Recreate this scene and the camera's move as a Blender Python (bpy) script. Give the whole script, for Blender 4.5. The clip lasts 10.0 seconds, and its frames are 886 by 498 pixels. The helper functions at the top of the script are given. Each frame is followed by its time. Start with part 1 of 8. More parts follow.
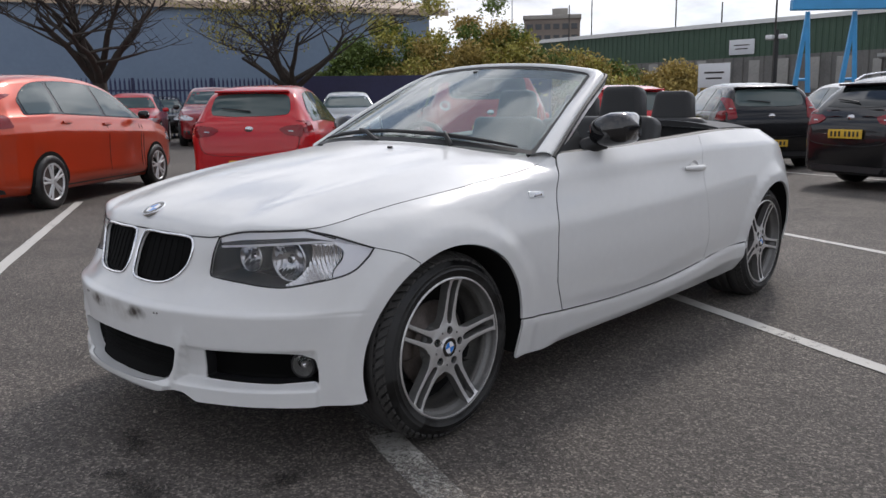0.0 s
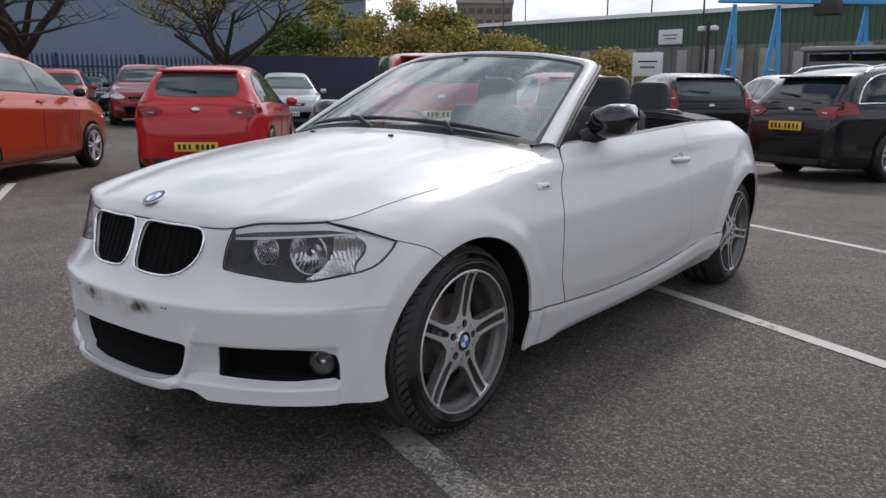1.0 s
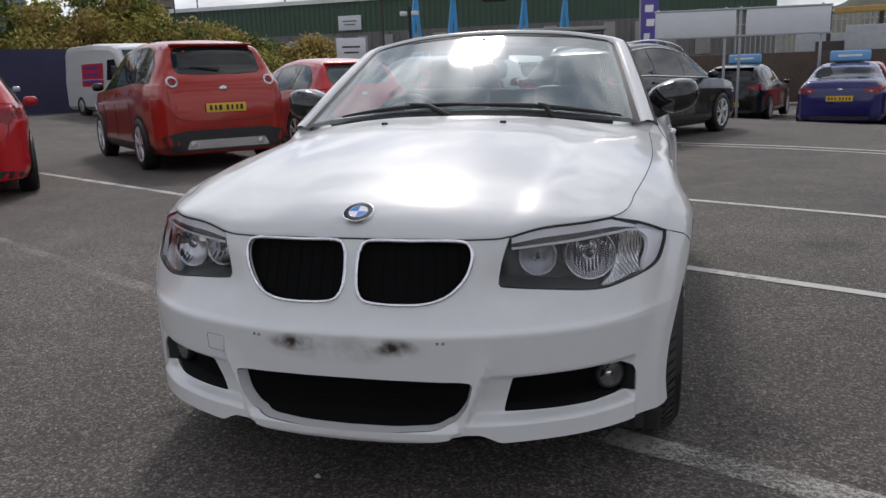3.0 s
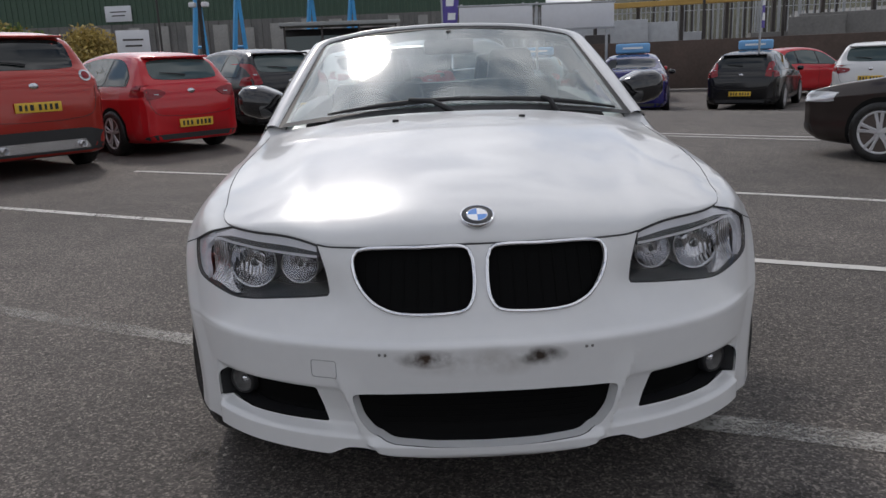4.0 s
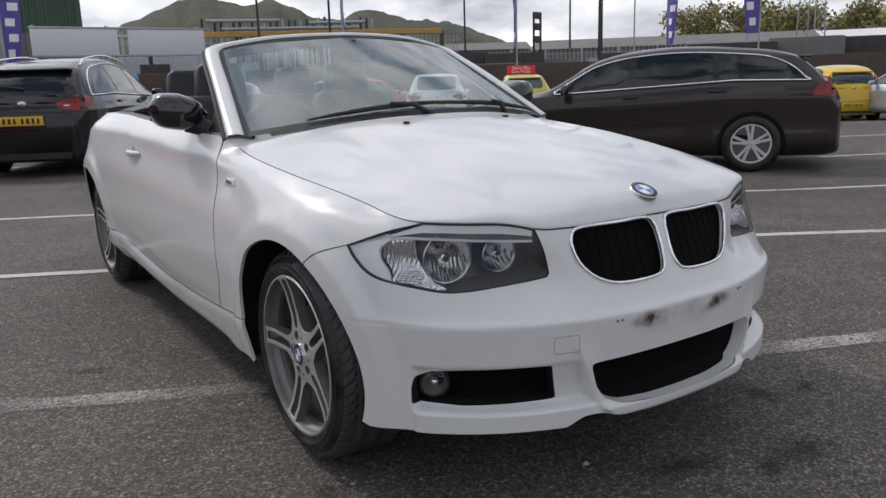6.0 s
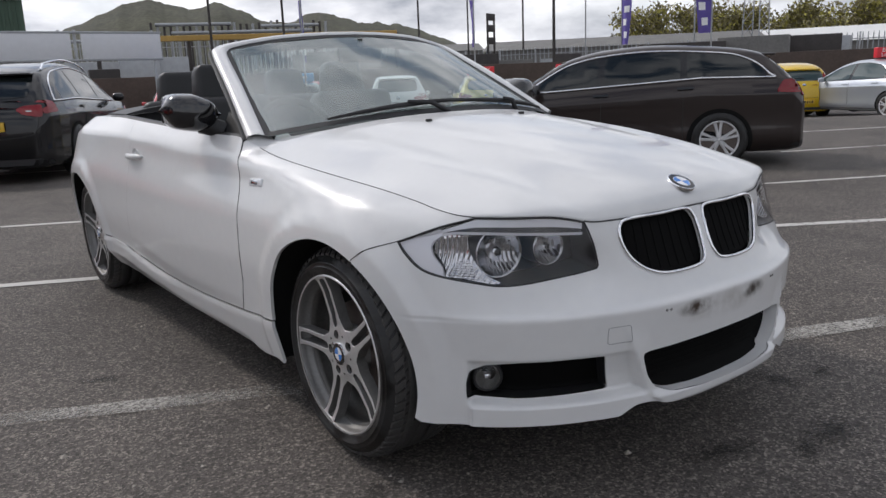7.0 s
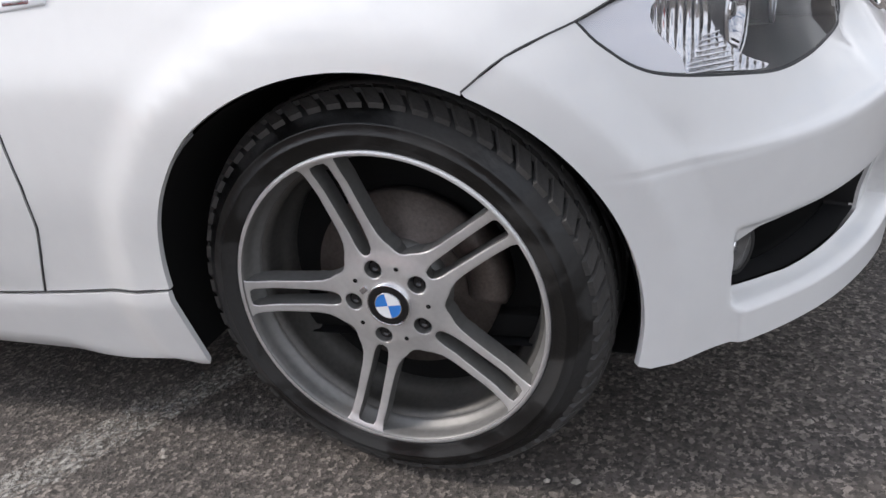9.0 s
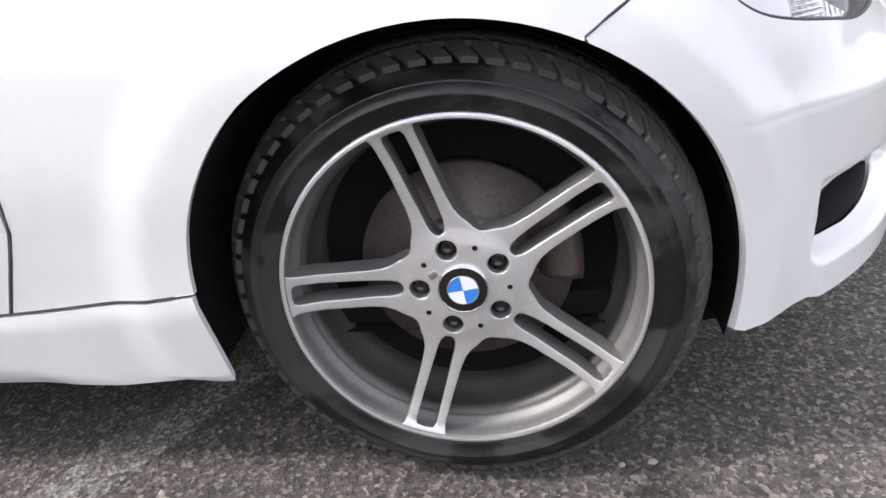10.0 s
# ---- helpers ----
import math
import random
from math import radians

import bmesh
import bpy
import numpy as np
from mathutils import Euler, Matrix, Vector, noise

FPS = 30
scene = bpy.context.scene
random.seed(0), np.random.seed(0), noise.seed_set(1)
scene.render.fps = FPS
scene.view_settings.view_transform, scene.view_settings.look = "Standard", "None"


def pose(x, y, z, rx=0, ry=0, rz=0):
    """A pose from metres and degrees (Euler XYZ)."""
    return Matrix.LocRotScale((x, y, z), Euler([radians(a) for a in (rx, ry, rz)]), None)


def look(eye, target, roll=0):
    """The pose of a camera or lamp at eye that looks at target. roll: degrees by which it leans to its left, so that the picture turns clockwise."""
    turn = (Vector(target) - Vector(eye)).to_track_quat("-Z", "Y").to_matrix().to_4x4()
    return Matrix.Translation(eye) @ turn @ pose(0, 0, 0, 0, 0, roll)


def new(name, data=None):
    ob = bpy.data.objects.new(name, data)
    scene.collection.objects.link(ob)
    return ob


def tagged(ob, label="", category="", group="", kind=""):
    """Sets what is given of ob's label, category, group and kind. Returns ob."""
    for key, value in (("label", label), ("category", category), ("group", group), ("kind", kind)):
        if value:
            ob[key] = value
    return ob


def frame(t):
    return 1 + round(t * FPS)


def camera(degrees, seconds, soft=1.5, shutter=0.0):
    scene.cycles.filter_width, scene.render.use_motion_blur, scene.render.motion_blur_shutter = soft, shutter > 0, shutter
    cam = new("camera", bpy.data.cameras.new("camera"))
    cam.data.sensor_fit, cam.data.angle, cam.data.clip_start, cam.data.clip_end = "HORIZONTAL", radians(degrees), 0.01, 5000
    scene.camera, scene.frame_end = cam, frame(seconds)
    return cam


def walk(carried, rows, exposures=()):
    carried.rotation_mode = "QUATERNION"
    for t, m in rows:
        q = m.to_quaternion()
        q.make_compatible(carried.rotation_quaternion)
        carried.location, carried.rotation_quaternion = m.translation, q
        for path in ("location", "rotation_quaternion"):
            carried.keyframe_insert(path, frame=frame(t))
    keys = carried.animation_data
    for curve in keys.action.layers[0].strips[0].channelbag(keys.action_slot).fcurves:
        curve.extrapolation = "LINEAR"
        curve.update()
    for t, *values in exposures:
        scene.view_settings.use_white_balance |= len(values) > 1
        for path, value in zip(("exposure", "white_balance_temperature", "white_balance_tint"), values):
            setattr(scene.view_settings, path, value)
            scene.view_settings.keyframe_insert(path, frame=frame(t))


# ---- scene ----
cam = camera(59.4, 10.0)
PATH = [
    (0, (2.489, -1.824, 1.098), (1.143, -0.387, 0.742), -0.9),
    (0.5, (2.447, -1.854, 1.104), (1.111, -0.41, 0.741), -0.9),
    (1, (2.246, -1.965, 1.119), (1.041, -0.42, 0.721), 0.3),
    (1.5, (1.941, -2.073, 1.091), (0.824, -0.462, 0.694), 0.4),
    (2, (1.558, -2.199, 1.123), (0.563, -0.521, 0.681), 0.3),
    (2.5, (1.146, -2.384, 1.142), (0.399, -0.585, 0.691), -0.2),
    (3, (0.714, -2.438, 1.121), (0.212, -0.552, 0.682), -1.9),
    (4.5, (-0.557, -2.416, 1.162), (-0.237, -0.503, 0.671), -1.9),
    (5, (-1.027, -2.322, 1.148), (-0.395, -0.488, 0.661), -1.9),
    (5.5, (-1.392, -2.136, 1.116), (-0.456, -0.43, 0.656), -1.5),
    (7, (-1.85, -1.915, 1.1), (-0.675, -0.356, 0.665), -2.3),
    (7.5, (-1.831, -1.65, 1.01), (-0.579, -0.176, 0.502), -2.1),
    (8, (-1.789, -1.232, 0.952), (-0.429, 0.109, 0.36), -2.7),
    (8.5, (-1.786, -0.828, 0.914), (-0.197, 0.164, 0.214), -5.5),
    (9, (-1.683, -0.458, 0.854), (-0.006, 0.226, 0.006), -8.3),
    (9.5, (-1.687, -0.191, 0.813), (0.057, 0.229, -0.073), -8.3),
    (10, (-1.678, -0.114, 0.802), (0.104, 0.152, -0.066), -6.6),
]
EXPOSURE = [(0, 0.46), (1.5, 0.40), (2.5, 0.28), (4.5, 0.14), (5.5, 0.28), (7, 0.32), (7.5, 0.46), (8, 0.64), (8.5, 0.80), (9, 1.10), (9.5, 1.53), (10, 1.73)]
walk(cam, [(t, look(eye, target, roll)) for t, eye, target, roll in PATH], [(t, e, 6650, 13) for t, e in EXPOSURE])

# ---- daylight: broken cloud, sun behind thin cloud ----
SUN_AZ, SUN_EL = 107.0, 43.0
world = bpy.data.worlds.new("sky")
scene.world = world
world.use_nodes = True
_n, _l = world.node_tree.nodes, world.node_tree.links
_n.clear()
_out, _bg, _sky = _n.new("ShaderNodeOutputWorld"), _n.new("ShaderNodeBackground"), _n.new("ShaderNodeTexSky")
_sky.sky_type, _sky.sun_disc = "NISHITA", False
_sky.sun_elevation, _sky.sun_rotation = radians(SUN_EL), radians(90 - SUN_AZ)
_sky.dust_density, _sky.air_density = 0.4, 1.0
_co, _mp, _no, _no2 = _n.new("ShaderNodeTexCoord"), _n.new("ShaderNodeMapping"), _n.new("ShaderNodeTexNoise"), _n.new("ShaderNodeTexNoise")
_mp.inputs["Scale"].default_value = (1.0, 1.0, 2.6)
_l.new(_co.outputs["Generated"], _mp.inputs["Vector"])
for _x, _sc, _de in ((_no, 3.6, 8.0), (_no2, 6.5, 7.0)):
    _x.inputs["Scale"].default_value, _x.inputs["Detail"].default_value, _x.inputs["Roughness"].default_value = _sc, _de, 0.55
    _l.new(_mp.outputs["Vector"], _x.inputs["Vector"])
_cover, _shade = _n.new("ShaderNodeValToRGB"), _n.new("ShaderNodeValToRGB")
_cover.color_ramp.elements[0].position, _cover.color_ramp.elements[1].position = 0.41, 0.50
_shade.color_ramp.elements[0].position, _shade.color_ramp.elements[1].position = 0.30, 0.68
_shade.color_ramp.elements[0].color, _shade.color_ramp.elements[1].color = (3.7, 4.1, 4.8, 1), (11.0, 11.4, 12.0, 1)
_l.new(_no.outputs["Fac"], _cover.inputs["Fac"])
_l.new(_no2.outputs["Fac"], _shade.inputs["Fac"])
_mix = _n.new("ShaderNodeMix")
_mix.data_type = "RGBA"
# the cloud closes up towards the horizon
_sep, _hz, _top = _n.new("ShaderNodeSeparateXYZ"), _n.new("ShaderNodeMapRange"), _n.new("ShaderNodeMath")
_hz.inputs["From Min"].default_value, _hz.inputs["From Max"].default_value, _hz.inputs["To Min"].default_value, _hz.inputs["To Max"].default_value = 0.04, 0.34, 1.0, 0.0
_top.operation = "MAXIMUM"
_l.new(_co.outputs["Generated"], _sep.inputs[0]), _l.new(_sep.outputs["Z"], _hz.inputs["Value"])
_l.new(_hz.outputs["Result"], _top.inputs[0]), _l.new(_cover.outputs["Color"], _top.inputs[1]), _l.new(_top.outputs[0], _mix.inputs["Factor"])
_l.new(_sky.outputs["Color"], _mix.inputs[6])
# thin cloud glows round the sun
_dot, _pw, _gl, _ml = _n.new("ShaderNodeVectorMath"), _n.new("ShaderNodeMath"), _n.new("ShaderNodeMath"), _n.new("ShaderNodeVectorMath")
_dot.operation, _pw.operation, _gl.operation, _ml.operation = "DOT_PRODUCT", "POWER", "MULTIPLY_ADD", "SCALE"
_dot.inputs[1].default_value = (math.cos(radians(SUN_EL)) * math.cos(radians(SUN_AZ)), math.cos(radians(SUN_EL)) * math.sin(radians(SUN_AZ)), math.sin(radians(SUN_EL)))
_mx = _n.new("ShaderNodeMath")
_mx.operation, _mx.inputs[1].default_value = "MAXIMUM", 0.0
_pw.inputs[1].default_value = 7.0
_gl.inputs[1].default_value, _gl.inputs[2].default_value = 1.2, 1.05
_pw2, _gl2 = _n.new("ShaderNodeMath"), _n.new("ShaderNodeMath")
_pw2.operation, _pw2.inputs[1].default_value, _gl2.operation, _gl2.inputs[1].default_value = "POWER", 60.0, "MULTIPLY_ADD", 1.2
_l.new(_mx.outputs[0], _pw2.inputs[0]), _l.new(_pw2.outputs[0], _gl2.inputs[0]), _l.new(_gl.outputs[0], _gl2.inputs[2])
_l.new(_co.outputs["Generated"], _dot.inputs[0]), _l.new(_dot.outputs["Value"], _mx.inputs[0]), _l.new(_mx.outputs[0], _pw.inputs[0]), _l.new(_pw.outputs[0], _gl.inputs[0])
_l.new(_ml.outputs["Vector"], _mix.inputs[7]), _l.new(_shade.outputs["Color"], _ml.inputs[0]), _l.new(_gl2.outputs[0], _ml.inputs["Scale"])
_l.new(_mix.outputs[2], _bg.inputs["Color"])
_bg.inputs["Strength"].default_value = 0.079
_l.new(_bg.outputs["Background"], _out.inputs["Surface"])
_sun = bpy.data.lights.new("sun", "SUN")
_sun.energy, _sun.angle, _sun.color = 1.05, radians(8), (1.0, 0.96, 0.9)
sun = new("sun", _sun)
sun.matrix_world = pose(0, 0, 30) @ Euler((radians(90 - SUN_EL), 0, radians(SUN_AZ + 90))).to_matrix().to_4x4()


# ---- materials ----
def mat(name, color, rough=0.5, metal=0.0, coat=0.0, var=0.0, scale=8.0, bump=0.0, bscale=60.0, vary=0.0, spec=0.5, trans=0.0, emit=None):
    """A principled material with two scales of variation in colour, optional relief, and a shift from object to object."""
    m = bpy.data.materials.new(name)
    m.use_nodes = True
    n, l = m.node_tree.nodes, m.node_tree.links
    b = n["Principled BSDF"]
    b.inputs["Base Color"].default_value = (*color, 1)
    b.inputs["Roughness"].default_value, b.inputs["Metallic"].default_value = rough, metal
    b.inputs["Coat Weight"].default_value, b.inputs["Coat Roughness"].default_value = coat, 0.03
    b.inputs["Specular IOR Level"].default_value = spec
    b.inputs["Transmission Weight"].default_value = trans
    if emit:
        b.inputs["Emission Color"].default_value, b.inputs["Emission Strength"].default_value = (*emit[:3], 1), emit[3]
    if var or bump or vary:
        co = n.new("ShaderNodeTexCoord")
    if var or vary:
        a, c = n.new("ShaderNodeTexNoise"), n.new("ShaderNodeTexNoise")
        a.inputs["Scale"].default_value, a.inputs["Detail"].default_value = scale, 6
        c.inputs["Scale"].default_value, c.inputs["Detail"].default_value = scale * 9, 4
        l.new(co.outputs["Object"], a.inputs["Vector"]), l.new(co.outputs["Object"], c.inputs["Vector"])
        s = n.new("ShaderNodeMath")
        s.operation = "ADD"
        l.new(a.outputs["Fac"], s.inputs[0]), l.new(c.outputs["Fac"], s.inputs[1])
        r = n.new("ShaderNodeMapRange")
        r.inputs["From Min"].default_value, r.inputs["From Max"].default_value = 0.6, 1.4
        r.inputs["To Min"].default_value, r.inputs["To Max"].default_value = 1 - var, 1 + var
        l.new(s.outputs[0], r.inputs["Value"])
        val = r.outputs["Result"]
        if vary:
            o, q, p = n.new("ShaderNodeObjectInfo"), n.new("ShaderNodeMapRange"), n.new("ShaderNodeMath")
            q.inputs["To Min"].default_value, q.inputs["To Max"].default_value = 1 - vary, 1 + vary
            p.operation = "MULTIPLY"
            l.new(o.outputs["Random"], q.inputs["Value"]), l.new(val, p.inputs[0]), l.new(q.outputs["Result"], p.inputs[1])
            val = p.outputs[0]
        x = n.new("ShaderNodeMix")
        x.data_type, x.blend_type = "RGBA", "MULTIPLY"
        x.inputs[0].default_value, x.inputs[6].default_value = 1, (*color, 1)
        l.new(val, x.inputs[7]), l.new(x.outputs[2], b.inputs["Base Color"])
    if bump:
        k, u = n.new("ShaderNodeTexNoise"), n.new("ShaderNodeBump")
        k.inputs["Scale"].default_value, k.inputs["Detail"].default_value = bscale, 5
        u.inputs["Strength"].default_value, u.inputs["Distance"].default_value = bump, 0.01
        l.new(co.outputs["Object"], k.inputs["Vector"]), l.new(k.outputs["Fac"], u.inputs["Height"]), l.new(u.outputs["Normal"], b.inputs["Normal"])
    return m


def asphalt_material():
    """Worn asphalt: mid-grey with pale chips of stone, dark oil stains and patched areas."""
    m = bpy.data.materials.new("asphalt")
    m.use_nodes = True
    n, l = m.node_tree.nodes, m.node_tree.links
    b = n["Principled BSDF"]
    co = n.new("ShaderNodeTexCoord")

    def noise_at(scale, detail, lo, hi, a, c):
        t, r = n.new("ShaderNodeTexNoise"), n.new("ShaderNodeMapRange")
        t.inputs["Scale"].default_value, t.inputs["Detail"].default_value = scale, detail
        for key, v in (("From Min", lo), ("From Max", hi), ("To Min", a), ("To Max", c)):
            r.inputs[key].default_value = v
        l.new(co.outputs["Object"], t.inputs["Vector"]), l.new(t.outputs["Fac"], r.inputs["Value"])
        return r.outputs["Result"]

    def times(p, q):
        t = n.new("ShaderNodeMath")
        t.operation = "MULTIPLY"
        l.new(p, t.inputs[0]), l.new(q, t.inputs[1])
        return t.outputs[0]

    v = n.new("ShaderNodeTexVoronoi")
    v.inputs["Scale"].default_value = 150
    jit, off, vadd = n.new("ShaderNodeTexNoise"), n.new("ShaderNodeVectorMath"), n.new("ShaderNodeVectorMath")
    jit.inputs["Scale"].default_value, jit.inputs["Detail"].default_value = 210, 3
    off.operation, vadd.operation = "SCALE", "ADD"
    off.inputs["Scale"].default_value = 0.011
    l.new(co.outputs["Object"], jit.inputs["Vector"]), l.new(jit.outputs["Color"], off.inputs[0])
    l.new(co.outputs["Object"], vadd.inputs[0]), l.new(off.outputs["Vector"], vadd.inputs[1]), l.new(vadd.outputs["Vector"], v.inputs["Vector"])
    g = n.new("ShaderNodeSeparateColor")
    l.new(v.outputs["Color"], g.inputs["Color"])
    chip = n.new("ShaderNodeValToRGB")
    chip.color_ramp.elements[0].position, chip.color_ramp.elements[0].color = 0.0, (0.36, 0.36, 0.36, 1)
    chip.color_ramp.elements[1].position, chip.color_ramp.elements[1].color = 0.75, (1.1, 1.1, 1.1, 1)
    e = chip.color_ramp.elements.new(0.93)
    e.color = (2.5, 2.42, 2.3, 1)
    l.new(g.outputs["Red"], chip.inputs["Fac"])
    f = times(noise_at(0.35, 5, 0.35, 0.7, 0.78, 1.22), noise_at(2.4, 6, 0.3, 0.7, 0.82, 1.16))
    f = times(f, noise_at(1.3, 3, 0.24, 0.36, 0.55, 1.0))
    f = times(f, noise_at(38, 4, 0.3, 0.7, 0.7, 1.3))
    f = times(f, chip.outputs["Color"])
    x = n.new("ShaderNodeMix")
    x.data_type, x.blend_type = "RGBA", "MULTIPLY"
    x.inputs[0].default_value, x.inputs[6].default_value = 1, (0.094, 0.0815, 0.0715, 1)
    l.new(f, x.inputs[7]), l.new(x.outputs[2], b.inputs["Base Color"])
    b.inputs["Roughness"].default_value = 0.82
    u, ad = n.new("ShaderNodeBump"), n.new("ShaderNodeMath")
    ad.operation = "ADD"
    l.new(v.outputs["Distance"], ad.inputs[0]), l.new(noise_at(120, 4, 0, 1, 0, 0.6), ad.inputs[1])
    u.inputs["Strength"].default_value, u.inputs["Distance"].default_value = 0.5, 0.006
    l.new(ad.outputs[0], u.inputs["Height"]), l.new(u.outputs["Normal"], b.inputs["Normal"])
    return m


def worn_line_material(name="worn road paint", color=(0.50, 0.485, 0.455), fleck=26, lo=0.42, hi=0.56):
    """Road paint worn through to the asphalt in flecks."""
    m = bpy.data.materials.new(name)
    m.use_nodes = True
    n, l = m.node_tree.nodes, m.node_tree.links
    b = n["Principled BSDF"]
    co, t, t2, r = n.new("ShaderNodeTexCoord"), n.new("ShaderNodeTexNoise"), n.new("ShaderNodeTexNoise"), n.new("ShaderNodeValToRGB")
    t.inputs["Scale"].default_value, t.inputs["Detail"].default_value, t.inputs["Roughness"].default_value = fleck, 9, 0.75
    t2.inputs["Scale"].default_value, t2.inputs["Detail"].default_value = 2.0, 3
    ad = n.new("ShaderNodeMath")
    ad.operation, ad.inputs[2].default_value = "MULTIPLY_ADD", 0.0
    ad.inputs[1].default_value = 0.55
    l.new(co.outputs["Object"], t.inputs["Vector"]), l.new(co.outputs["Object"], t2.inputs["Vector"])
    l.new(t2.outputs["Fac"], ad.inputs[0]), l.new(t.outputs["Fac"], ad.inputs[2])
    o, sb = n.new("ShaderNodeObjectInfo"), n.new("ShaderNodeMath")
    sep = n.new("ShaderNodeSeparateColor")
    l.new(o.outputs["Color"], sep.inputs["Color"])
    sb.operation = "SUBTRACT"
    l.new(ad.outputs[0], sb.inputs[0]), l.new(sep.outputs["Red"], sb.inputs[1])
    r.color_ramp.elements[0].position, r.color_ramp.elements[1].position = lo, hi
    b.inputs["Base Color"].default_value, b.inputs["Roughness"].default_value = (*color, 1), 0.75
    l.new(sb.outputs[0], r.inputs["Fac"]), l.new(r.outputs["Color"], b.inputs["Alpha"])
    return m


def paint_material(name, color, rough=0.3, flake=0.0, coat=0.8):
    m = mat(name, color, rough, 0.0, coat, 0.025, 3.0)
    b = m.node_tree.nodes["Principled BSDF"]
    b.inputs["Metallic"].default_value = flake
    b.inputs["Specular IOR Level"].default_value = 0.25
    b.inputs["Coat Roughness"].default_value = 0.05
    return m


def bumper_paint_material():
    """White paint with two sooty rust-brown smears and a dusty film where a plate was mounted."""
    m = paint_material("white bumper paint", (0.675, 0.675, 0.67), coat=0.62)
    n, l = m.node_tree.nodes, m.node_tree.links
    b = n["Principled BSDF"]
    src = b.inputs["Base Color"].links[0].from_socket
    co, ns = n.new("ShaderNodeTexCoord"), n.new("ShaderNodeTexNoise")
    ns.inputs["Scale"].default_value, ns.inputs["Detail"].default_value = 22, 7
    l.new(co.outputs["Object"], ns.inputs["Vector"])
    for cx, cz, rx, rz, col, strength in ((0.0, 0.468, 0.24, 0.045, (0.36, 0.34, 0.31, 1), 0.75), (-0.132, 0.478, 0.085, 0.026, (0.05, 0.032, 0.022, 1), 1.9), (0.132, 0.476, 0.066, 0.027, (0.035, 0.026, 0.02, 1), 1.7)):
        mp, ln, rg, mu = n.new("ShaderNodeMapping"), n.new("ShaderNodeVectorMath"), n.new("ShaderNodeMapRange"), n.new("ShaderNodeMath")
        mp.inputs["Location"].default_value = (-cx / rx, 0, -cz / rz)
        mp.inputs["Scale"].default_value = (1 / rx, 0, 1 / rz)
        ln.operation = "LENGTH"
        rg.inputs["From Min"].default_value, rg.inputs["From Max"].default_value = 1.0, 0.15
        rg.inputs["To Max"].default_value = strength
        mu.operation, mu.use_clamp = "MULTIPLY", True
        pw = n.new("ShaderNodeMapRange")
        pw.inputs["From Min"].default_value, pw.inputs["From Max"].default_value = 0.3, 0.68
        l.new(co.outputs["Object"], mp.inputs["Vector"]), l.new(mp.outputs["Vector"], ln.inputs[0])
        l.new(ln.outputs["Value"], rg.inputs["Value"]), l.new(ns.outputs["Fac"], pw.inputs["Value"])
        l.new(rg.outputs["Result"], mu.inputs[0]), l.new(pw.outputs["Result"], mu.inputs[1])
        x = n.new("ShaderNodeMix")
        x.data_type = "RGBA"
        x.inputs[7].default_value = col
        l.new(mu.outputs[0], x.inputs[0]), l.new(src, x.inputs[6])
        src = x.outputs[2]
    l.new(src, b.inputs["Base Color"])
    return m


def glass_material(name, tint=(0.9, 0.96, 0.94), clear=0.9, rough=0.0, ior=1.5, sky_haze=0.0):
    """Thin window glass: see-through with a real reflection that grows at grazing angles, plus an optional pale film
    painted in for reflected sky.
    """
    m = bpy.data.materials.new(name)
    m.use_nodes = True
    n, l = m.node_tree.nodes, m.node_tree.links
    n.clear()
    out, mix, tr, gl, lw, pw, fr = (n.new("ShaderNode" + k) for k in ("OutputMaterial", "MixShader", "BsdfTransparent", "BsdfGlossy", "LayerWeight", "Math", "MapRange"))
    tr.inputs["Color"].default_value = (*[c * clear for c in tint], 1)
    gl.inputs["Roughness"].default_value = rough
    lw.inputs["Blend"].default_value, pw.operation, pw.inputs[1].default_value = 0.5, "POWER", 4.5
    fr.inputs["To Min"].default_value = ((ior - 1) / (ior + 1)) ** 2
    l.new(lw.outputs["Facing"], pw.inputs[0]), l.new(pw.outputs[0], fr.inputs["Value"]), l.new(fr.outputs["Result"], mix.inputs[0]), l.new(tr.outputs[0], mix.inputs[1]), l.new(gl.outputs[0], mix.inputs[2])
    last = mix.outputs[0]
    # milky diffuse share painted in for sky reflected on the glass
    if sky_haze:
        d, m2 = n.new("ShaderNodeBsdfDiffuse"), n.new("ShaderNodeMixShader")
        d.inputs["Color"].default_value, m2.inputs[0].default_value = (0.62, 0.76, 0.74, 1), sky_haze
        l.new(last, m2.inputs[1]), l.new(d.outputs[0], m2.inputs[2])
        last = m2.outputs[0]
    l.new(last, out.inputs["Surface"])
    return m


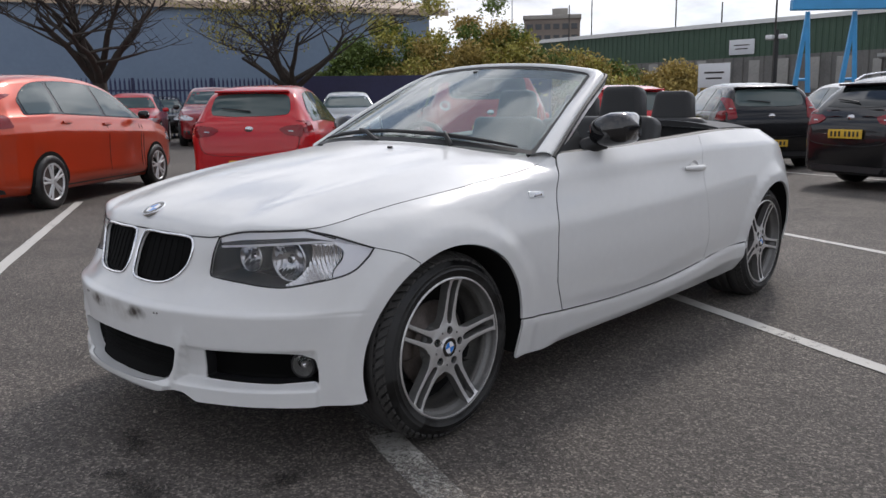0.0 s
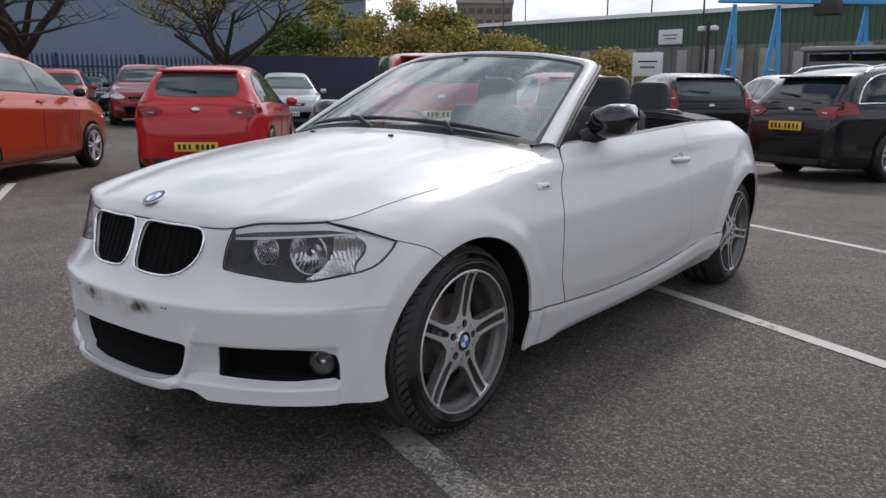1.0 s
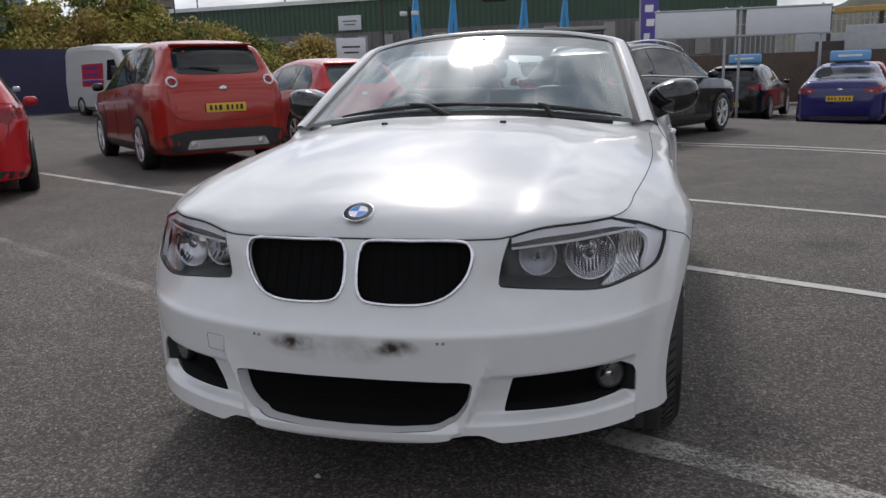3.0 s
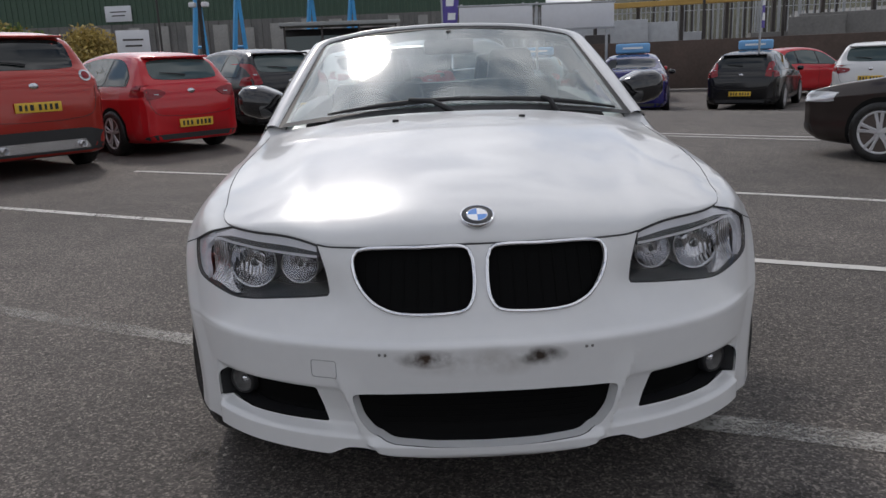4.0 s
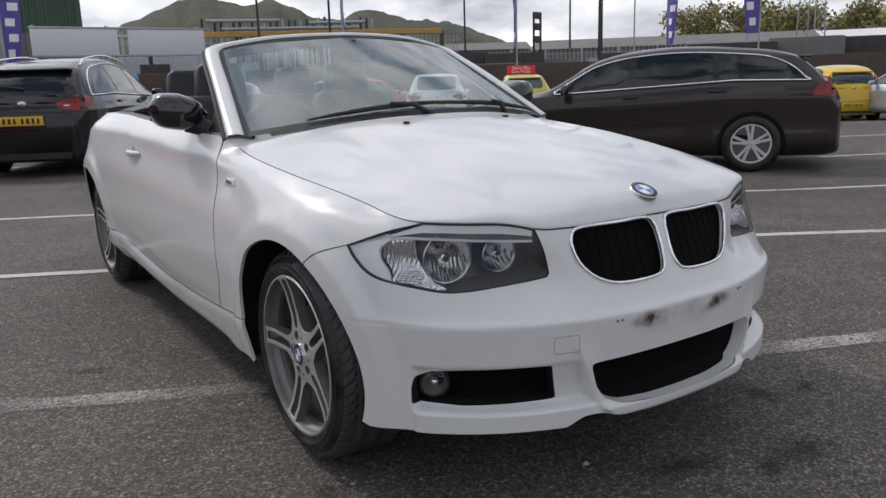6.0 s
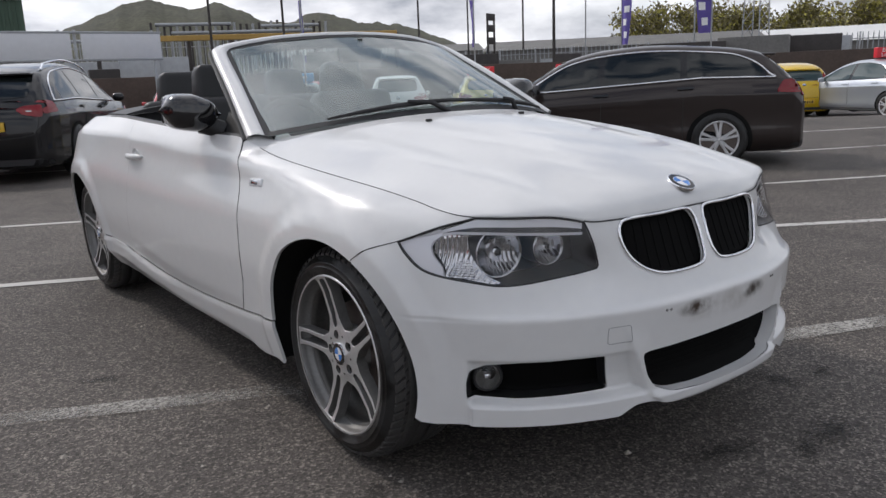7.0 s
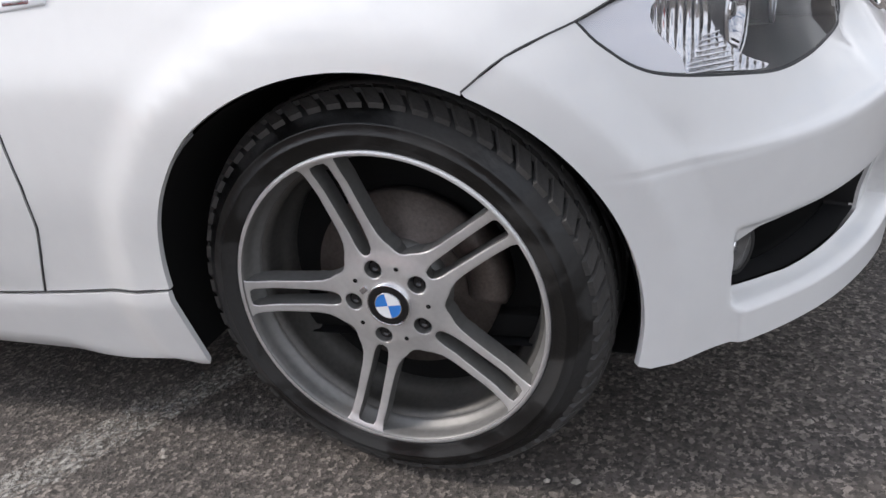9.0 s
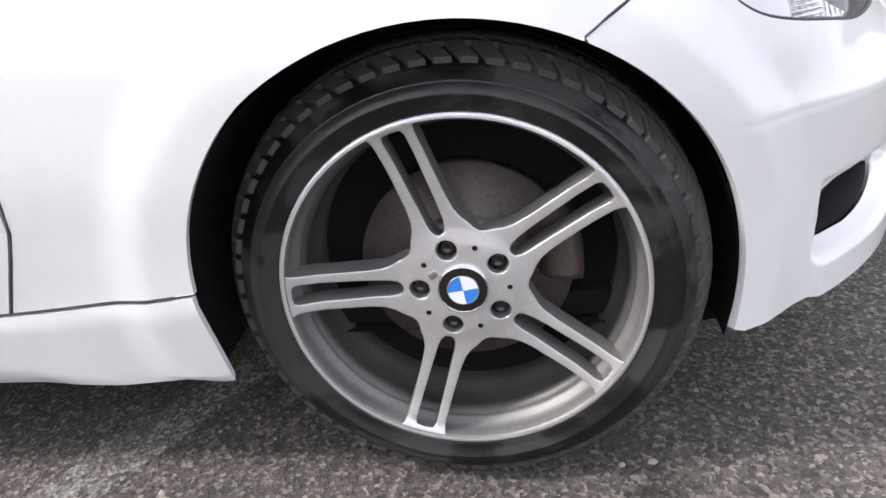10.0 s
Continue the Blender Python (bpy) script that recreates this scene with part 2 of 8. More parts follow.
ASPHALT, LINE, FADED = asphalt_material(), worn_line_material(), worn_line_material("faded road paint", (0.38, 0.365, 0.335), 75, 0.38, 0.64)
WHITE, BUMPER_WHITE = paint_material("white car paint", (0.675, 0.675, 0.67), coat=0.62), bumper_paint_material()
BLACK_GLOSS = mat("black gloss plastic", (0.008, 0.008, 0.009), 0.16, coat=0.15)
BLACK = mat("black plastic", (0.015, 0.015, 0.016), 0.55, var=0.15, scale=20)
MESH_BLACK = mat("black grille mesh", (0.004, 0.004, 0.004), 0.8, spec=0.08)
def tyre_material():
    """Black rubber with damp, darker and glossier patches and dry dusty ones."""
    m = mat("tyre rubber", (0.017, 0.0165, 0.0165), 0.66, bump=0.1, bscale=120)
    n, l = m.node_tree.nodes, m.node_tree.links
    b = n["Principled BSDF"]
    co, t, r, k = n.new("ShaderNodeTexCoord"), n.new("ShaderNodeTexNoise"), n.new("ShaderNodeValToRGB"), n.new("ShaderNodeMapRange")
    t.inputs["Scale"].default_value, t.inputs["Detail"].default_value, t.inputs["Distortion"].default_value = 10, 9, 0.5
    l.new(co.outputs["Object"], t.inputs["Vector"]), l.new(t.outputs["Fac"], r.inputs["Fac"]), l.new(t.outputs["Fac"], k.inputs["Value"])
    r.color_ramp.elements[0].position, r.color_ramp.elements[0].color = 0.475, (0.004, 0.004, 0.004, 1)
    r.color_ramp.elements[1].position, r.color_ramp.elements[1].color = 0.53, (0.019, 0.0185, 0.018, 1)
    for key, v in (("From Min", 0.42), ("From Max", 0.56), ("To Min", 0.28), ("To Max", 0.7)):
        k.inputs[key].default_value = v
    l.new(r.outputs["Color"], b.inputs["Base Color"]), l.new(k.outputs["Result"], b.inputs["Roughness"])
    return m


RUBBER = tyre_material()
CHROME = mat("chrome", (0.82, 0.82, 0.84), 0.09, 1.0)
SATIN = mat("satin chrome", (0.62, 0.62, 0.64), 0.22, 1.0)
def flute_lines(m, depth=0.8):
    """Fine upright flutes pressed into a reflector."""
    n, l = m.node_tree.nodes, m.node_tree.links
    co, w, u = n.new("ShaderNodeTexCoord"), n.new("ShaderNodeTexWave"), n.new("ShaderNodeBump")
    w.bands_direction = "Y"
    w.inputs["Scale"].default_value, w.inputs["Distortion"].default_value, w.inputs["Detail"].default_value, w.inputs["Detail Scale"].default_value = 34, 1.5, 2, 3
    mp = n.new("ShaderNodeMapping")
    mp.inputs["Scale"].default_value = (1.0, 1.0, 0.25)
    l.new(co.outputs["Object"], mp.inputs["Vector"]), l.new(mp.outputs["Vector"], w.inputs["Vector"])
    u.inputs["Strength"].default_value, u.inputs["Distance"].default_value = depth, 0.004
    l.new(w.outputs["Fac"], u.inputs["Height"]), l.new(u.outputs["Normal"], n["Principled BSDF"].inputs["Normal"])
    return m


def soft_edges(m, r):
    """Edges that catch the light as if broken by a small radius."""
    n, l = m.node_tree.nodes, m.node_tree.links
    v = n.new("ShaderNodeBevel")
    v.samples, v.inputs["Radius"].default_value = 4, r
    l.new(v.outputs["Normal"], n["Principled BSDF"].inputs["Normal"])
    return m


FLUTED = flute_lines(mat("fluted reflector", (0.62, 0.62, 0.64), 0.08, 1.0))
BOWL = flute_lines(mat("dark chrome reflector bowl", (0.48, 0.48, 0.50), 0.06, 1.0), 0.16)
ALLOY = mat("machined grey alloy", (0.70, 0.695, 0.69), 0.34, 0.72, var=0.08, scale=14)
soft_edges(ALLOY, 0.005)
ALLOY_DARK = mat("grey painted alloy", (0.22, 0.216, 0.21), 0.52, 0.55, var=0.15, scale=12)
# deep part of the rim, coloured darker than its outer step
BARREL = mat("darkened rim barrel", (0.10, 0.096, 0.090), 0.5, 0.5, var=0.25, scale=14)
IRON = mat("rusty brake iron", (0.12, 0.10, 0.09), 0.5, 0.6, var=0.35, scale=25)
LEATHER = mat("black leather", (0.011, 0.011, 0.012), 0.45, var=0.2, scale=15, bump=0.06, bscale=90)
CLOTH = mat("dark grey fabric", (0.045, 0.046, 0.05), 0.8, var=0.15, scale=30)
GLASS = glass_material("windscreen glass", (0.80, 0.95, 0.93), 0.85, 0.07, 2.3, 0.13)
# tread blocks and ribs, coloured lighter than the sidewall
TREAD = mat("lighter tyre tread", (0.040, 0.038, 0.036), 0.65, var=0.3, scale=30)
LENS = glass_material("clear lamp lens", (1, 1, 1), 0.97)
LAMP_DARK = mat("dark lamp housing", (0.018, 0.018, 0.020), 0.4)
LAMP_BEZEL = mat("charcoal lamp bezel", (0.045, 0.045, 0.048), 0.35)
LAMP_GREY = mat("pale lamp brow", (0.70, 0.70, 0.74), 0.3, 0.1)
REFLECTOR = mat("bright lamp reflector", (0.75, 0.75, 0.77), 0.14, 0.9, bump=0.25, bscale=60)
SATIN_BLACK = mat("gloss black mirror shell", (0.010, 0.010, 0.011), 0.12, coat=0.6, var=0.1, scale=20)
TONNEAU = mat("grey roof cover cloth", (0.10, 0.104, 0.112), 0.8, var=0.12, scale=20)
BLUE_E = mat("emblem blue", (0.03, 0.20, 0.62), 0.2, coat=0.8)
WHITE_E = mat("emblem white", (0.78, 0.80, 0.82), 0.2, coat=0.8)
WELL = mat("wheel arch liner", (0.010, 0.010, 0.010), 0.9, spec=0.1)


# ---- building tools ----
def raw(name, verts, faces, material, parent=None, label="", smooth=True, normals=None):
    me = bpy.data.meshes.new(name)
    me.from_pydata([tuple(map(float, v)) for v in verts], [], [tuple(int(i) for i in f) for f in faces])
    me.materials.append(material)
    if smooth:
        me.polygons.foreach_set("use_smooth", [True] * len(me.polygons))
    if normals is not None:
        me.normals_split_custom_set_from_vertices([tuple(map(float, v)) for v in normals])
    ob = new(name, me)
    if parent is not None:
        ob.parent = parent
    if label:
        ob["label"] = label
    return ob


def part(name, bm, material, parent=None, label="", smooth=0):
    """Links a bmesh as one mesh object; smooth: shade smooth below this angle in degrees."""
    bmesh.ops.recalc_face_normals(bm, faces=bm.faces)
    me = bpy.data.meshes.new(name)
    if smooth:
        for f in bm.faces:
            f.smooth = True
        for e in bm.edges:
            if len(e.link_faces) == 2 and e.calc_face_angle(0) > radians(smooth):
                e.smooth = False
    bm.to_mesh(me)
    bm.free()
    me.materials.append(material)
    ob = new(name, me)
    if parent is not None:
        ob.parent = parent
    if label:
        ob["label"] = label
    return ob


def thing(name, m, label, category, group="", kind=""):
    ob = new(name)
    ob.matrix_world = m
    ob.empty_display_size = 0.2
    return tagged(ob, label, category, group, kind)


def box(bm, size, at=(0, 0, 0), bevel=0.0, turn=None, seg=2):
    r = bmesh.ops.create_cube(bm, size=1.0)["verts"]
    bmesh.ops.scale(bm, vec=size, verts=r)
    if bevel:
        es = list({e for v in r for e in v.link_edges})
        r = list({v for f in bmesh.ops.bevel(bm, geom=es, offset=bevel, segments=seg, affect="EDGES", profile=0.5)["faces"] for v in f.verts} | {v for v in r if v.is_valid})
    if turn is not None:
        bmesh.ops.rotate(bm, cent=(0, 0, 0), matrix=turn, verts=r)
    bmesh.ops.translate(bm, vec=at, verts=r)
    return r


def boxed(name, size, at, material, parent=None, label="", bevel=0.004, turn=None):
    bm = bmesh.new()
    box(bm, size, at, bevel, turn)
    return part(name, bm, material, parent, label, smooth=35)


def grid_mesh(p, wrap=False):
    """Vertices and quads of an n x m grid of points; wrap closes it across m."""
    p = np.asarray(p, float)
    n, m = p.shape[:2]
    i, j = np.meshgrid(np.arange(n - 1), np.arange(m if wrap else m - 1), indexing="ij")
    k = (j + 1) % m
    f = np.stack([i * m + j, i * m + k, (i + 1) * m + k, (i + 1) * m + j], -1).reshape(-1, 4)
    return p.reshape(-1, 3), f


def sheet(name, p, material, parent=None, label="", wrap=False, flip=False):
    v, f = grid_mesh(p, wrap)
    return raw(name, v, f[:, ::-1] if flip else f, material, parent, label)


def tube(bm, path, radius, n=10, caps=True):
    """A round bar along a path; radius: one value or one for each point."""
    path = [Vector(p) for p in path]
    rad = radius if hasattr(radius, "__len__") else [radius] * len(path)
    up = Vector((0.13, 0.21, 0.97))
    rings = []
    for i, p in enumerate(path):
        d = (path[min(i + 1, len(path) - 1)] - path[max(i - 1, 0)]).normalized()
        a = d.cross(up)
        if a.length < 1e-3:
            a = d.cross(Vector((1, 0, 0)))
        a.normalize()
        b = d.cross(a).normalized()
        q = float(rad[i])
        rings.append([bm.verts.new(p + q * (math.cos(2 * math.pi * k / n) * a + math.sin(2 * math.pi * k / n) * b)) for k in range(n)])
    for r, s in zip(rings, rings[1:]):
        for k in range(n):
            bm.faces.new((r[k], r[(k + 1) % n], s[(k + 1) % n], s[k]))
    if caps:
        bm.faces.new(rings[0]), bm.faces.new(rings[-1])
    return bm


def turned(profile, n=48, axis="x"):
    """A surface of revolution about x: profile rows of (x, radius)."""
    a = np.linspace(0, 2 * np.pi, n, endpoint=False)
    pr = np.asarray(profile, float)
    return np.stack([np.broadcast_to(pr[:, :1], (len(pr), n)), pr[:, 1:] * np.cos(a), pr[:, 1:] * np.sin(a)], -1)


def inside(pts, loop):
    x, y = pts[:, 0], pts[:, 1]
    hit = np.zeros(len(pts), bool)
    lp = np.asarray(loop)
    for (ax, ay), (bx, by) in zip(lp, np.roll(lp, -1, 0)):
        if ay != by:
            hit ^= ((ay > y) != (by > y)) & (x < (bx - ax) * (y - ay) / (by - ay) + ax)
    return hit


def finer(loop, step):
    out = []
    for a, b in zip(loop, list(loop[1:]) + [loop[0]]):
        a, b = np.asarray(a, float), np.asarray(b, float)
        k = max(1, int(np.ceil(np.linalg.norm(b - a) / step)))
        out += [a + (b - a) * i / k for i in range(k)]
    return np.array(out)


def curve_patch(name, loop, holes, fmap, material, parent, label="", step=0.03, thick=0.02, off=0.0, rim_step=0.018, flip=False, zs=None, e=0.009):
    """A curved panel: the region of a loop less its holes in the plane of fmap, laid on the surface, with its edges turned in."""
    from mathutils.geometry import delaunay_2d_cdt

    loops = [finer(l, rim_step) for l in (loop, *holes)]
    lo, hi = loops[0].min(0), loops[0].max(0)
    gx, gy = np.meshgrid(np.arange(lo[0] + step / 2, hi[0], step), np.arange(lo[1] + step / 2, hi[1], step) if zs is None else zs, indexing="ij")
    g = np.stack([gx.ravel(), gy.ravel()], -1)
    keep = inside(g, loops[0])
    for l in loops[1:]:
        keep &= ~inside(g, l)
    g = g[keep]
    edge = np.vstack(loops)
    if len(g):
        near = np.min(((g[:, None, :] - edge[None]) ** 2).sum(-1), 1)
        g = g[near > ((0.35 if zs is None else 0.2) * step) ** 2]
    pts = np.vstack([edge, g]) if len(g) else edge
    cons, k = [], 0
    for l in loops:
        cons += [(k + i, k + (i + 1) % len(l)) for i in range(len(l))]
        k += len(l)
    vs, _, fs, *_ = delaunay_2d_cdt([Vector(p) for p in pts], cons, [], 0, 1e-7)
    vs = np.array([tuple(v) for v in vs])
    fs = np.array([f for f in fs if len(f) == 3])
    mid = vs[fs].mean(1)
    ok = inside(mid, loops[0])
    for l in loops[1:]:
        ok &= ~inside(mid, l)
    fs = fs[ok]
    p = fmap(vs, off)
    nr = np.cross(fmap(vs + (e, 0), off) - fmap(vs - (e, 0), off), fmap(vs + (0, e), off) - fmap(vs - (0, e), off))
    nr /= np.linalg.norm(nr, axis=1)[:, None] + 1e-12
    if flip:
        fs, nr = fs[:, ::-1], -nr
    verts, quads = [p], []
    if thick:
        count = {(a, b) for f in fs for a, b in ((f[0], f[1]), (f[1], f[2]), (f[2], f[0]))}
        rim = [(a, b) for a, b in sorted(count) if (b, a) not in count]
        ids = sorted({i for ab in rim for i in ab})
        at = {i: n for n, i in enumerate(ids)}
        base = len(p)
        verts.append(p[ids] - nr[ids] * thick)
        quads = [(b, a, base + at[a], base + at[b]) for a, b in rim]
    v = np.vstack(verts)
    loops_n = [nr[i] for f in fs for i in f]
    for q in quads:
        n = np.cross(v[q[1]] - v[q[0]], v[q[2]] - v[q[0]])
        n /= np.linalg.norm(n) + 1e-12
        loops_n += [n] * 4
    ob = raw(name, v, [tuple(f) for f in fs] + quads, material, parent, label, True)
    ob.data.normals_split_custom_set([tuple(map(float, n)) for n in loops_n])
    return ob


def ground_z(x, y):
    """The car park falls gently away towards its far corner and rises a little towards the fence."""
    s = min(1.0, max(0.0, (0.6 * x + 0.8 * y - 12.5) / 7.5))
    r = min(1.0, max(0.0, (-x - 11.0) / 6.0))
    q = min(1.0, max(0.0, (x - 2.2) / 3.4))
    return -0.34 * s * s * (3 - 2 * s) + 0.22 * r * r * (3 - 2 * r) - 0.065 * q * q * (3 - 2 * q)


# ---- shape of the white convertible: plan outline, wall sections (left half; x > 0) ----
def pchip(xs, ys, q):
    """Smooth monotone interpolation of the columns ys over xs, straight beyond the ends."""
    xs, ys, q = np.asarray(xs, float), np.asarray(ys, float), np.asarray(q, float)
    one = ys.ndim == 1
    if one:
        ys = ys[:, None]
    h = np.diff(xs)[:, None]
    s = np.diff(ys, axis=0) / h
    m = np.zeros_like(ys)
    m[0], m[-1] = s[0], s[-1]
    if len(xs) > 2:
        w1, w2 = 2 * h[1:] + h[:-1], h[1:] + 2 * h[:-1]
        ok = s[:-1] * s[1:] > 0
        with np.errstate(divide="ignore", invalid="ignore"):
            hm = (w1 + w2) / (w1 / s[:-1] + w2 / s[1:])
        m[1:-1] = np.where(ok, hm, 0)
    i = np.clip(np.searchsorted(xs, q, side="right") - 1, 0, len(xs) - 2)
    hh = h[i]
    t = ((q - xs[i])[:, None]) / hh
    tc = t.clip(0, 1)
    a = (1 + 2 * tc) * (1 - tc) ** 2 * ys[i] + tc * (1 - tc) ** 2 * hh * m[i] + tc**2 * (3 - 2 * tc) * ys[i + 1] + tc**2 * (tc - 1) * hh * m[i + 1]
    a = a + np.where(t < 0, t * hh * m[0], 0) + np.where(t > 1, (t - 1) * hh * m[-1], 0)
    return a[:, 0] if one else a


def smooth_line(pts, step):
    """A Catmull-Rom line through pts, resampled at even steps."""
    p = np.asarray(pts, float)
    e = np.vstack([2 * p[0] - p[1], p, 2 * p[-1] - p[-2]])
    out = []
    for i in range(1, len(e) - 2):
        for t in np.linspace(0, 1, 24, endpoint=False):
            a, b, c, d = e[i - 1 : i + 3]
            out.append(0.5 * (2 * b + (c - a) * t + (2 * a - 5 * b + 4 * c - d) * t * t + (3 * b - a - 3 * c + d) * t**3))
    out.append(p[-1])
    out = np.array(out)
    s = np.r_[0, np.cumsum(np.linalg.norm(np.diff(out, axis=0), axis=1))]
    n = max(2, int(round(s[-1] / step)) + 1)
    q = np.linspace(0, s[-1], n)
    return np.stack([np.interp(q, s, out[:, k]) for k in range(p.shape[1])], -1)


OUTLINE = smooth_line([(0, -0.752), (0.13, -0.748), (0.26, -0.731), (0.39, -0.695), (0.50, -0.648), (0.60, -0.585), (0.69, -0.497), (0.755, -0.400), (0.80, -0.290),
    (0.828, -0.170), (0.845, -0.02), (0.856, 0.20), (0.861, 0.5), (0.864, 1.0), (0.867, 1.6), (0.870, 2.2), (0.873, 2.55), (0.866, 2.76), (0.838, 2.94),
    (0.790, 3.08), (0.725, 3.23), (0.645, 3.38), (0.53, 3.50), (0.36, 3.565), (0.18, 3.59), (0, 3.60)], 0.01)
UG = np.arange(len(OUTLINE)) * (np.linalg.norm(np.diff(OUTLINE, axis=0), axis=1).mean())
_t = np.gradient(OUTLINE, axis=0)
_t /= np.linalg.norm(_t, axis=1)[:, None]
NORMAL = np.stack([_t[:, 1], -_t[:, 0]], -1)
NORMAL[0] = (0, -1)
U_END = UG[-1]


# sections: at a place u along the outline, eleven rows of height and inward offset from the sill to the top edge
SECTIONS = [
    (0.00, (.197, .034), (.214, .012), (.238, .010), (.260, .034), (.371, .046), (.400, .030), (.505, .000), (.518, .020), (.600, .068), (.690, .104), (.722, .120)),
    (0.22, (.197, .034), (.214, .012), (.238, .010), (.260, .034), (.371, .046), (.400, .030), (.505, .000), (.518, .020), (.600, .068), (.690, .101), (.722, .114)),
    (0.33, (.204, .036), (.220, .016), (.244, .014), (.268, .034), (.373, .042), (.402, .026), (.505, .000), (.518, .020), (.600, .074), (.690, .096), (.720, .106)),
    (0.37, (.210, .034), (.224, .018), (.248, .014), (.280, .012), (.372, .014), (.400, .012), (.505, .000), (.518, .019), (.600, .082), (.690, .097), (.720, .105)),
    (0.41, (.202, .022), (.216, .012), (.246, .010), (.282, .030), (.372, .036), (.398, .020), (.505, .000), (.518, .018), (.600, .088), (.690, .098), (.720, .104)),
    (0.46, (.199, .014), (.214, .008), (.262, .008), (.286, .030), (.374, .034), (.396, .016), (.505, .000), (.518, .016), (.590, .072), (.695, .094), (.730, .104)),
    (0.55, (.199, .010), (.215, .004), (.264, .005), (.287, .024), (.376, .024), (.398, .012), (.505, .000), (.518, .016), (.590, .058), (.700, .088), (.745, .100)),
    (0.70, (.201, .004), (.218, .001), (.266, .003), (.288, .014), (.378, .012), (.400, .006), (.505, .000), (.518, .012), (.600, .042), (.708, .070), (.750, .084)),
    (0.79, (.202, .000), (.220, -.002), (.270, .000), (.290, .007), (.380, .006), (.410, .003), (.505, .000), (.520, .006), (.605, .030), (.712, .060), (.752, .084)),
    (0.90, (.203, -.006), (.224, -.006), (.255, -.004), (.300, .000), (.390, .001), (.440, .001), (.505, .000), (.540, .005), (.620, .018), (.722, .052), (.766, .100)),
    (1.00, (.204, .000), (.230, .001), (.265, .002), (.320, .002), (.400, .001), (.470, .001), (.530, .000), (.600, .005), (.690, .026), (.748, .062), (.782, .122)),
    (1.14, (.205, .010), (.240, .008), (.282, .006), (.330, .005), (.400, .003), (.505, .000), (.580, -.002), (.665, .006), (.735, .032), (.776, .068), (.802, .128)),
    (1.44, (.195, .050), (.225, .040), (.275, .030), (.330, .020), (.410, .012), (.510, .004), (.600, -.002), (.710, .018), (.780, .048), (.808, .074), (.833, .124)),
    (1.74, (.190, .066), (.220, .055), (.270, .045), (.330, .027), (.420, .016), (.520, .008), (.640, .016), (.780, .061), (.826, .075), (.840, .088), (.860, .131)),
    (1.90, (.190, .066), (.220, .055), (.270, .045), (.330, .027), (.420, .016), (.520, .008), (.640, .016), (.790, .060), (.842, .072), (.857, .088), (.884, .140)),
    (1.99, (.190, .066), (.220, .055), (.270, .045), (.330, .027), (.420, .016), (.520, .008), (.640, .016), (.800, .062), (.848, .072), (.862, .078), (.920, .114)),
    (2.30, (.190, .066), (.220, .055), (.270, .045), (.335, .026), (.420, .015), (.520, .007), (.640, .014), (.805, .058), (.856, .068), (.870, .075), (.922, .114)),
    (3.00, (.190, .064), (.220, .053), (.272, .043), (.340, .024), (.425, .013), (.520, .006), (.640, .010), (.825, .052), (.876, .061), (.890, .070), (.946, .114)),
    (3.50, (.195, .050), (.225, .042), (.276, .035), (.340, .020), (.430, .010), (.520, .003), (.640, .002), (.840, .042), (.888, .054), (.902, .066), (.962, .122)),
    (3.95, (.210, .030), (.240, .020), (.285, .015), (.340, .010), (.430, .004), (.520, .000), (.640, -.004), (.840, .036), (.888, .052), (.902, .066), (.958, .135)),
    (4.40, (.250, .050), (.270, .030), (.305, .020), (.350, .010), (.440, .000), (.530, .000), (.640, .010), (.820, .055), (.860, .075), (.880, .100), (.925, .180)),
    (4.75, (.250, .050), (.270, .030), (.305, .020), (.350, .010), (.440, .000), (.530, .000), (.640, .020), (.780, .055), (.840, .080), (.870, .100), (.910, .180)),
    (5.56, (.250, .050), (.270, .030), (.305, .020), (.350, .010), (.440, .000), (.530, .000), (.640, .035), (.760, .055), (.820, .070), (.850, .080), (.895, .140)),
]
_su = [r[0] for r in SECTIONS]
_sv = np.array([[c for p in r[1:] for c in p] for r in SECTIONS])
_lev = pchip(_su, _sv, UG).reshape(len(UG), 11, 2)
_ker = np.ones(5) / 5
for _k in range(11):
    for _c in range(2):
        _pad = np.pad(_lev[:, _k, _c], 2, mode="reflect", reflect_type="even")
        _lev[:, _k, _c] = np.convolve(_pad, _ker, "valid")
TOP_Z = _lev[:, 10, 0]
BOT_Z = _lev[:, 0, 0]
ZG = np.arange(0.15, 1.03, 0.004)
DG = np.array([pchip(r[:, 0], r[:, 1], ZG) for r in _lev])
# the flank runs smooth from the front wheel to the tail
_g = np.exp(-0.5 * (np.arange(-18, 19) / 7.0) ** 2)
_g /= _g.sum()
_soft = np.array([np.convolve(np.pad(c, 18, mode="edge"), _g, "valid") for c in DG.T]).T
_w = np.clip((UG - 1.12) / 0.25, 0, 1)[:, None] * np.clip((0.83 - ZG) / 0.06, 0, 1)[None]
DG = DG * (1 - _w) + _soft * _w


def ease(v, a, b):
    """A smooth step from 0 at a to 1 at b."""
    q = np.clip((v - a) / (b - a), 0, 1)
    return q * q * (3 - 2 * q)


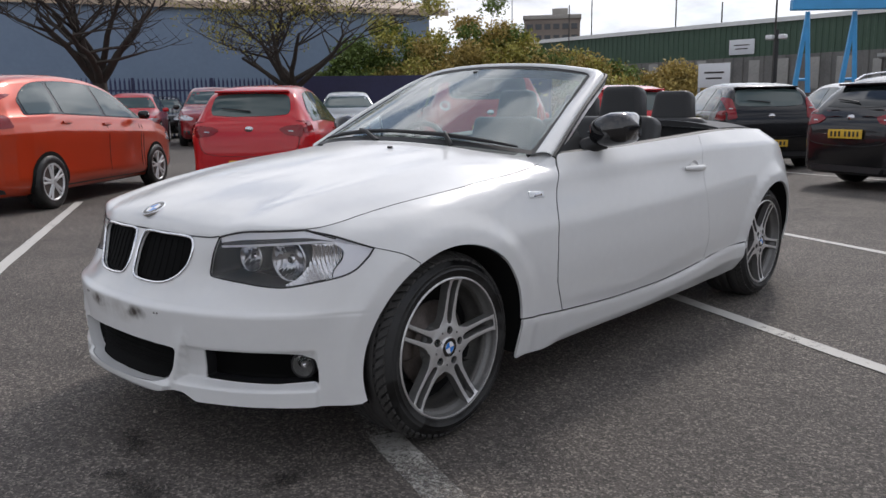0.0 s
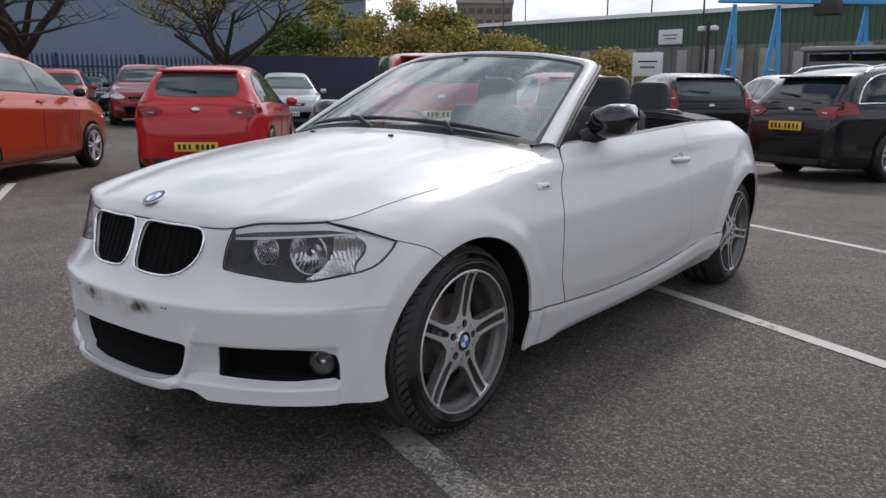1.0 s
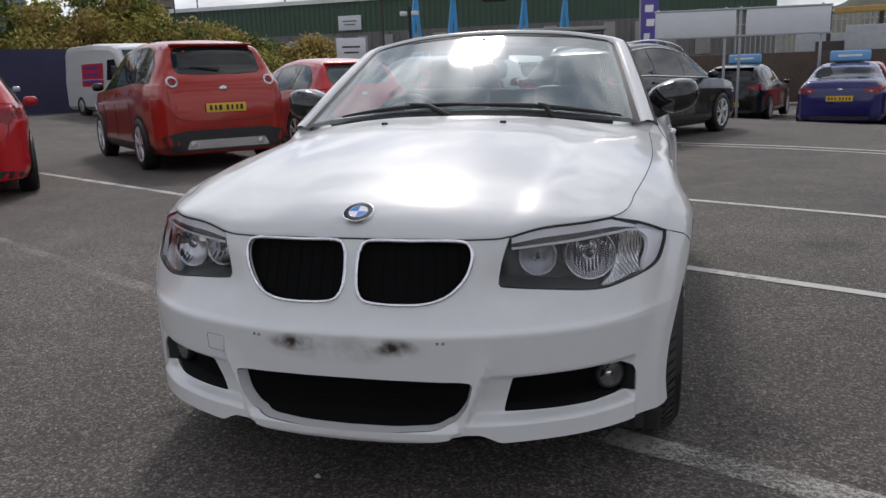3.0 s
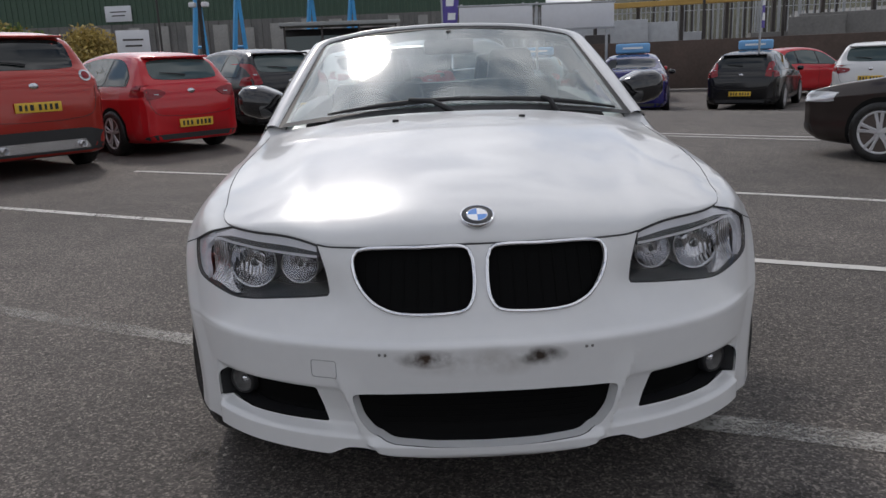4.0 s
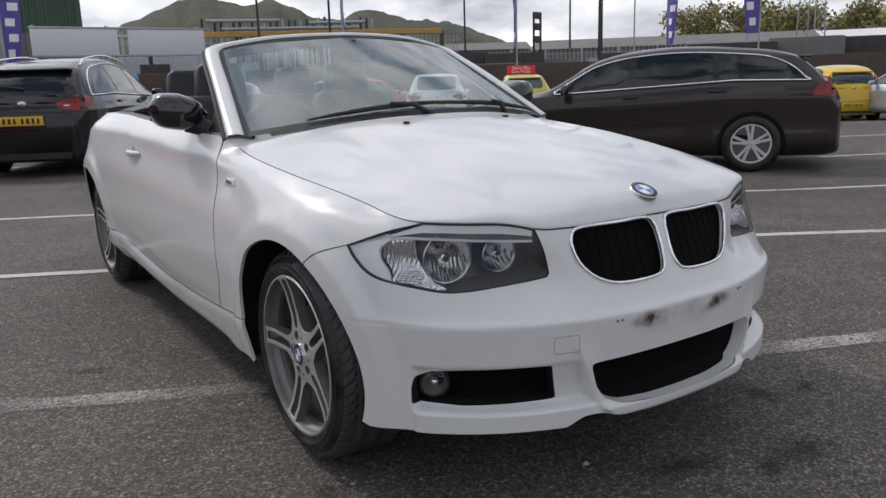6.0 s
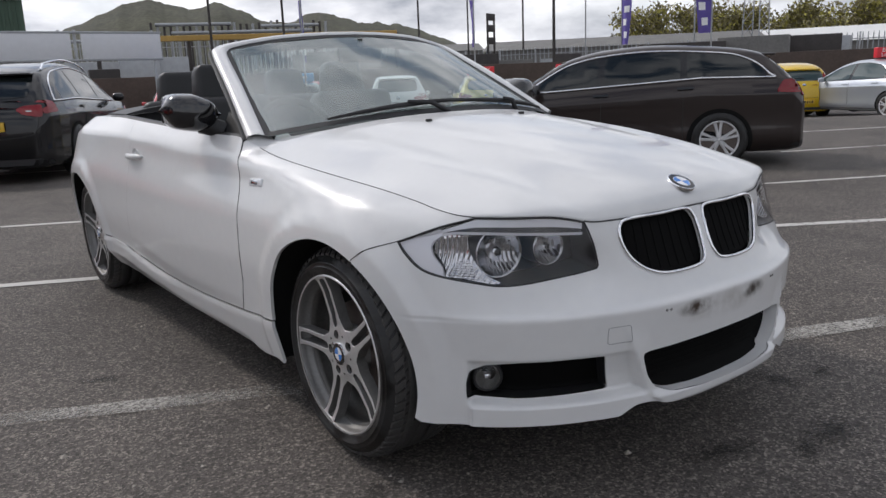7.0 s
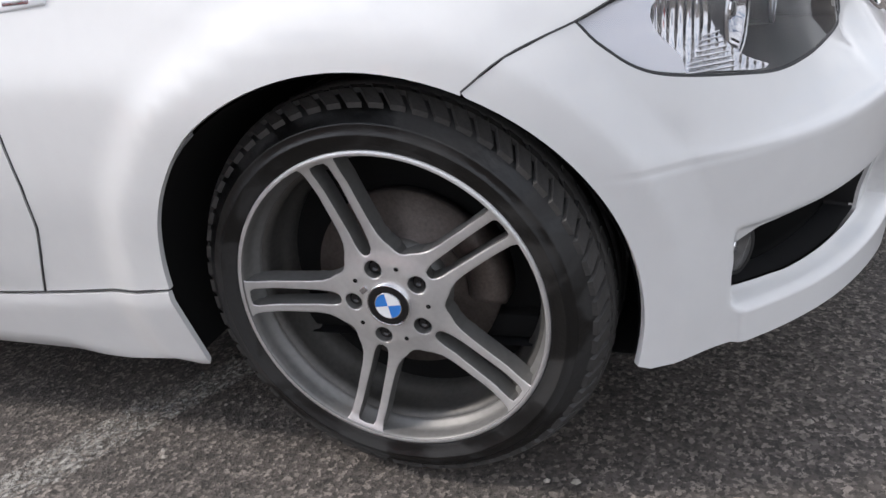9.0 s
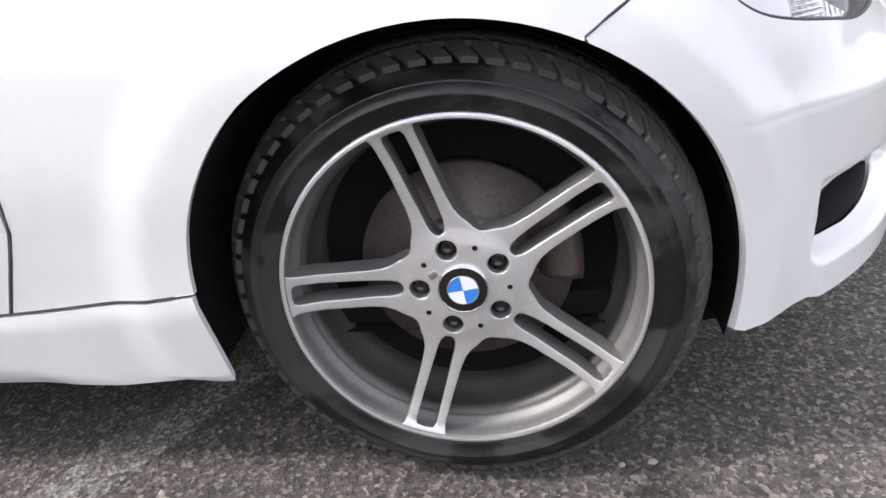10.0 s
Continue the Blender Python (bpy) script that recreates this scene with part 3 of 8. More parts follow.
# lower nose: upright face, a shelf below the lamp recesses, fins beside the intake that run into the lip
_X, _Z = np.broadcast_arrays(OUTLINE[:, 0][:, None], ZG[None])
_low = np.interp(_Z, [0.19, 0.30, 0.40, 0.501, 0.506, 0.515], [0.012, 0.010, 0.007, 0.0, 0.004, 0.017])
_out = _X - np.interp(_Z, [0.245, 0.258, 0.30, 0.36, 0.46], [0.275, 0.290, 0.312, 0.330, 0.363])
_mid = ease(_X, 0.709, 0.702)
_low = _low + np.interp(_Z, [0.277, 0.291, 0.330, 0.388, 0.399], [0, 0.030, 0.026, 0.011, 0]) * ease(_out, 0.0, 0.012) * _mid
_low = _low - 0.010 * ease(_Z, 0.283, 0.275) * ease(_out, 0.0, 0.012) * _mid
_low = _low - 0.011 * np.clip(1 + _out / 0.055, 0, 1) * (_out <= 0) * ease(_Z, 0.475, 0.40) - 0.011 * ease(_out, 0.010, 0.0) * (_out > 0) * ease(_Z, 0.475, 0.40)
_low = np.where((_out < -0.01) & (_Z < 0.275), np.minimum(_low, np.interp(_Z, [0.215, 0.226, 0.238, 0.262, 0.275], [0.020, 0.002, -0.010, -0.012, 0.0])), _low)
_w = ease(UG, 1.00, 0.90)[:, None] * ease(ZG, 0.509, 0.501)[None]
DG = DG * (1 - _w) + _low * _w
BOT_Z = np.where(UG < 1.2, np.interp(OUTLINE[:, 0], [0, 0.13, 0.22, 0.275, 0.30, 0.335, 0.360, 0.382, 0.47, 0.60, 0.70, 0.78, 0.83], [0.226, 0.229, 0.236, 0.246, 0.250, 0.249, 0.238, 0.2255, 0.227, 0.227, 0.224, 0.219, 0.214]), BOT_Z)
# lower doors fold inward above a skirt that stands proud and turns under
SEAM_Y, SEAM_Z = [0.3, 0.36, 0.62, 1.05, 1.35, 1.62, 2.08, 2.4], [0.357, 0.350, 0.325, 0.303, 0.302, 0.316, 0.366, 0.375]
_y = OUTLINE[:, 1][:, None]
_zf = pchip([0.3, 0.6, 0.87, 1.17, 1.5, 1.87, 2.1, 2.4], [0.425, 0.380, 0.356, 0.350, 0.380, 0.430, 0.450, 0.47], OUTLINE[:, 1])[:, None]
_zs = pchip(SEAM_Y, SEAM_Z, OUTLINE[:, 1])[:, None]
_zw = pchip([0.3, 0.55, 0.64, 1.2, 1.5, 1.9, 2.05, 2.4], [0.18, 0.195, 0.214, 0.216, 0.235, 0.264, 0.280, 0.29], OUTLINE[:, 1])[:, None]
_df = np.array([np.interp(z, ZG, r) for z, r in zip(_zf[:, 0], DG)])[:, None]
_in = 0.08 + 0.22 * ease(_y, 0.40, 0.95) * (1 - 0.65 * ease(_y, 1.5, 2.1))
_fold = np.where(_Z > _zs, _df + _in * np.clip(_zf - _Z, 0, 1), _df + np.where(_Z > _zw, _in * (_zf - _zs) - (_in * (_zf - _zs) - 0.012 * _in / 0.30) * ease(_Z, _zs, _zs - 0.030), 0.55 * (_zw - _Z) + 0.012 * _in / 0.30))
_w = ease(_y, 0.26, 0.33) * ease(_y, 2.40, 2.33) * (_Z < _zf)
_fold = _fold + 0.20 * np.clip(_zs - 0.02 - _Z, 0, 1)
DG = DG * (1 - _w) + _fold * _w
# a soft crease along the bumper and slight flares round the wheels
_yy = OUTLINE[:, 1][:, None]
for _cy in (0.0, 2.66):
    _r = np.hypot(_yy - _cy, ZG[None] - 0.31)
    DG -= np.where(ZG[None] > 0.2, 0.013 * np.clip((0.462 - _r) / 0.055, 0, 1) ** 1.3, 0) * (np.abs(_yy - _cy) < 0.6)


def wall(uz, off=0.0):
    """Points of the body side for rows of (u, z); negative u is the right-hand side."""
    uz = np.asarray(uz, float)
    u, z = np.abs(uz[:, 0]), uz[:, 1]
    fu = np.clip(u / UG[1], 0, len(UG) - 1.001)
    fz = np.clip((z - ZG[0]) / 0.004, 0, len(ZG) - 1.001)
    i, j = fu.astype(int), fz.astype(int)
    a, b = fu - i, fz - j
    d = (DG[i, j] * (1 - a) + DG[i + 1, j] * a) * (1 - b) + (DG[i, j + 1] * (1 - a) + DG[i + 1, j + 1] * a) * b
    q = OUTLINE[i] * (1 - a)[:, None] + OUTLINE[i + 1] * a[:, None]
    n = NORMAL[i] * (1 - a)[:, None] + NORMAL[i + 1] * a[:, None]
    p = q - n * (d - off)[:, None]
    return np.stack([p[:, 0] * np.where(uz[:, 0] < 0, -1, 1), p[:, 1], z], -1)


def at_x(x, z):
    """The place (u, z) on the nose at a given x."""
    k = UG < 1.05
    p = wall(np.stack([UG[k], np.full(k.sum(), z)], -1))
    return (float(np.interp(x, p[:, 0], UG[k])), z)


def at_y(y, z):
    """The place (u, z) on the flank at a given y."""
    k = (UG > 0.5) & (UG < 4.7)
    p = wall(np.stack([UG[k], np.full(k.sum(), z)], -1))
    return (float(np.interp(y, p[:, 1], UG[k])), z)


def top_at(u):
    return float(np.interp(abs(u), UG, TOP_Z))


def along_top(a, b, n):
    return [(u, top_at(u)) for u in np.linspace(a, b, n)]


def arch(cy, r, a0, a1, n=30):
    """Points of a wheel arch on the flank, angles from the rear over the top, in degrees."""
    tuck = lambda a: r * (1 - (0.062 * min(1, max(0, (52 - a) / 45)) if cy < 1 else 0))
    return [at_y(cy + tuck(a) * math.cos(radians(a)), 0.312 + 0.985 * tuck(a) * math.sin(radians(a))) for a in np.linspace(a0, a1, n)]


def mirrored(loop):
    return [(-u, z) for u, z in reversed(loop)]


def rounded(loop, r=0.015, n=5):
    """The loop with its corners cut to curves."""
    loop = [p for i, p in enumerate(loop) if math.dist(p, loop[i - 1]) > 1e-5]
    out, m = [], len(loop)
    for i in range(m):
        p, c, q = (np.asarray(loop[(i + k) % m], float) for k in (-1, 0, 1))
        a, b = p - c, q - c
        la, lb = np.linalg.norm(a), np.linalg.norm(b)
        ra = min(r, 0.45 * la, 0.45 * lb)
        a, b = c + a / la * ra, c + b / lb * ra
        for t in np.linspace(0, 1, n):
            out.append(tuple((1 - t) ** 2 * a + 2 * t * (1 - t) * c + t * t * b))
    return out


# ---- the white convertible ----
car = thing("convertible_car", Matrix(), "white two-door convertible with roof down, parked across faded bay lines", "car")
GAP = 0.0032
SEAM_ARCH, LAMP_TIP = at_y(-0.164, 0.632), at_y(-0.288, 0.690)
HOOD_LAMP = at_x(0.633, 0.749)
LAMP_TOP = [HOOD_LAMP, at_y(-0.375, 0.727), LAMP_TIP]
LAMP_LOW = [tuple(q) for q in smooth_line([LAMP_TIP, at_y(-0.318, 0.657), at_y(-0.375, 0.618), at_x(0.668, 0.592), at_x(0.62, 0.583), at_x(0.57, 0.585), at_x(0.50, 0.592), at_x(0.45, 0.596), at_x(0.385, 0.5995)], 0.012)]
LAMP_IN = [tuple(q) for q in smooth_line([at_x(0.372, 0.6015), at_x(0.3665, 0.608), at_x(0.368, 0.63), at_x(0.374, 0.665), at_x(0.384, 0.700)], 0.012)]
U_H = HOOD_LAMP[0]
U_LI = at_x(0.393, 0.715)[0]
U_PILLAR, U_DOOR_TOP = at_y(0.60, 0.87)[0], at_y(0.684, 0.92)[0]
DOOR_FRONT = [(U_DOOR_TOP, top_at(U_DOOR_TOP)), at_y(0.656, 0.866), at_y(0.617, 0.80), at_y(0.591, 0.736), at_y(0.563, 0.62), at_y(0.552, 0.52), at_y(0.558, 0.45), at_y(0.580, 0.395), at_y(0.612, 0.325)]
DOOR_REAR = [at_y(1.835, 0.335), at_y(1.845, 0.45), at_y(1.80, 0.70), at_y(1.83, 0.86), at_y(1.90, 0.955)]
DOOR_REAR[-1] = (DOOR_REAR[-1][0], top_at(DOOR_REAR[-1][0]))
R_ARCH = 0.360


def sill_top(y):
    return at_y(y, float(pchip(SEAM_Y, SEAM_Z, [y])[0]))


# front bumper, one piece from wheel to wheel
_half = [(u, float(np.interp(u, UG, BOT_Z))) for u in np.linspace(0, at_y(-0.366, 0.219)[0], 110)]
_half += [q for q in arch(0.0, R_ARCH, 197, 118, 24)] + [SEAM_ARCH, at_y(-0.215, 0.664)] + LAMP_LOW + LAMP_IN + [(U_LI, top_at(U_LI))] + along_top(U_LI, 0.0, 16)[1:-1]
_half[110:134] = [q for q in _half[110:134] if q[1] > 0.221]
_loop = _half + [(0.0, top_at(0))] + [(-u, z) for u, z in reversed(_half) if u > 0]
KIDNEY = [at_x(*q) for q in smooth_line([(0.0175, 0.690), (0.0155, 0.640), (0.024, 0.594), (0.058, 0.573), (0.180, 0.5705), (0.245, 0.587), (0.285, 0.622), (0.304, 0.668), (0.299, 0.704), (0.268, 0.7178), (0.150, 0.7185), (0.040, 0.7172), (0.0175, 0.690)], 0.010)[:-1][::-1]]
INTAKE_R = [at_x(x, z) for x, z in ((0.0, 0.392), (0.16, 0.391), (0.320, 0.386), (0.304, 0.322), (0.275, 0.284), (0.228, 0.267), (0.12, 0.261))]
INTAKE = rounded(INTAKE_R + [(0.0, 0.259)] + [(-u, z) for u, z in reversed(INTAKE_R[1:])], 0.016, 5)
FOGHOLE = rounded([at_x(x, z) for x, z in ((0.410, 0.391), (0.50, 0.394), (0.60, 0.393), (0.664, 0.385), (0.694, 0.366), (0.702, 0.335), (0.701, 0.294), (0.60, 0.289), (0.50, 0.290), (0.384, 0.293))], 0.007, 4)
bumper = curve_patch("front_bumper", _loop, [KIDNEY, mirrored(KIDNEY), INTAKE, FOGHOLE, mirrored(FOGHOLE)], wall, BUMPER_WHITE, car, "white front bumper with sooty smears where the plate was", step=0.010, thick=0.012, rim_step=0.009, e=0.004, zs=np.unique(np.r_[np.arange(0.215, 0.30, 0.006), np.arange(0.30, 0.36, 0.012), np.arange(0.36, 0.41, 0.007), np.arange(0.41, 0.49, 0.012), np.arange(0.490, 0.530, 0.004), np.arange(0.535, 0.76, 0.015)]))


def well(name, loop, d0, d1, material, parent):
    """The side walls of an opening in the nose."""
    q = finer(loop, 0.012)
    g = np.stack([wall(q, -d0), wall(q, -d1)], 0)
    return sheet(name, np.concatenate([g, g[:, :1]], 1), material, parent)


well("intake_wall", INTAKE, 0.004, 0.040, WHITE, bumper)
for _lp in (FOGHOLE, mirrored(FOGHOLE)):
    well("recess_wall", _lp, 0.006, 0.052, BLACK, bumper)


def ring_on_wall(name, loop, radius, material, parent, off=0.0, label=""):
    p = wall(finer(loop, 0.012), off)
    q = np.roll(p, -1, 0) - np.roll(p, 1, 0)
    q /= np.linalg.norm(q, axis=1)[:, None]
    mid = p.mean(0)
    outw = p - mid
    outw -= (outw * q).sum(1)[:, None] * q
    outw /= np.linalg.norm(outw, axis=1)[:, None]
    third = np.cross(q, outw)
    rows = [p + radius * (math.cos(a) * outw + math.sin(a) * third) for a in np.linspace(0, 2 * np.pi, 8, endpoint=False)]
    g = np.stack(rows, 1)
    g = np.concatenate([g, g[:1]], 0)
    return sheet(name, g, material, parent, label, wrap=True)


for side in (1, -1):
    k = KIDNEY if side > 0 else mirrored(KIDNEY)
    g = ring_on_wall("grille_surround", k, 0.0050, CHROME, bumper, 0.001, "chrome kidney grille surround")
    mesh = curve_patch("grille_mesh", k, [], lambda q, o: wall(q, o - 0.016), MESH_BLACK, bumper, "black grille mesh", step=0.03, thick=0)
    us = [u for u, z in k]
    for u in np.linspace(min(us) + 0.03, max(us) - 0.035, 8):
        bm = bmesh.new()
        zs = np.linspace(0.580, 0.702, 6)
        tube(bm, wall(np.stack([np.full(6, u), zs], -1), -0.0155), 0.0018, 6)
        part("grille_bar", bm, MESH_BLACK, bumper, smooth=60)
curve_patch("intake_mesh", INTAKE, [], lambda q, o: wall(q, o - 0.038), MESH_BLACK, bumper, "black lower intake mesh", thick=0)
for z in np.linspace(0.284, 0.372, 7):
    bm = bmesh.new()
    us = np.linspace(-0.26, 0.26, 24)
    tube(bm, wall(np.stack([us, np.full(24, z)], -1), -0.036), 0.0018, 5)
    part("intake_slat", bm, MESH_BLACK, bumper, smooth=60)
for side in (1, -1):
    w = FOGHOLE if side > 0 else mirrored(FOGHOLE)
    curve_patch("fog_recess", w, [], lambda q, o: wall(q, o - 0.05), MESH_BLACK, bumper, "black fog lamp recess", thick=0)
    c = wall([(side * at_x(0.655, 0.338)[0], 0.338)], -0.030)[0]
    nrm = Vector((side * 0.50, -0.865, -0.02)).normalized()
    m = Matrix.Translation(c) @ nrm.to_track_quat("X", "Z").to_matrix().to_4x4()
    fog = sheet("fog_lamp", turned([(-0.03, 0.042), (0.004, 0.041), (0.012, 0.037), (0.010, 0.032)], 32), BLACK, bumper, "round fog lamp", wrap=True)
    fog.matrix_local = m
    bowl = sheet("reflector", turned([(0.010, 0.032), (-0.006, 0.029), (-0.02, 0.022), (-0.026, 0.001)], 32), ALLOY_DARK, fog, wrap=True)
    bulb = sheet("bulb", turned([(0.004, 0.001), (0.002, 0.010), (-0.01, 0.012), (-0.024, 0.010)], 16), CHROME, fog, wrap=True)
    lens = sheet("lens", turned([(0.018, 0.0005), (0.0165, 0.02), (0.0105, 0.035)], 32), LENS, fog, wrap=True)
tow = rounded([at_x(0.352, 0.468), at_x(0.352, 0.424), at_x(0.414, 0.424), at_x(0.414, 0.468)], 0.008, 4)
bm = bmesh.new()
pp = wall(finer(mirrored(tow), 0.006), 0.0003)
tube(bm, [tuple(p) for p in pp] + [tuple(pp[0])], 0.0009, 5, caps=False)
part("tow_eye_cover", bm, mat("shut line grey", (0.25, 0.25, 0.25), 0.6), bumper, "square tow eye cover outline")
for x in (-0.232, 0.238):
    for dx in (0, 0.014):
        c = wall([at_x(abs(x) + dx, 0.490)])[0]
        s = sheet("plate_screw", turned([(0.002, 0.0004), (0.002, 0.0035), (-0.002, 0.004)], 10), ALLOY_DARK, bumper, wrap=True)
        s.matrix_local = Matrix.Translation((math.copysign(c[0], x), c[1], c[2])) @ pose(0, 0, 0, 0, 0, -90)
# dark tray below and behind the nose
_k = at_y(-0.36, 0.21)[0]
p0 = wall(np.stack([np.linspace(-_k, _k, 60), np.full(60, 0.214)], -1), -0.05)
p1 = p0.copy()
p1[:, 1] = 0.30
sheet("under_tray", np.stack([p0, p1], 0), BLACK, car, "black under tray")

# bonnet
def bonnet_points(n=34, m=60):
    front = wall(along_top(0.0, U_H, 80))
    side = wall(along_top(U_H, U_PILLAR, 120))
    r = np.linspace(0, 1, m) ** 1.5
    s = np.linspace(0, 1, n)
    sl = np.r_[0, np.cumsum(np.linalg.norm(np.diff(side, axis=0), axis=1))]
    d1 = np.stack([np.interp(r, sl / sl[-1], side[:, k]) for k in range(3)], -1)
    yc = np.interp(r, [0, 1], [front[0, 1], 0.425])
    zc = pchip([-0.63, -0.617, -0.590, -0.52, -0.40, -0.20, 0.0, 0.20, 0.425], [0.722, 0.748, 0.772, 0.803, 0.838, 0.880, 0.914, 0.942, 0.968], yc)
    d0 = np.stack([0 * r, yc, zc], -1)
    xr = front[-1, 0] * s
    c0 = np.stack([xr, np.interp(xr, front[:, 0], front[:, 1]), np.interp(xr, front[:, 0], front[:, 2])], -1)
    e = d1[-1]
    c1 = np.stack([e[0] * s, 0.425 + (e[1] - 0.425) * s**2.2, 0.968 + (e[2] - 0.968) * s**2.4], -1)
    S, R = np.meshgrid(s, r, indexing="ij")
    w = S**2.0
    out = np.zeros((n, m, 3))
    for k in (1, 2):
        a = d0[None, :, k] * (1 - w) + d1[None, :, k] * w
        b = c0[:, None, k] * (1 - R) + c1[:, None, k] * R
        c = (d0[0, k] * (1 - w) + d1[0, k] * w) * (1 - R) + (d0[-1, k] * (1 - w) + d1[-1, k] * w) * R
        out[..., k] = a + b - c
    out[..., 0] = S * d1[None, :, 0]
    # rounded nose over the lamps, and the two long creases
    nose = np.exp(-R / 0.06) * (1 - np.exp(-R / 0.012))
    out[..., 2] += 0.005 * nose * S**2
    crease = 0.62 + 0.16 * R
    out[..., 2] += 0.006 * np.exp(-(((S - crease) / 0.10) ** 2)) * np.clip(R * 6, 0, 1) * np.clip((1 - R) * 5, 0, 1)
    return out


_b = bonnet_points()
_full = np.concatenate([_b[::-1] * (-1, 1, 1), _b[1:]], 0)
_full[:, 0] += (0, 0.0025, 0)
bonnet = sheet("bonnet", _full, WHITE, car, "white bonnet with two soft creases")
_rim = np.concatenate([_full[0], _full[1:, -1], _full[-1, ::-1][1:], _full[::-1, 0][1:]], 0)
sheet("bonnet_edge", np.stack([_rim, _rim - (0, 0, 0.007)], 0), WHITE, bonnet)
_dark, _faint = mat("shut line dark", (0.045, 0.045, 0.045), 0.8), mat("shut line pale", (0.32, 0.32, 0.32), 0.8)


for side in (1, -1):
    uu = np.linspace(at_y(0.42, 0.86)[0], U_DOOR_TOP, 24)
    e0 = wall(np.stack([side * uu, np.array([top_at(u) for u in uu])], -1))
    t_ = np.linspace(0, 1, 8)[:, None, None]
    inner_e = e0.copy()
    inner_e[:, 0] = side * 0.585
    inner_e[:, 2] = e0[:, 2] + np.interp(e0[:, 1], [0.42, 0.60, 0.69], [0.022, 0.028, 0.012])
    g_ = e0[None] * (1 - t_) + inner_e[None] * t_
    g_[..., 2] += 0.010 * np.sin(np.pi * t_[..., 0]) - 0.004 * np.minimum(1, t_[..., 0] * 6)
    sheet("pillar_foot", g_, WHITE, car, "white corner below the windscreen pillar")


def bonnet_at(x, y):
    v = _full.reshape(-1, 3)
    k = np.argsort((v[:, 0] - x) ** 2 + (v[:, 1] - y) ** 2)[:3]
    return v[k, 2].mean()


def emblem(parent, m, r):
    """A round enamel badge: chrome rim, black ring, blue and white quarters."""
    e = sheet("badge", turned([(-0.004, r), (0.003, r), (0.0045, r * 0.97), (0.0035, r * 0.93)], 40), CHROME, parent, "round enamel badge with blue and white quarters", wrap=True)
    e.matrix_local = m
    sheet("ring", turned([(0.0035, r * 0.93), (0.0042, r * 0.80), (0.0042, r * 0.60)], 40), BLACK_GLOSS, e, wrap=True)
    sheet("inner_rim", turned([(0.0044, r * 0.62), (0.0052, r * 0.60), (0.0044, r * 0.57)], 40), CHROME, e, wrap=True)
    for q in range(4):
        a = np.linspace(q * np.pi / 2, (q + 1) * np.pi / 2, 10)
        v = [(0.0048, 0, 0)] + [(0.0046, r * 0.59 * math.cos(t), r * 0.59 * math.sin(t)) for t in a]
        raw("quarter", v, [(0, i, i + 1) for i in range(1, 10)], BLUE_E if q % 2 else WHITE_E, e, smooth=False)
    return e


_bn = Vector((0, -0.43, 0.90)).normalized()
emblem(bonnet, Matrix.Translation((0, -0.588, bonnet_at(0, -0.588) + 0.004)) @ _bn.to_track_quat("X", "Z").to_matrix().to_4x4(), 0.041)
for x in (-0.22, 0.22):
    w = boxed("washer_jet", (0.022, 0.014, 0.010), (x, 0.300, bonnet_at(x, 0.300) + 0.003), BLACK, bonnet, "small black washer jet", bevel=0.003)

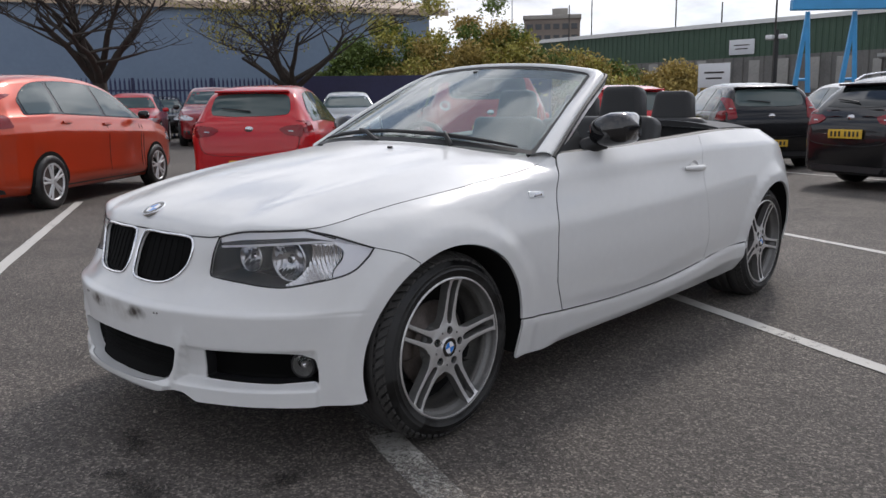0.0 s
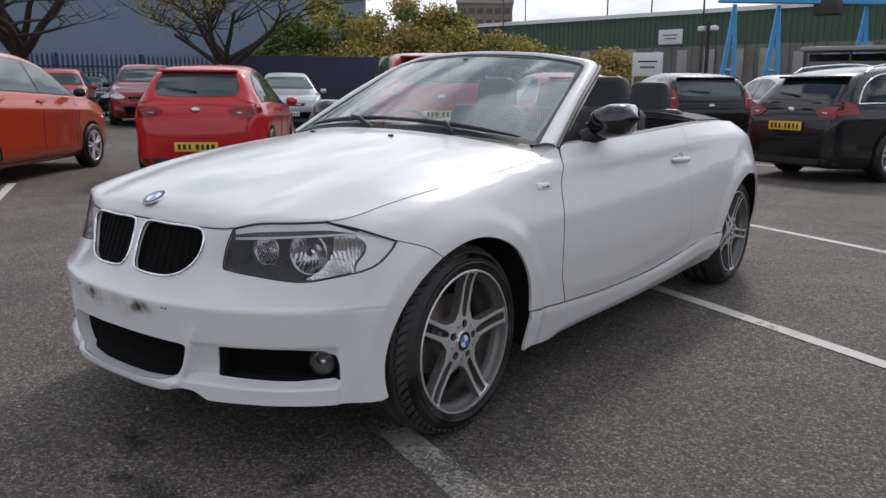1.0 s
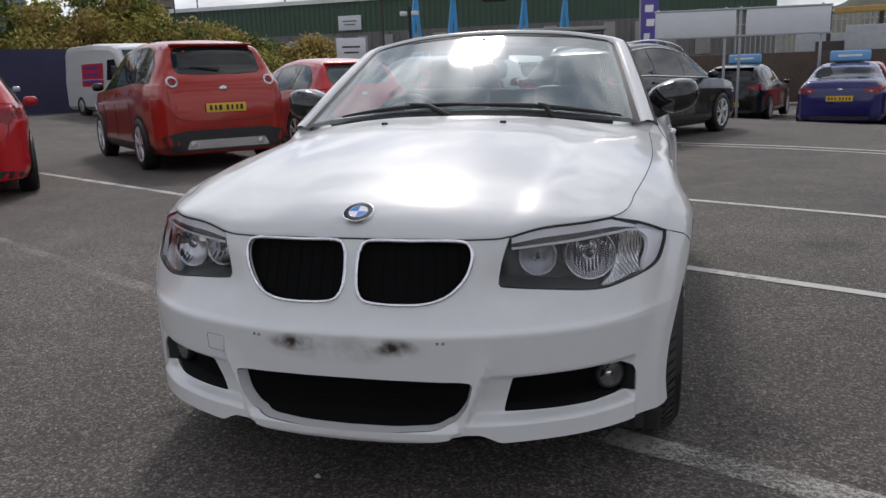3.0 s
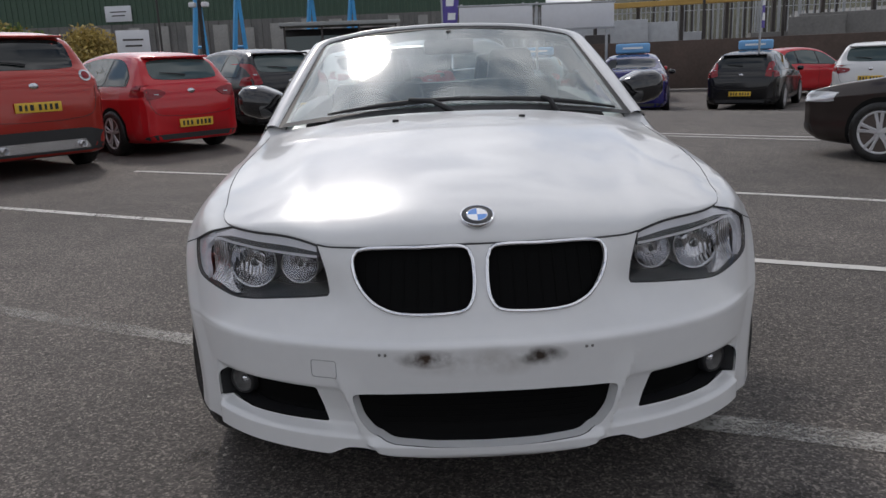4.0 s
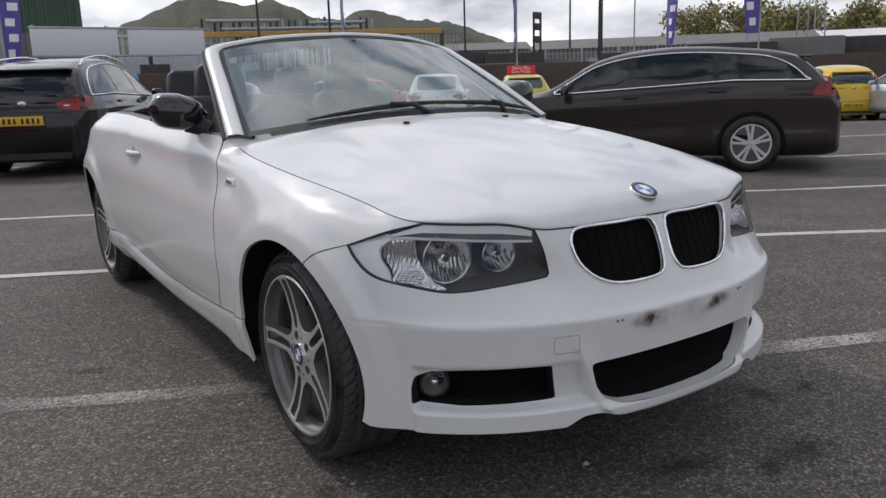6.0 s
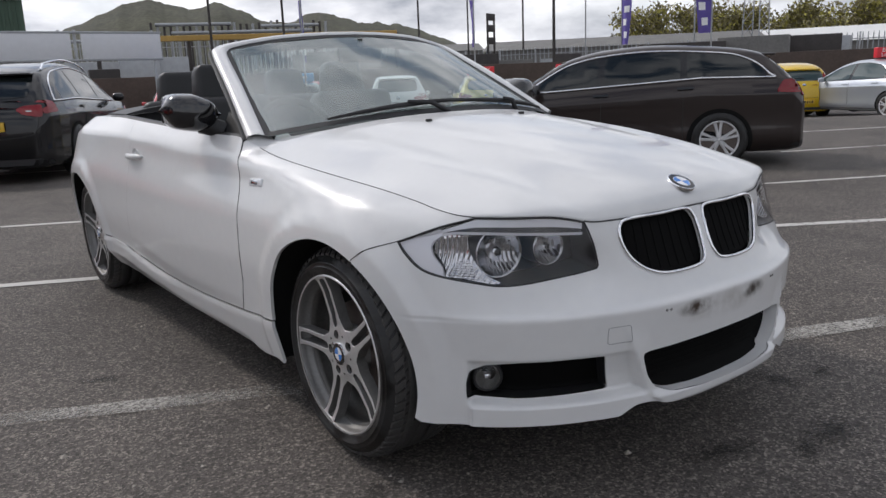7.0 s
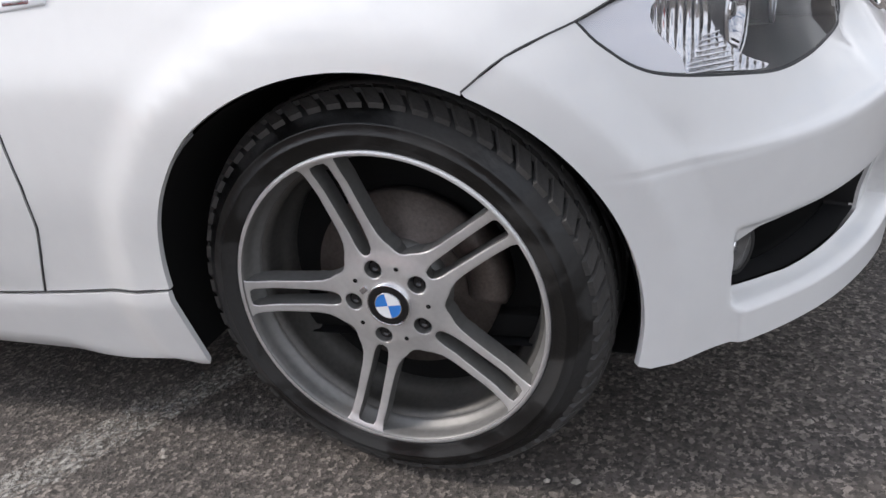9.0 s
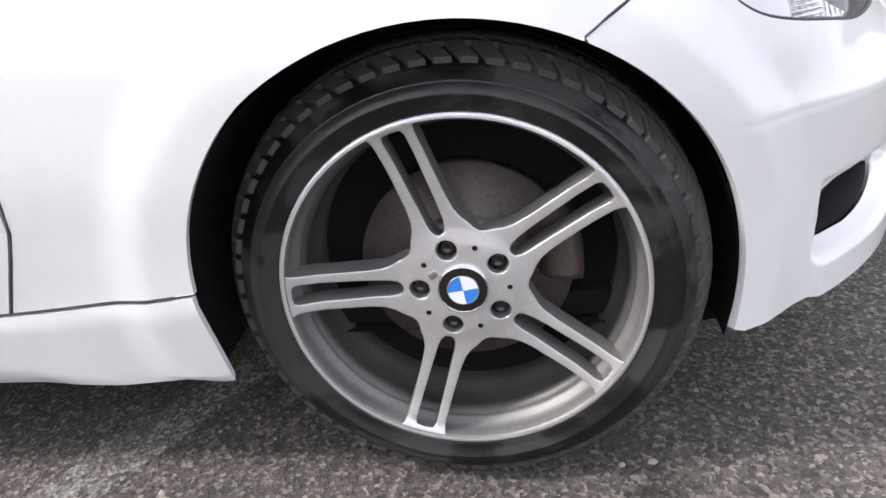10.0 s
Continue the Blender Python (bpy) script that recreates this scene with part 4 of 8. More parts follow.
# headlamps
for side in (1, -1):
    lp = LAMP_TOP + LAMP_LOW[1:] + LAMP_IN + [(U_LI, top_at(U_LI) - 0.004)] + [(u, top_at(u) - 0.003) for u in np.linspace(U_LI, U_H, 14)[1:-1]]
    lp = [(u, z) for u, z in lp][::-1]
    loop = lp if side > 0 else mirrored(lp)
    lamp = curve_patch("headlamp", loop, [], lambda q, o: wall(q, o - 0.150), LAMP_DARK, car, "clear headlamp unit with twin round reflectors", thick=0)
    curve_patch("lens", loop, [], lambda q, o: wall(q, o - 0.002), LENS, lamp, "clear polycarbonate lens", thick=0.0)
    ring_on_wall("seal", loop, 0.0034, BLACK, lamp, -0.004)
    # walls of the housing
    ed = finer(loop, 0.015)
    w0, w1 = wall(ed, -0.006), wall(ed, -0.150)
    sheet("housing", np.concatenate([np.stack([w0, w1], 0), np.stack([w0, w1], 0)[:, :1]], 1), LAMP_BEZEL, lamp)
    # pale brow along the top, with a fine dark step and a bright edge
    ub = np.linspace(U_LI + 0.006, LAMP_TIP[0] - 0.045, 40)
    zt = np.array([min(top_at(u) - 0.006, np.interp(u, [U_H, LAMP_TIP[0]], [0.744, 0.688])) for u in ub])
    zb = np.minimum(np.interp(ub, [ub[0], U_H - 0.16, U_H - 0.06, U_H + 0.05, ub[-1]], [0.690, 0.700, 0.706, 0.710, 0.697]), zt - 0.004)
    zm = zb + (zt - zb) * 0.50
    for nm, za, zc2, o1, o2, mt in (("brow", zt, zm, -0.006, -0.010, LAMP_GREY), ("brow_step", zm, zb + 0.006, -0.016, -0.018, LAMP_BEZEL), ("brow_edge", zb + 0.007, zb, -0.010, -0.013, LAMP_GREY), ("brow_underside", zb, zb + 0.002, -0.013, -0.115, LAMP_BEZEL)):
        g = np.stack([wall(np.stack([side * ub, za], -1), o1), wall(np.stack([side * ub, (za + zc2) / 2], -1), (o1 + o2) / 2), wall(np.stack([side * ub, zc2], -1), o2)], 0)
        sheet(nm, g, mt, lamp)
    # white outer corner, then the fluted indicator bowl, ending in an upright edge beside the main beam
    edge = [tuple(q) for q in smooth_line([at_x(0.724, 0.602), at_x(0.7225, 0.630), at_x(0.732, 0.662), at_x(0.727, 0.688), at_x(0.705, 0.708)], 0.010)]
    low = [(u, z + 0.003) for u, z in LAMP_LOW[1:] if u > edge[0][0]]
    corner = [(u - 0.002, z - 0.004) for u, z in LAMP_TOP[1:]] + low + edge
    curve_patch("outer_reflector", [(side * u, z) for u, z in corner], [], lambda q, o: wall(q, o - 0.010), LAMP_GREY, lamp, "pale outer lamp reflector", thick=0.012)
    low = [(u, z + 0.003) for u, z in LAMP_LOW[1:] if at_x(0.628, 0.59)[0] < u < edge[0][0]]
    inner = [at_x(0.620, 0.590), at_x(0.650, 0.612), at_x(0.668, 0.650), at_x(0.668, 0.690), at_x(0.660, 0.707)]
    bowl_in = low + [tuple(q) for q in smooth_line(inner, 0.010)] + edge[::-1]
    curve_patch("indicator_reflector", [(side * u, z) for u, z in bowl_in], [], lambda q, o: wall(q, o - 0.014 - 0.016 * np.sin(np.pi * np.clip((0.71 - q[:, 1]) / 0.12, 0, 1))), FLUTED, lamp, "fluted clear indicator reflector", thick=0.05)
    for j in range(8):
        bm = bmesh.new()
        q0, q1 = at_x(0.720 - 0.004 * j, 0.606 + 0.0055 * j), at_x(0.664 + 0.001 * j, 0.600 + 0.0065 * j)
        uu = np.linspace(q0[0], q1[0], 6)
        tube(bm, wall(np.stack([side * uu, np.linspace(q0[1], q1[1], 6)], -1), -0.018), 0.0014, 5)
        part("flute", bm, REFLECTOR, lamp)
    # twin bowls deep in the housing
    for x, y, z, r, yaw in ((0.578, -0.458, 0.656, 0.064, 12), (0.450, -0.505, 0.658, 0.047, 7)):
        m = Matrix.Translation((side * x, y, z)) @ pose(0, 0, 0, 0, 0, -90 + side * yaw)
        pr = sheet("reflector_bowl", turned([(0.004, r * 1.03), (0.008, r), (0.003, r * 0.955), (-0.010, r * 0.86), (-0.028, r * 0.62), (-0.038, r * 0.3), (-0.040, 0.001)], 36), BOWL, lamp, "round chrome reflector bowl", wrap=True)
        pr.matrix_local = m
        sheet("bulb", turned([(0.002, 0.0005), (0.0, r * 0.20), (-0.015, r * 0.26), (-0.036, r * 0.28)], 16), CHROME, pr, wrap=True)
        sheet("bulb_shade", turned([(0.004, 0.0005), (0.004, r * 0.13), (0.0, r * 0.16)], 16), LAMP_DARK, pr, wrap=True)
        sheet("rim", turned([(0.006, r * 1.035), (0.010, r * 1.01), (0.008, r * 0.985)], 36), SATIN, pr, wrap=True)
        sheet("sleeve", turned([(0.005, r * 1.03), (-0.05, r * 1.06)], 36), LAMP_BEZEL, pr, wrap=True)

# flanks: wing, door, rear quarter, sill
for side in (1, -1):
    sgn = lambda lp: lp if side > 0 else mirrored(lp)
    wing = [SEAM_ARCH] + arch(0.0, R_ARCH, 117, 7, 30) + [sill_top(0.358), sill_top(0.48), (DOOR_FRONT[-1][0] - GAP, DOOR_FRONT[-1][1])]
    wing += [(u - GAP, z) for u, z in DOOR_FRONT[-2:0:-1]] + [(U_DOOR_TOP - GAP, top_at(U_DOOR_TOP))] + along_top(U_DOOR_TOP - 0.01, U_H, 40) + [(u, z + 0.001) for u, z in LAMP_TOP[1:]] + [at_y(-0.215, 0.667)]
    wg = curve_patch("front_wing", sgn(wing), [], wall, WHITE, car, "white front wing", step=0.022, thick=0.010, rim_step=0.014)
    door = [(u + GAP, z) for u, z in DOOR_FRONT] + [sill_top(y) for y in np.linspace(0.7, 1.75, 12)] + DOOR_REAR + along_top(DOOR_REAR[-1][0], U_DOOR_TOP, 30)[1:-1]
    dr = curve_patch("door", sgn(door), [], wall, WHITE, car, "white long coupe door", step=0.022, thick=0.03)
    u_bot = at_y(3.03, 0.30)[0]
    quarter = [(u + 0.0010, z) for u, z in DOOR_REAR[::-1]] + [sill_top(1.9), sill_top(2.29)] + arch(2.66, R_ARCH, 177, 3, 30)
    quarter += [(u_bot, 0.265)] + [(u, 0.255) for u in np.linspace(u_bot + 0.02, U_END, 20)] + along_top(U_END, DOOR_REAR[-1][0] + GAP, 60)[:-1]
    qp = curve_patch("rear_quarter", sgn(quarter), [], wall, WHITE, car, "white rear quarter panel and bumper", step=0.035, thick=0.010)
    sill = [at_y(0.322, 0.203)] + [(sill_top(y)[0], sill_top(y)[1] - 0.005) for y in np.linspace(0.338, 2.28, 18)] + [at_y(2.30, 0.20)] + [at_y(y, 0.19) for y in np.linspace(2.2, 0.5, 14)] + [at_y(0.40, 0.198)]
    sl = curve_patch("side_skirt", sgn(sill[::-1]), [], lambda q, o: wall(q, o + 0.002), WHITE, car, "white side skirt", step=0.016, thick=0.010)
    # inner shadow plate that closes the shut lines
    back = [at_y(0.40, 0.21), at_y(2.25, 0.21), (at_y(2.2, 0.9)[0], 0.90), (at_y(0.70, 0.85)[0], 0.85), at_y(0.42, 0.80)]
    curve_patch("inner_panel", sgn(back), [], lambda q, o: wall(q, o - 0.035), _dark, car, thick=0)
    # wheel arch liners
    for cy in (0.0, 2.66):
        a = np.radians(np.linspace(-16, 196, 30))
        rr = R_ARCH - 0.004
        g = np.stack([np.stack([np.full(30, side * xx), cy + rr * np.cos(a), 0.312 + rr * np.sin(a)], -1) for xx in (0.80, 0.60, 0.50)], 0)
        g[0] = wall([(side * u, z) for u, z in (at_y(cy + rr * math.cos(t), max(0.312 + 0.985 * rr * math.sin(t), 0.2)) for t in a)], -0.010)
        g[2, :, 1:] = (g[2, :, 1:] - (cy, 0.312)) * 0.05 + (cy, 0.312)
        sheet("arch_liner", g, WELL, car, flip=side < 0)
    # flip-out style handle with its cup
    c = wall([(side * at_y(1.735, 0.80)[0], 0.80)])[0]
    bm = bmesh.new()
    n = 14
    ys = np.linspace(-0.105, 0.105, n)
    path = [(side * (0.024 - 2.0 * y * y), y, -0.02 * y) for y in ys]
    tube(bm, path, [0.011 * (1 - abs(y / 0.105) ** 4 * 0.45) for y in ys], 10)
    bmesh.ops.scale(bm, vec=(1, 1, 1.25), verts=bm.verts)
    hd = part("door_handle", bm, WHITE, dr, "white bar door handle", smooth=60)
    hd.matrix_local = Matrix.Translation(c)
    # cup coloured greyer than the door, to stand in for shade in it
    cup = sheet("handle_cup", turned([(0.0015, 0.036), (-0.004, 0.032), (-0.010, 0.02), (-0.012, 0.001)], 24), mat("shaded recess", (0.6, 0.6, 0.6), 0.4), dr, wrap=True)
    cup.matrix_local = Matrix.Translation(c + np.array((side * 0.002, -0.015, 0))) @ Matrix.Scale(side, 4, (1, 0, 0)) @ Matrix.Scale(1.3, 4, (0, 1, 0))
    # side repeater
    rp = wall([(side * at_y(0.482, 0.782)[0], 0.782)])[0]
    bm = bmesh.new()
    box(bm, (0.010, 0.092, 0.026), (0, 0, 0), 0.0045, seg=3)
    bmesh.ops.transform(bm, matrix=Matrix.Shear("XY", 4, (0, 0)), verts=bm.verts)
    for v in bm.verts:
        v.co.z += -0.06 * v.co.y
    rep = part("side_repeater", bm, WHITE_E, wg, "clear side repeater in a white surround", smooth=40)
    rep.matrix_local = Matrix.Translation(rp) @ pose(0, 0, 0, 0, -side * 12, 0)
    boxed("lens", (0.004, 0.050, 0.014), (side * 0.004, 0.006, 0), SATIN, rep, bevel=0.0015)

    # shut lines: thin dark grooves between the panels
    for nm, ln in (("bumper_shut_line", [SEAM_ARCH, at_y(-0.215, 0.6655), LAMP_TIP]), ("door_shut_line", DOOR_FRONT), ("rear_door_shut_line", DOOR_REAR), ("sill_shut_line", [sill_top(y) for y in np.linspace(0.362, 2.28, 40)]),
                   ("bonnet_shut_line", along_top(U_H, U_PILLAR, 50)), ("lamp_shut_line", [HOOD_LAMP, at_y(-0.375, 0.7285), LAMP_TIP])):
        q = smooth_line([(side * u, z) for u, z in ln], 0.015)
        bm = bmesh.new()
        tube(bm, [tuple(r) for r in wall(q, -0.0004)], 0.0007 if nm == "rear_door_shut_line" else 0.0015, 6)
        part(nm, bm, _faint if nm == "rear_door_shut_line" else _dark, car, "thin dark panel gap")
_q = along_top(0.0, U_LI, 40)
for side in (1, -1):
    bm = bmesh.new()
    tube(bm, [tuple(r) for r in wall([(side * u, z) for u, z in _q], -0.0002)], 0.0024, 6)
    part("bonnet_shut_line", bm, _dark, car, "thin dark panel gap")


# windscreen and its frame
GL = smooth_line([(0.676, 0.622, 0.915), (0.612, 0.92, 1.075), (0.560, 1.165, 1.203), (0.538, 1.212, 1.230), (0.490, 1.212, 1.246), (0.34, 1.165, 1.270), (0.17, 1.133, 1.281), (0, 1.122, 1.285)], 0.02)
OU = smooth_line([(0.742, 0.662, 0.915), (0.676, 0.95, 1.085), (0.617, 1.215, 1.218), (0.585, 1.268, 1.244), (0.52, 1.268, 1.260), (0.35, 1.215, 1.284), (0.17, 1.182, 1.295), (0, 1.170, 1.299)], 0.02)
_k = np.linspace(0, 1, 90)
_res = lambda a: np.stack([np.interp(_k, np.r_[0, np.cumsum(np.linalg.norm(np.diff(a, axis=0), axis=1))] / np.linalg.norm(np.diff(a, axis=0), axis=1).sum(), a[:, c]) for c in range(3)], -1)
GL, OU = _res(GL), _res(OU)
GL, OU = (np.concatenate([a, a[::-1][1:] * (-1, 1, 1)], 0) for a in (GL, OU))
_dir = OU - GL
_tan = np.gradient(GL, axis=0)
_nrm = np.cross(_tan, _dir)
_nrm /= np.linalg.norm(_nrm, axis=1)[:, None]
_nrm *= np.sign(_nrm[:, 2:3])
frame_w = sheet("windscreen_frame", np.stack([GL + 0.16 * _dir, GL + 0.2 * _dir + 0.010 * _nrm, GL + 0.5 * _dir + 0.015 * _nrm, GL + 0.9 * _dir + 0.010 * _nrm, OU, OU - 0.02 * _nrm, OU - 0.045 * _nrm + 0.05 * _dir], 1), WHITE, car, "white windscreen frame and pillars")
sheet("glass_seal", np.stack([GL - 0.30 * _dir + 0.001 * _nrm, GL + 0.0 * _dir + 0.003 * _nrm, GL + 0.17 * _dir + 0.006 * _nrm], 1), BLACK, frame_w, "black glass seal")
sheet("inner_trim", np.stack([OU - 0.045 * _nrm + 0.05 * _dir, OU - 0.055 * _nrm - 0.4 * _dir, GL - 0.03 * _nrm, GL - 0.3 * _dir], 1), BLACK, frame_w)
bm = bmesh.new()
tube(bm, [tuple(p) for p in (OU - 0.012 * _nrm + 0.10 * _dir)], 0.009, 6)
part("roof_seal", bm, BLACK, frame_w, "black rubber roof seal")
_s = np.linspace(-1, 1, 41)
_bot = np.stack([0.676 * _s, 0.445 + 0.177 * np.abs(_s) ** 2.2, 0.966 - 0.051 * np.abs(_s) ** 2.2], -1)
_topx = np.stack([0.545 * _s, 1.124 + 0.080 * _s**2, 1.286 - 0.052 * _s**2], -1)
_r = np.linspace(0, 1, 24)[:, None, None]
_g = _bot[None] * (1 - _r) + _topx[None] * _r
_g[..., 2] += 0.012 * np.sin(np.pi * _r[..., 0]) * (1 - _s**4)
ws = sheet("windscreen", _g, GLASS, car, "tinted curved windscreen glass")
ws.visible_shadow = False
# black band along the foot of the glass, scuttle, wipers
sheet("frit_band", _g[:2] + (0, -0.001, 0.002), BLACK, ws, "black printed edge")
_sc = np.stack([_bot + (0, -0.03, -0.030), _bot + (0, 0.012, -0.012)], 0)
for _e in (_sc[:, :13], _sc[:, -13:]):
    sheet("scuttle_end", _e, WHITE, car, "white corner of the scuttle")
sheet("scuttle", _sc[:, 12:-12], BLACK, car, "black plastic scuttle panel")


def on_glass(s, r, lift):
    i, j = (s + 1) / 2 * 40, r * 23
    a, b = min(int(i), 39), min(int(j), 22)
    u, v = i - a, j - b
    p = _g[b, a] * (1 - u) * (1 - v) + _g[b, a + 1] * u * (1 - v) + _g[b + 1, a] * (1 - u) * v + _g[b + 1, a + 1] * u * v
    return (p[0], p[1] - lift * 0.45, p[2] + lift * 0.9)


for (s0, r0), (s1, r1), (sp, rp) in (((-0.72, 0.035), (0.20, 0.085), (-0.02, 0.0)), ((0.04, 0.075), (0.92, 0.035), (0.55, 0.0))):
    bm = bmesh.new()
    tube(bm, [on_glass(s0 + (s1 - s0) * t, r0 + (r1 - r0) * t + 0.012 * math.sin(math.pi * t), 0.014) for t in np.linspace(0, 1, 16)], [0.004 + 0.006 * math.sin(math.pi * min(1, t * 1.0)) for t in np.linspace(0.02, 0.98, 16)], 6)
    wp = part("wiper", bm, BLACK, car, "black windscreen wiper", smooth=60)
    bm = bmesh.new()
    mid = on_glass((s0 + s1) / 2, (r0 + r1) / 2 + 0.012, 0.026)
    tube(bm, [on_glass(sp, rp, 0.0), on_glass((sp * 0.5 + (s0 + s1) * 0.25), (rp + (r0 + r1) / 2) / 2, 0.034), mid], [0.011, 0.009, 0.007], 8)
    part("arm", bm, BLACK, wp, smooth=60)

# door mirrors
for side in (1, -1):
    a, b = np.linspace(0, 2 * np.pi, 28, endpoint=False), np.linspace(-1, 1, 15)
    rows = []
    for t in b:
        # slices across x from the stalk to the tip
        x = 0.742 + (t + 1) / 2 * 0.200
        k = ((1 - abs(t) ** 5) ** 0.5 if abs(t) < 1 else 0.02) * (0.56 + 0.44 * min(1, (t + 1) / 1.0))
        sy, sz = 0.100 * max(k, 0.03), (0.070 - 0.006 * t) * max(k, 0.03)
        cy, cz = 0.785 + 0.05 * (t + 1) / 2, 0.998 + 0.012 * t
        yy = cy + sy * np.sign(np.cos(a)) * np.abs(np.cos(a)) ** 0.62
        rows.append(np.stack([np.full(28, side * x) - side * 0.03 * np.cos(a) * 0.4, np.minimum(yy, cy + 0.060), cz + sz * np.sign(np.sin(a)) * np.abs(np.sin(a)) ** 0.62], -1))
    rows = np.array(rows) + (-side * 0.032, 0.190, 0.004)
    mir = sheet("door_mirror", rows, SATIN_BLACK, car, "gloss black door mirror", wrap=True)
    bm = bmesh.new()
    tube(bm, [(side * 0.705, 0.915, 0.925), (side * 0.735, 0.950, 0.942), (side * 0.775, 0.985, 0.962)], [0.036, 0.034, 0.040], 12)
    part("stalk", bm, BLACK, mir, "black mirror stalk", smooth=60)
    q = [(side * 0.785, 1.064, 0.964), (side * 0.892, 1.081, 0.968), (side * 0.888, 1.084, 1.054), (side * 0.795, 1.066, 1.052)]
    raw("mirror_glass", q, [(0, 1, 2, 3)], CHROME, mir, smooth=False)
    tri = [(side * 0.728, 0.72, 0.918), (side * 0.728, 0.93, 0.924), (side * 0.690, 0.92, 1.000), (side * 0.700, 0.76, 0.945)]
    v = tri + [(x - side * 0.014, y, z) for x, y, z in tri]
    raw("mirror_triangle", v, [(0, 1, 2, 3), (7, 6, 5, 4), (0, 4, 5, 1), (1, 5, 6, 2), (2, 6, 7, 3), (3, 7, 4, 0)], BLACK, mir, smooth=False)

# cabin
u_r = at_y(2.36, 0.96)[0]
for side in (1, -1):
    uu = np.linspace(U_DOOR_TOP, u_r, 40)
    e = wall(np.stack([side * uu, np.array([top_at(u) for u in uu])], -1))
    inn = e - (side * 0.065, 0, 0.012)
    low = inn.copy()
    low[:, 2], low[:, 0] = 0.34, side * 0.66
    sheet("waist_trim", np.stack([e, e - (side * 0.012, 0, -0.006), e - (side * 0.045, 0, -0.006), inn], 0), BLACK, car, "black waist rail trim")
    sheet("door_card", np.stack([inn, (inn + low) / 2 - (side * 0.02, 0, 0), low], 0), LEATHER, car, "black door trim panel")
boxed("cabin_floor", (1.4, 1.9, 0.03), (0, 1.5, 0.33), BLACK, car, "black carpeted cabin floor")
# dashboard as a rolled form across the car
_d = [(0.46, 0.930), (0.60, 0.945), (0.74, 0.938), (0.86, 0.905), (0.90, 0.860), (0.88, 0.80), (0.92, 0.72), (0.90, 0.58)]
_x = np.linspace(-0.68, 0.68, 33)
dash = sheet("dashboard", np.stack([np.stack([np.full(33, 1.0) * _x, y + 0.21 * (np.abs(_x) / 0.68) ** 2.2 * (y < 0.8), z - 0.060 * (np.abs(_x) / 0.68) ** 2.2 + 0.022 * np.exp(-(((_x + 0.36) / 0.16) ** 2)) * (0.7 < y < 0.9)], -1) for y, z in _d], 0), CLOTH, car, "dark grey dashboard")
boxed("console_screen", (0.22, 0.03, 0.09), (0, 0.86, 0.925), BLACK_GLOSS, dash, bevel=0.01)
a = np.linspace(0, 2 * np.pi, 40)
bm = bmesh.new()
tube(bm, [(0.185 * math.cos(t), 0, 0.185 * math.sin(t)) for t in a], 0.015, 8, caps=False)
wheel_s = part("steering_wheel", bm, LEATHER, car, "black leather steering wheel", smooth=80)
wheel_s.matrix_local = pose(-0.36, 1.02, 0.855, -24)
bm = bmesh.new()
box(bm, (0.16, 0.05, 0.11), (0, 0.01, -0.01), 0.025)
for q in ((-0.13, 0, 0.0), (0.13, 0, 0.0), (0, 0, -0.12)):
    box(bm, (0.11 if q[0] else 0.035, 0.02, 0.03 if q[0] else 0.11), q, 0.006)
part("hub", bm, BLACK, wheel_s, smooth=40)
# rear view mirror
bm = bmesh.new()
box(bm, (0.22, 0.03, 0.065), (0, 1.09, 1.205), 0.014)
tube(bm, [(0, 1.09, 1.22), (0, 1.08, 1.272)], 0.012, 8)
part("interior_mirror", bm, BLACK, car, "black interior mirror", smooth=40)


def cushion(name, w, d, h, at, tilt, material, parent, label="", waist=0.12):
    """A padded block with rounded edges and a slight taper to the top."""
    bm = bmesh.new()
    box(bm, (w, d, h), (0, 0, 0), min(w, d, h) * 0.33, seg=4)
    for v in bm.verts:
        f = v.co.z / h + 0.5
        v.co.x *= 1 - waist * max(0, f - 0.35)
        v.co.y += 0.02 * math.sin(f * 3.1)
    bmesh.ops.rotate(bm, cent=(0, 0, 0), matrix=Matrix.Rotation(radians(tilt), 3, "X"), verts=bm.verts)
    bmesh.ops.translate(bm, vec=at, verts=bm.verts)
    return part(name, bm, material, parent, label, smooth=60)


for side in (1, -1):
    for y, x, top, nm in ((1.62, 0.36, 0.0, "front_seat"), (2.25, 0.33, -0.02, "rear_seat")):
        st = cushion(nm, 0.50, 0.14, 0.66, (side * x, y + 0.10, 0.72 + top), -14, LEATHER, car, "black leather seat")
        cushion("seat_base", 0.50, 0.50, 0.16, (side * x, y - 0.24, 0.42), 0, LEATHER, st, waist=0)
        hh = 1.105 if nm == "front_seat" else 1.085
        cushion("headrest", 0.255, 0.11, 0.185, (side * (x - 0.01), y + 0.235, hh), -8, LEATHER, st, "black padded headrest", waist=0.25)
        for dx in (-0.06, 0.06):
            bm = bmesh.new()
            tube(bm, [(side * x + dx, y + 0.20, 0.98), (side * x + dx, y + 0.23, 1.09)], 0.007, 8)
            part("headrest_post", bm, CHROME, st, smooth=60)
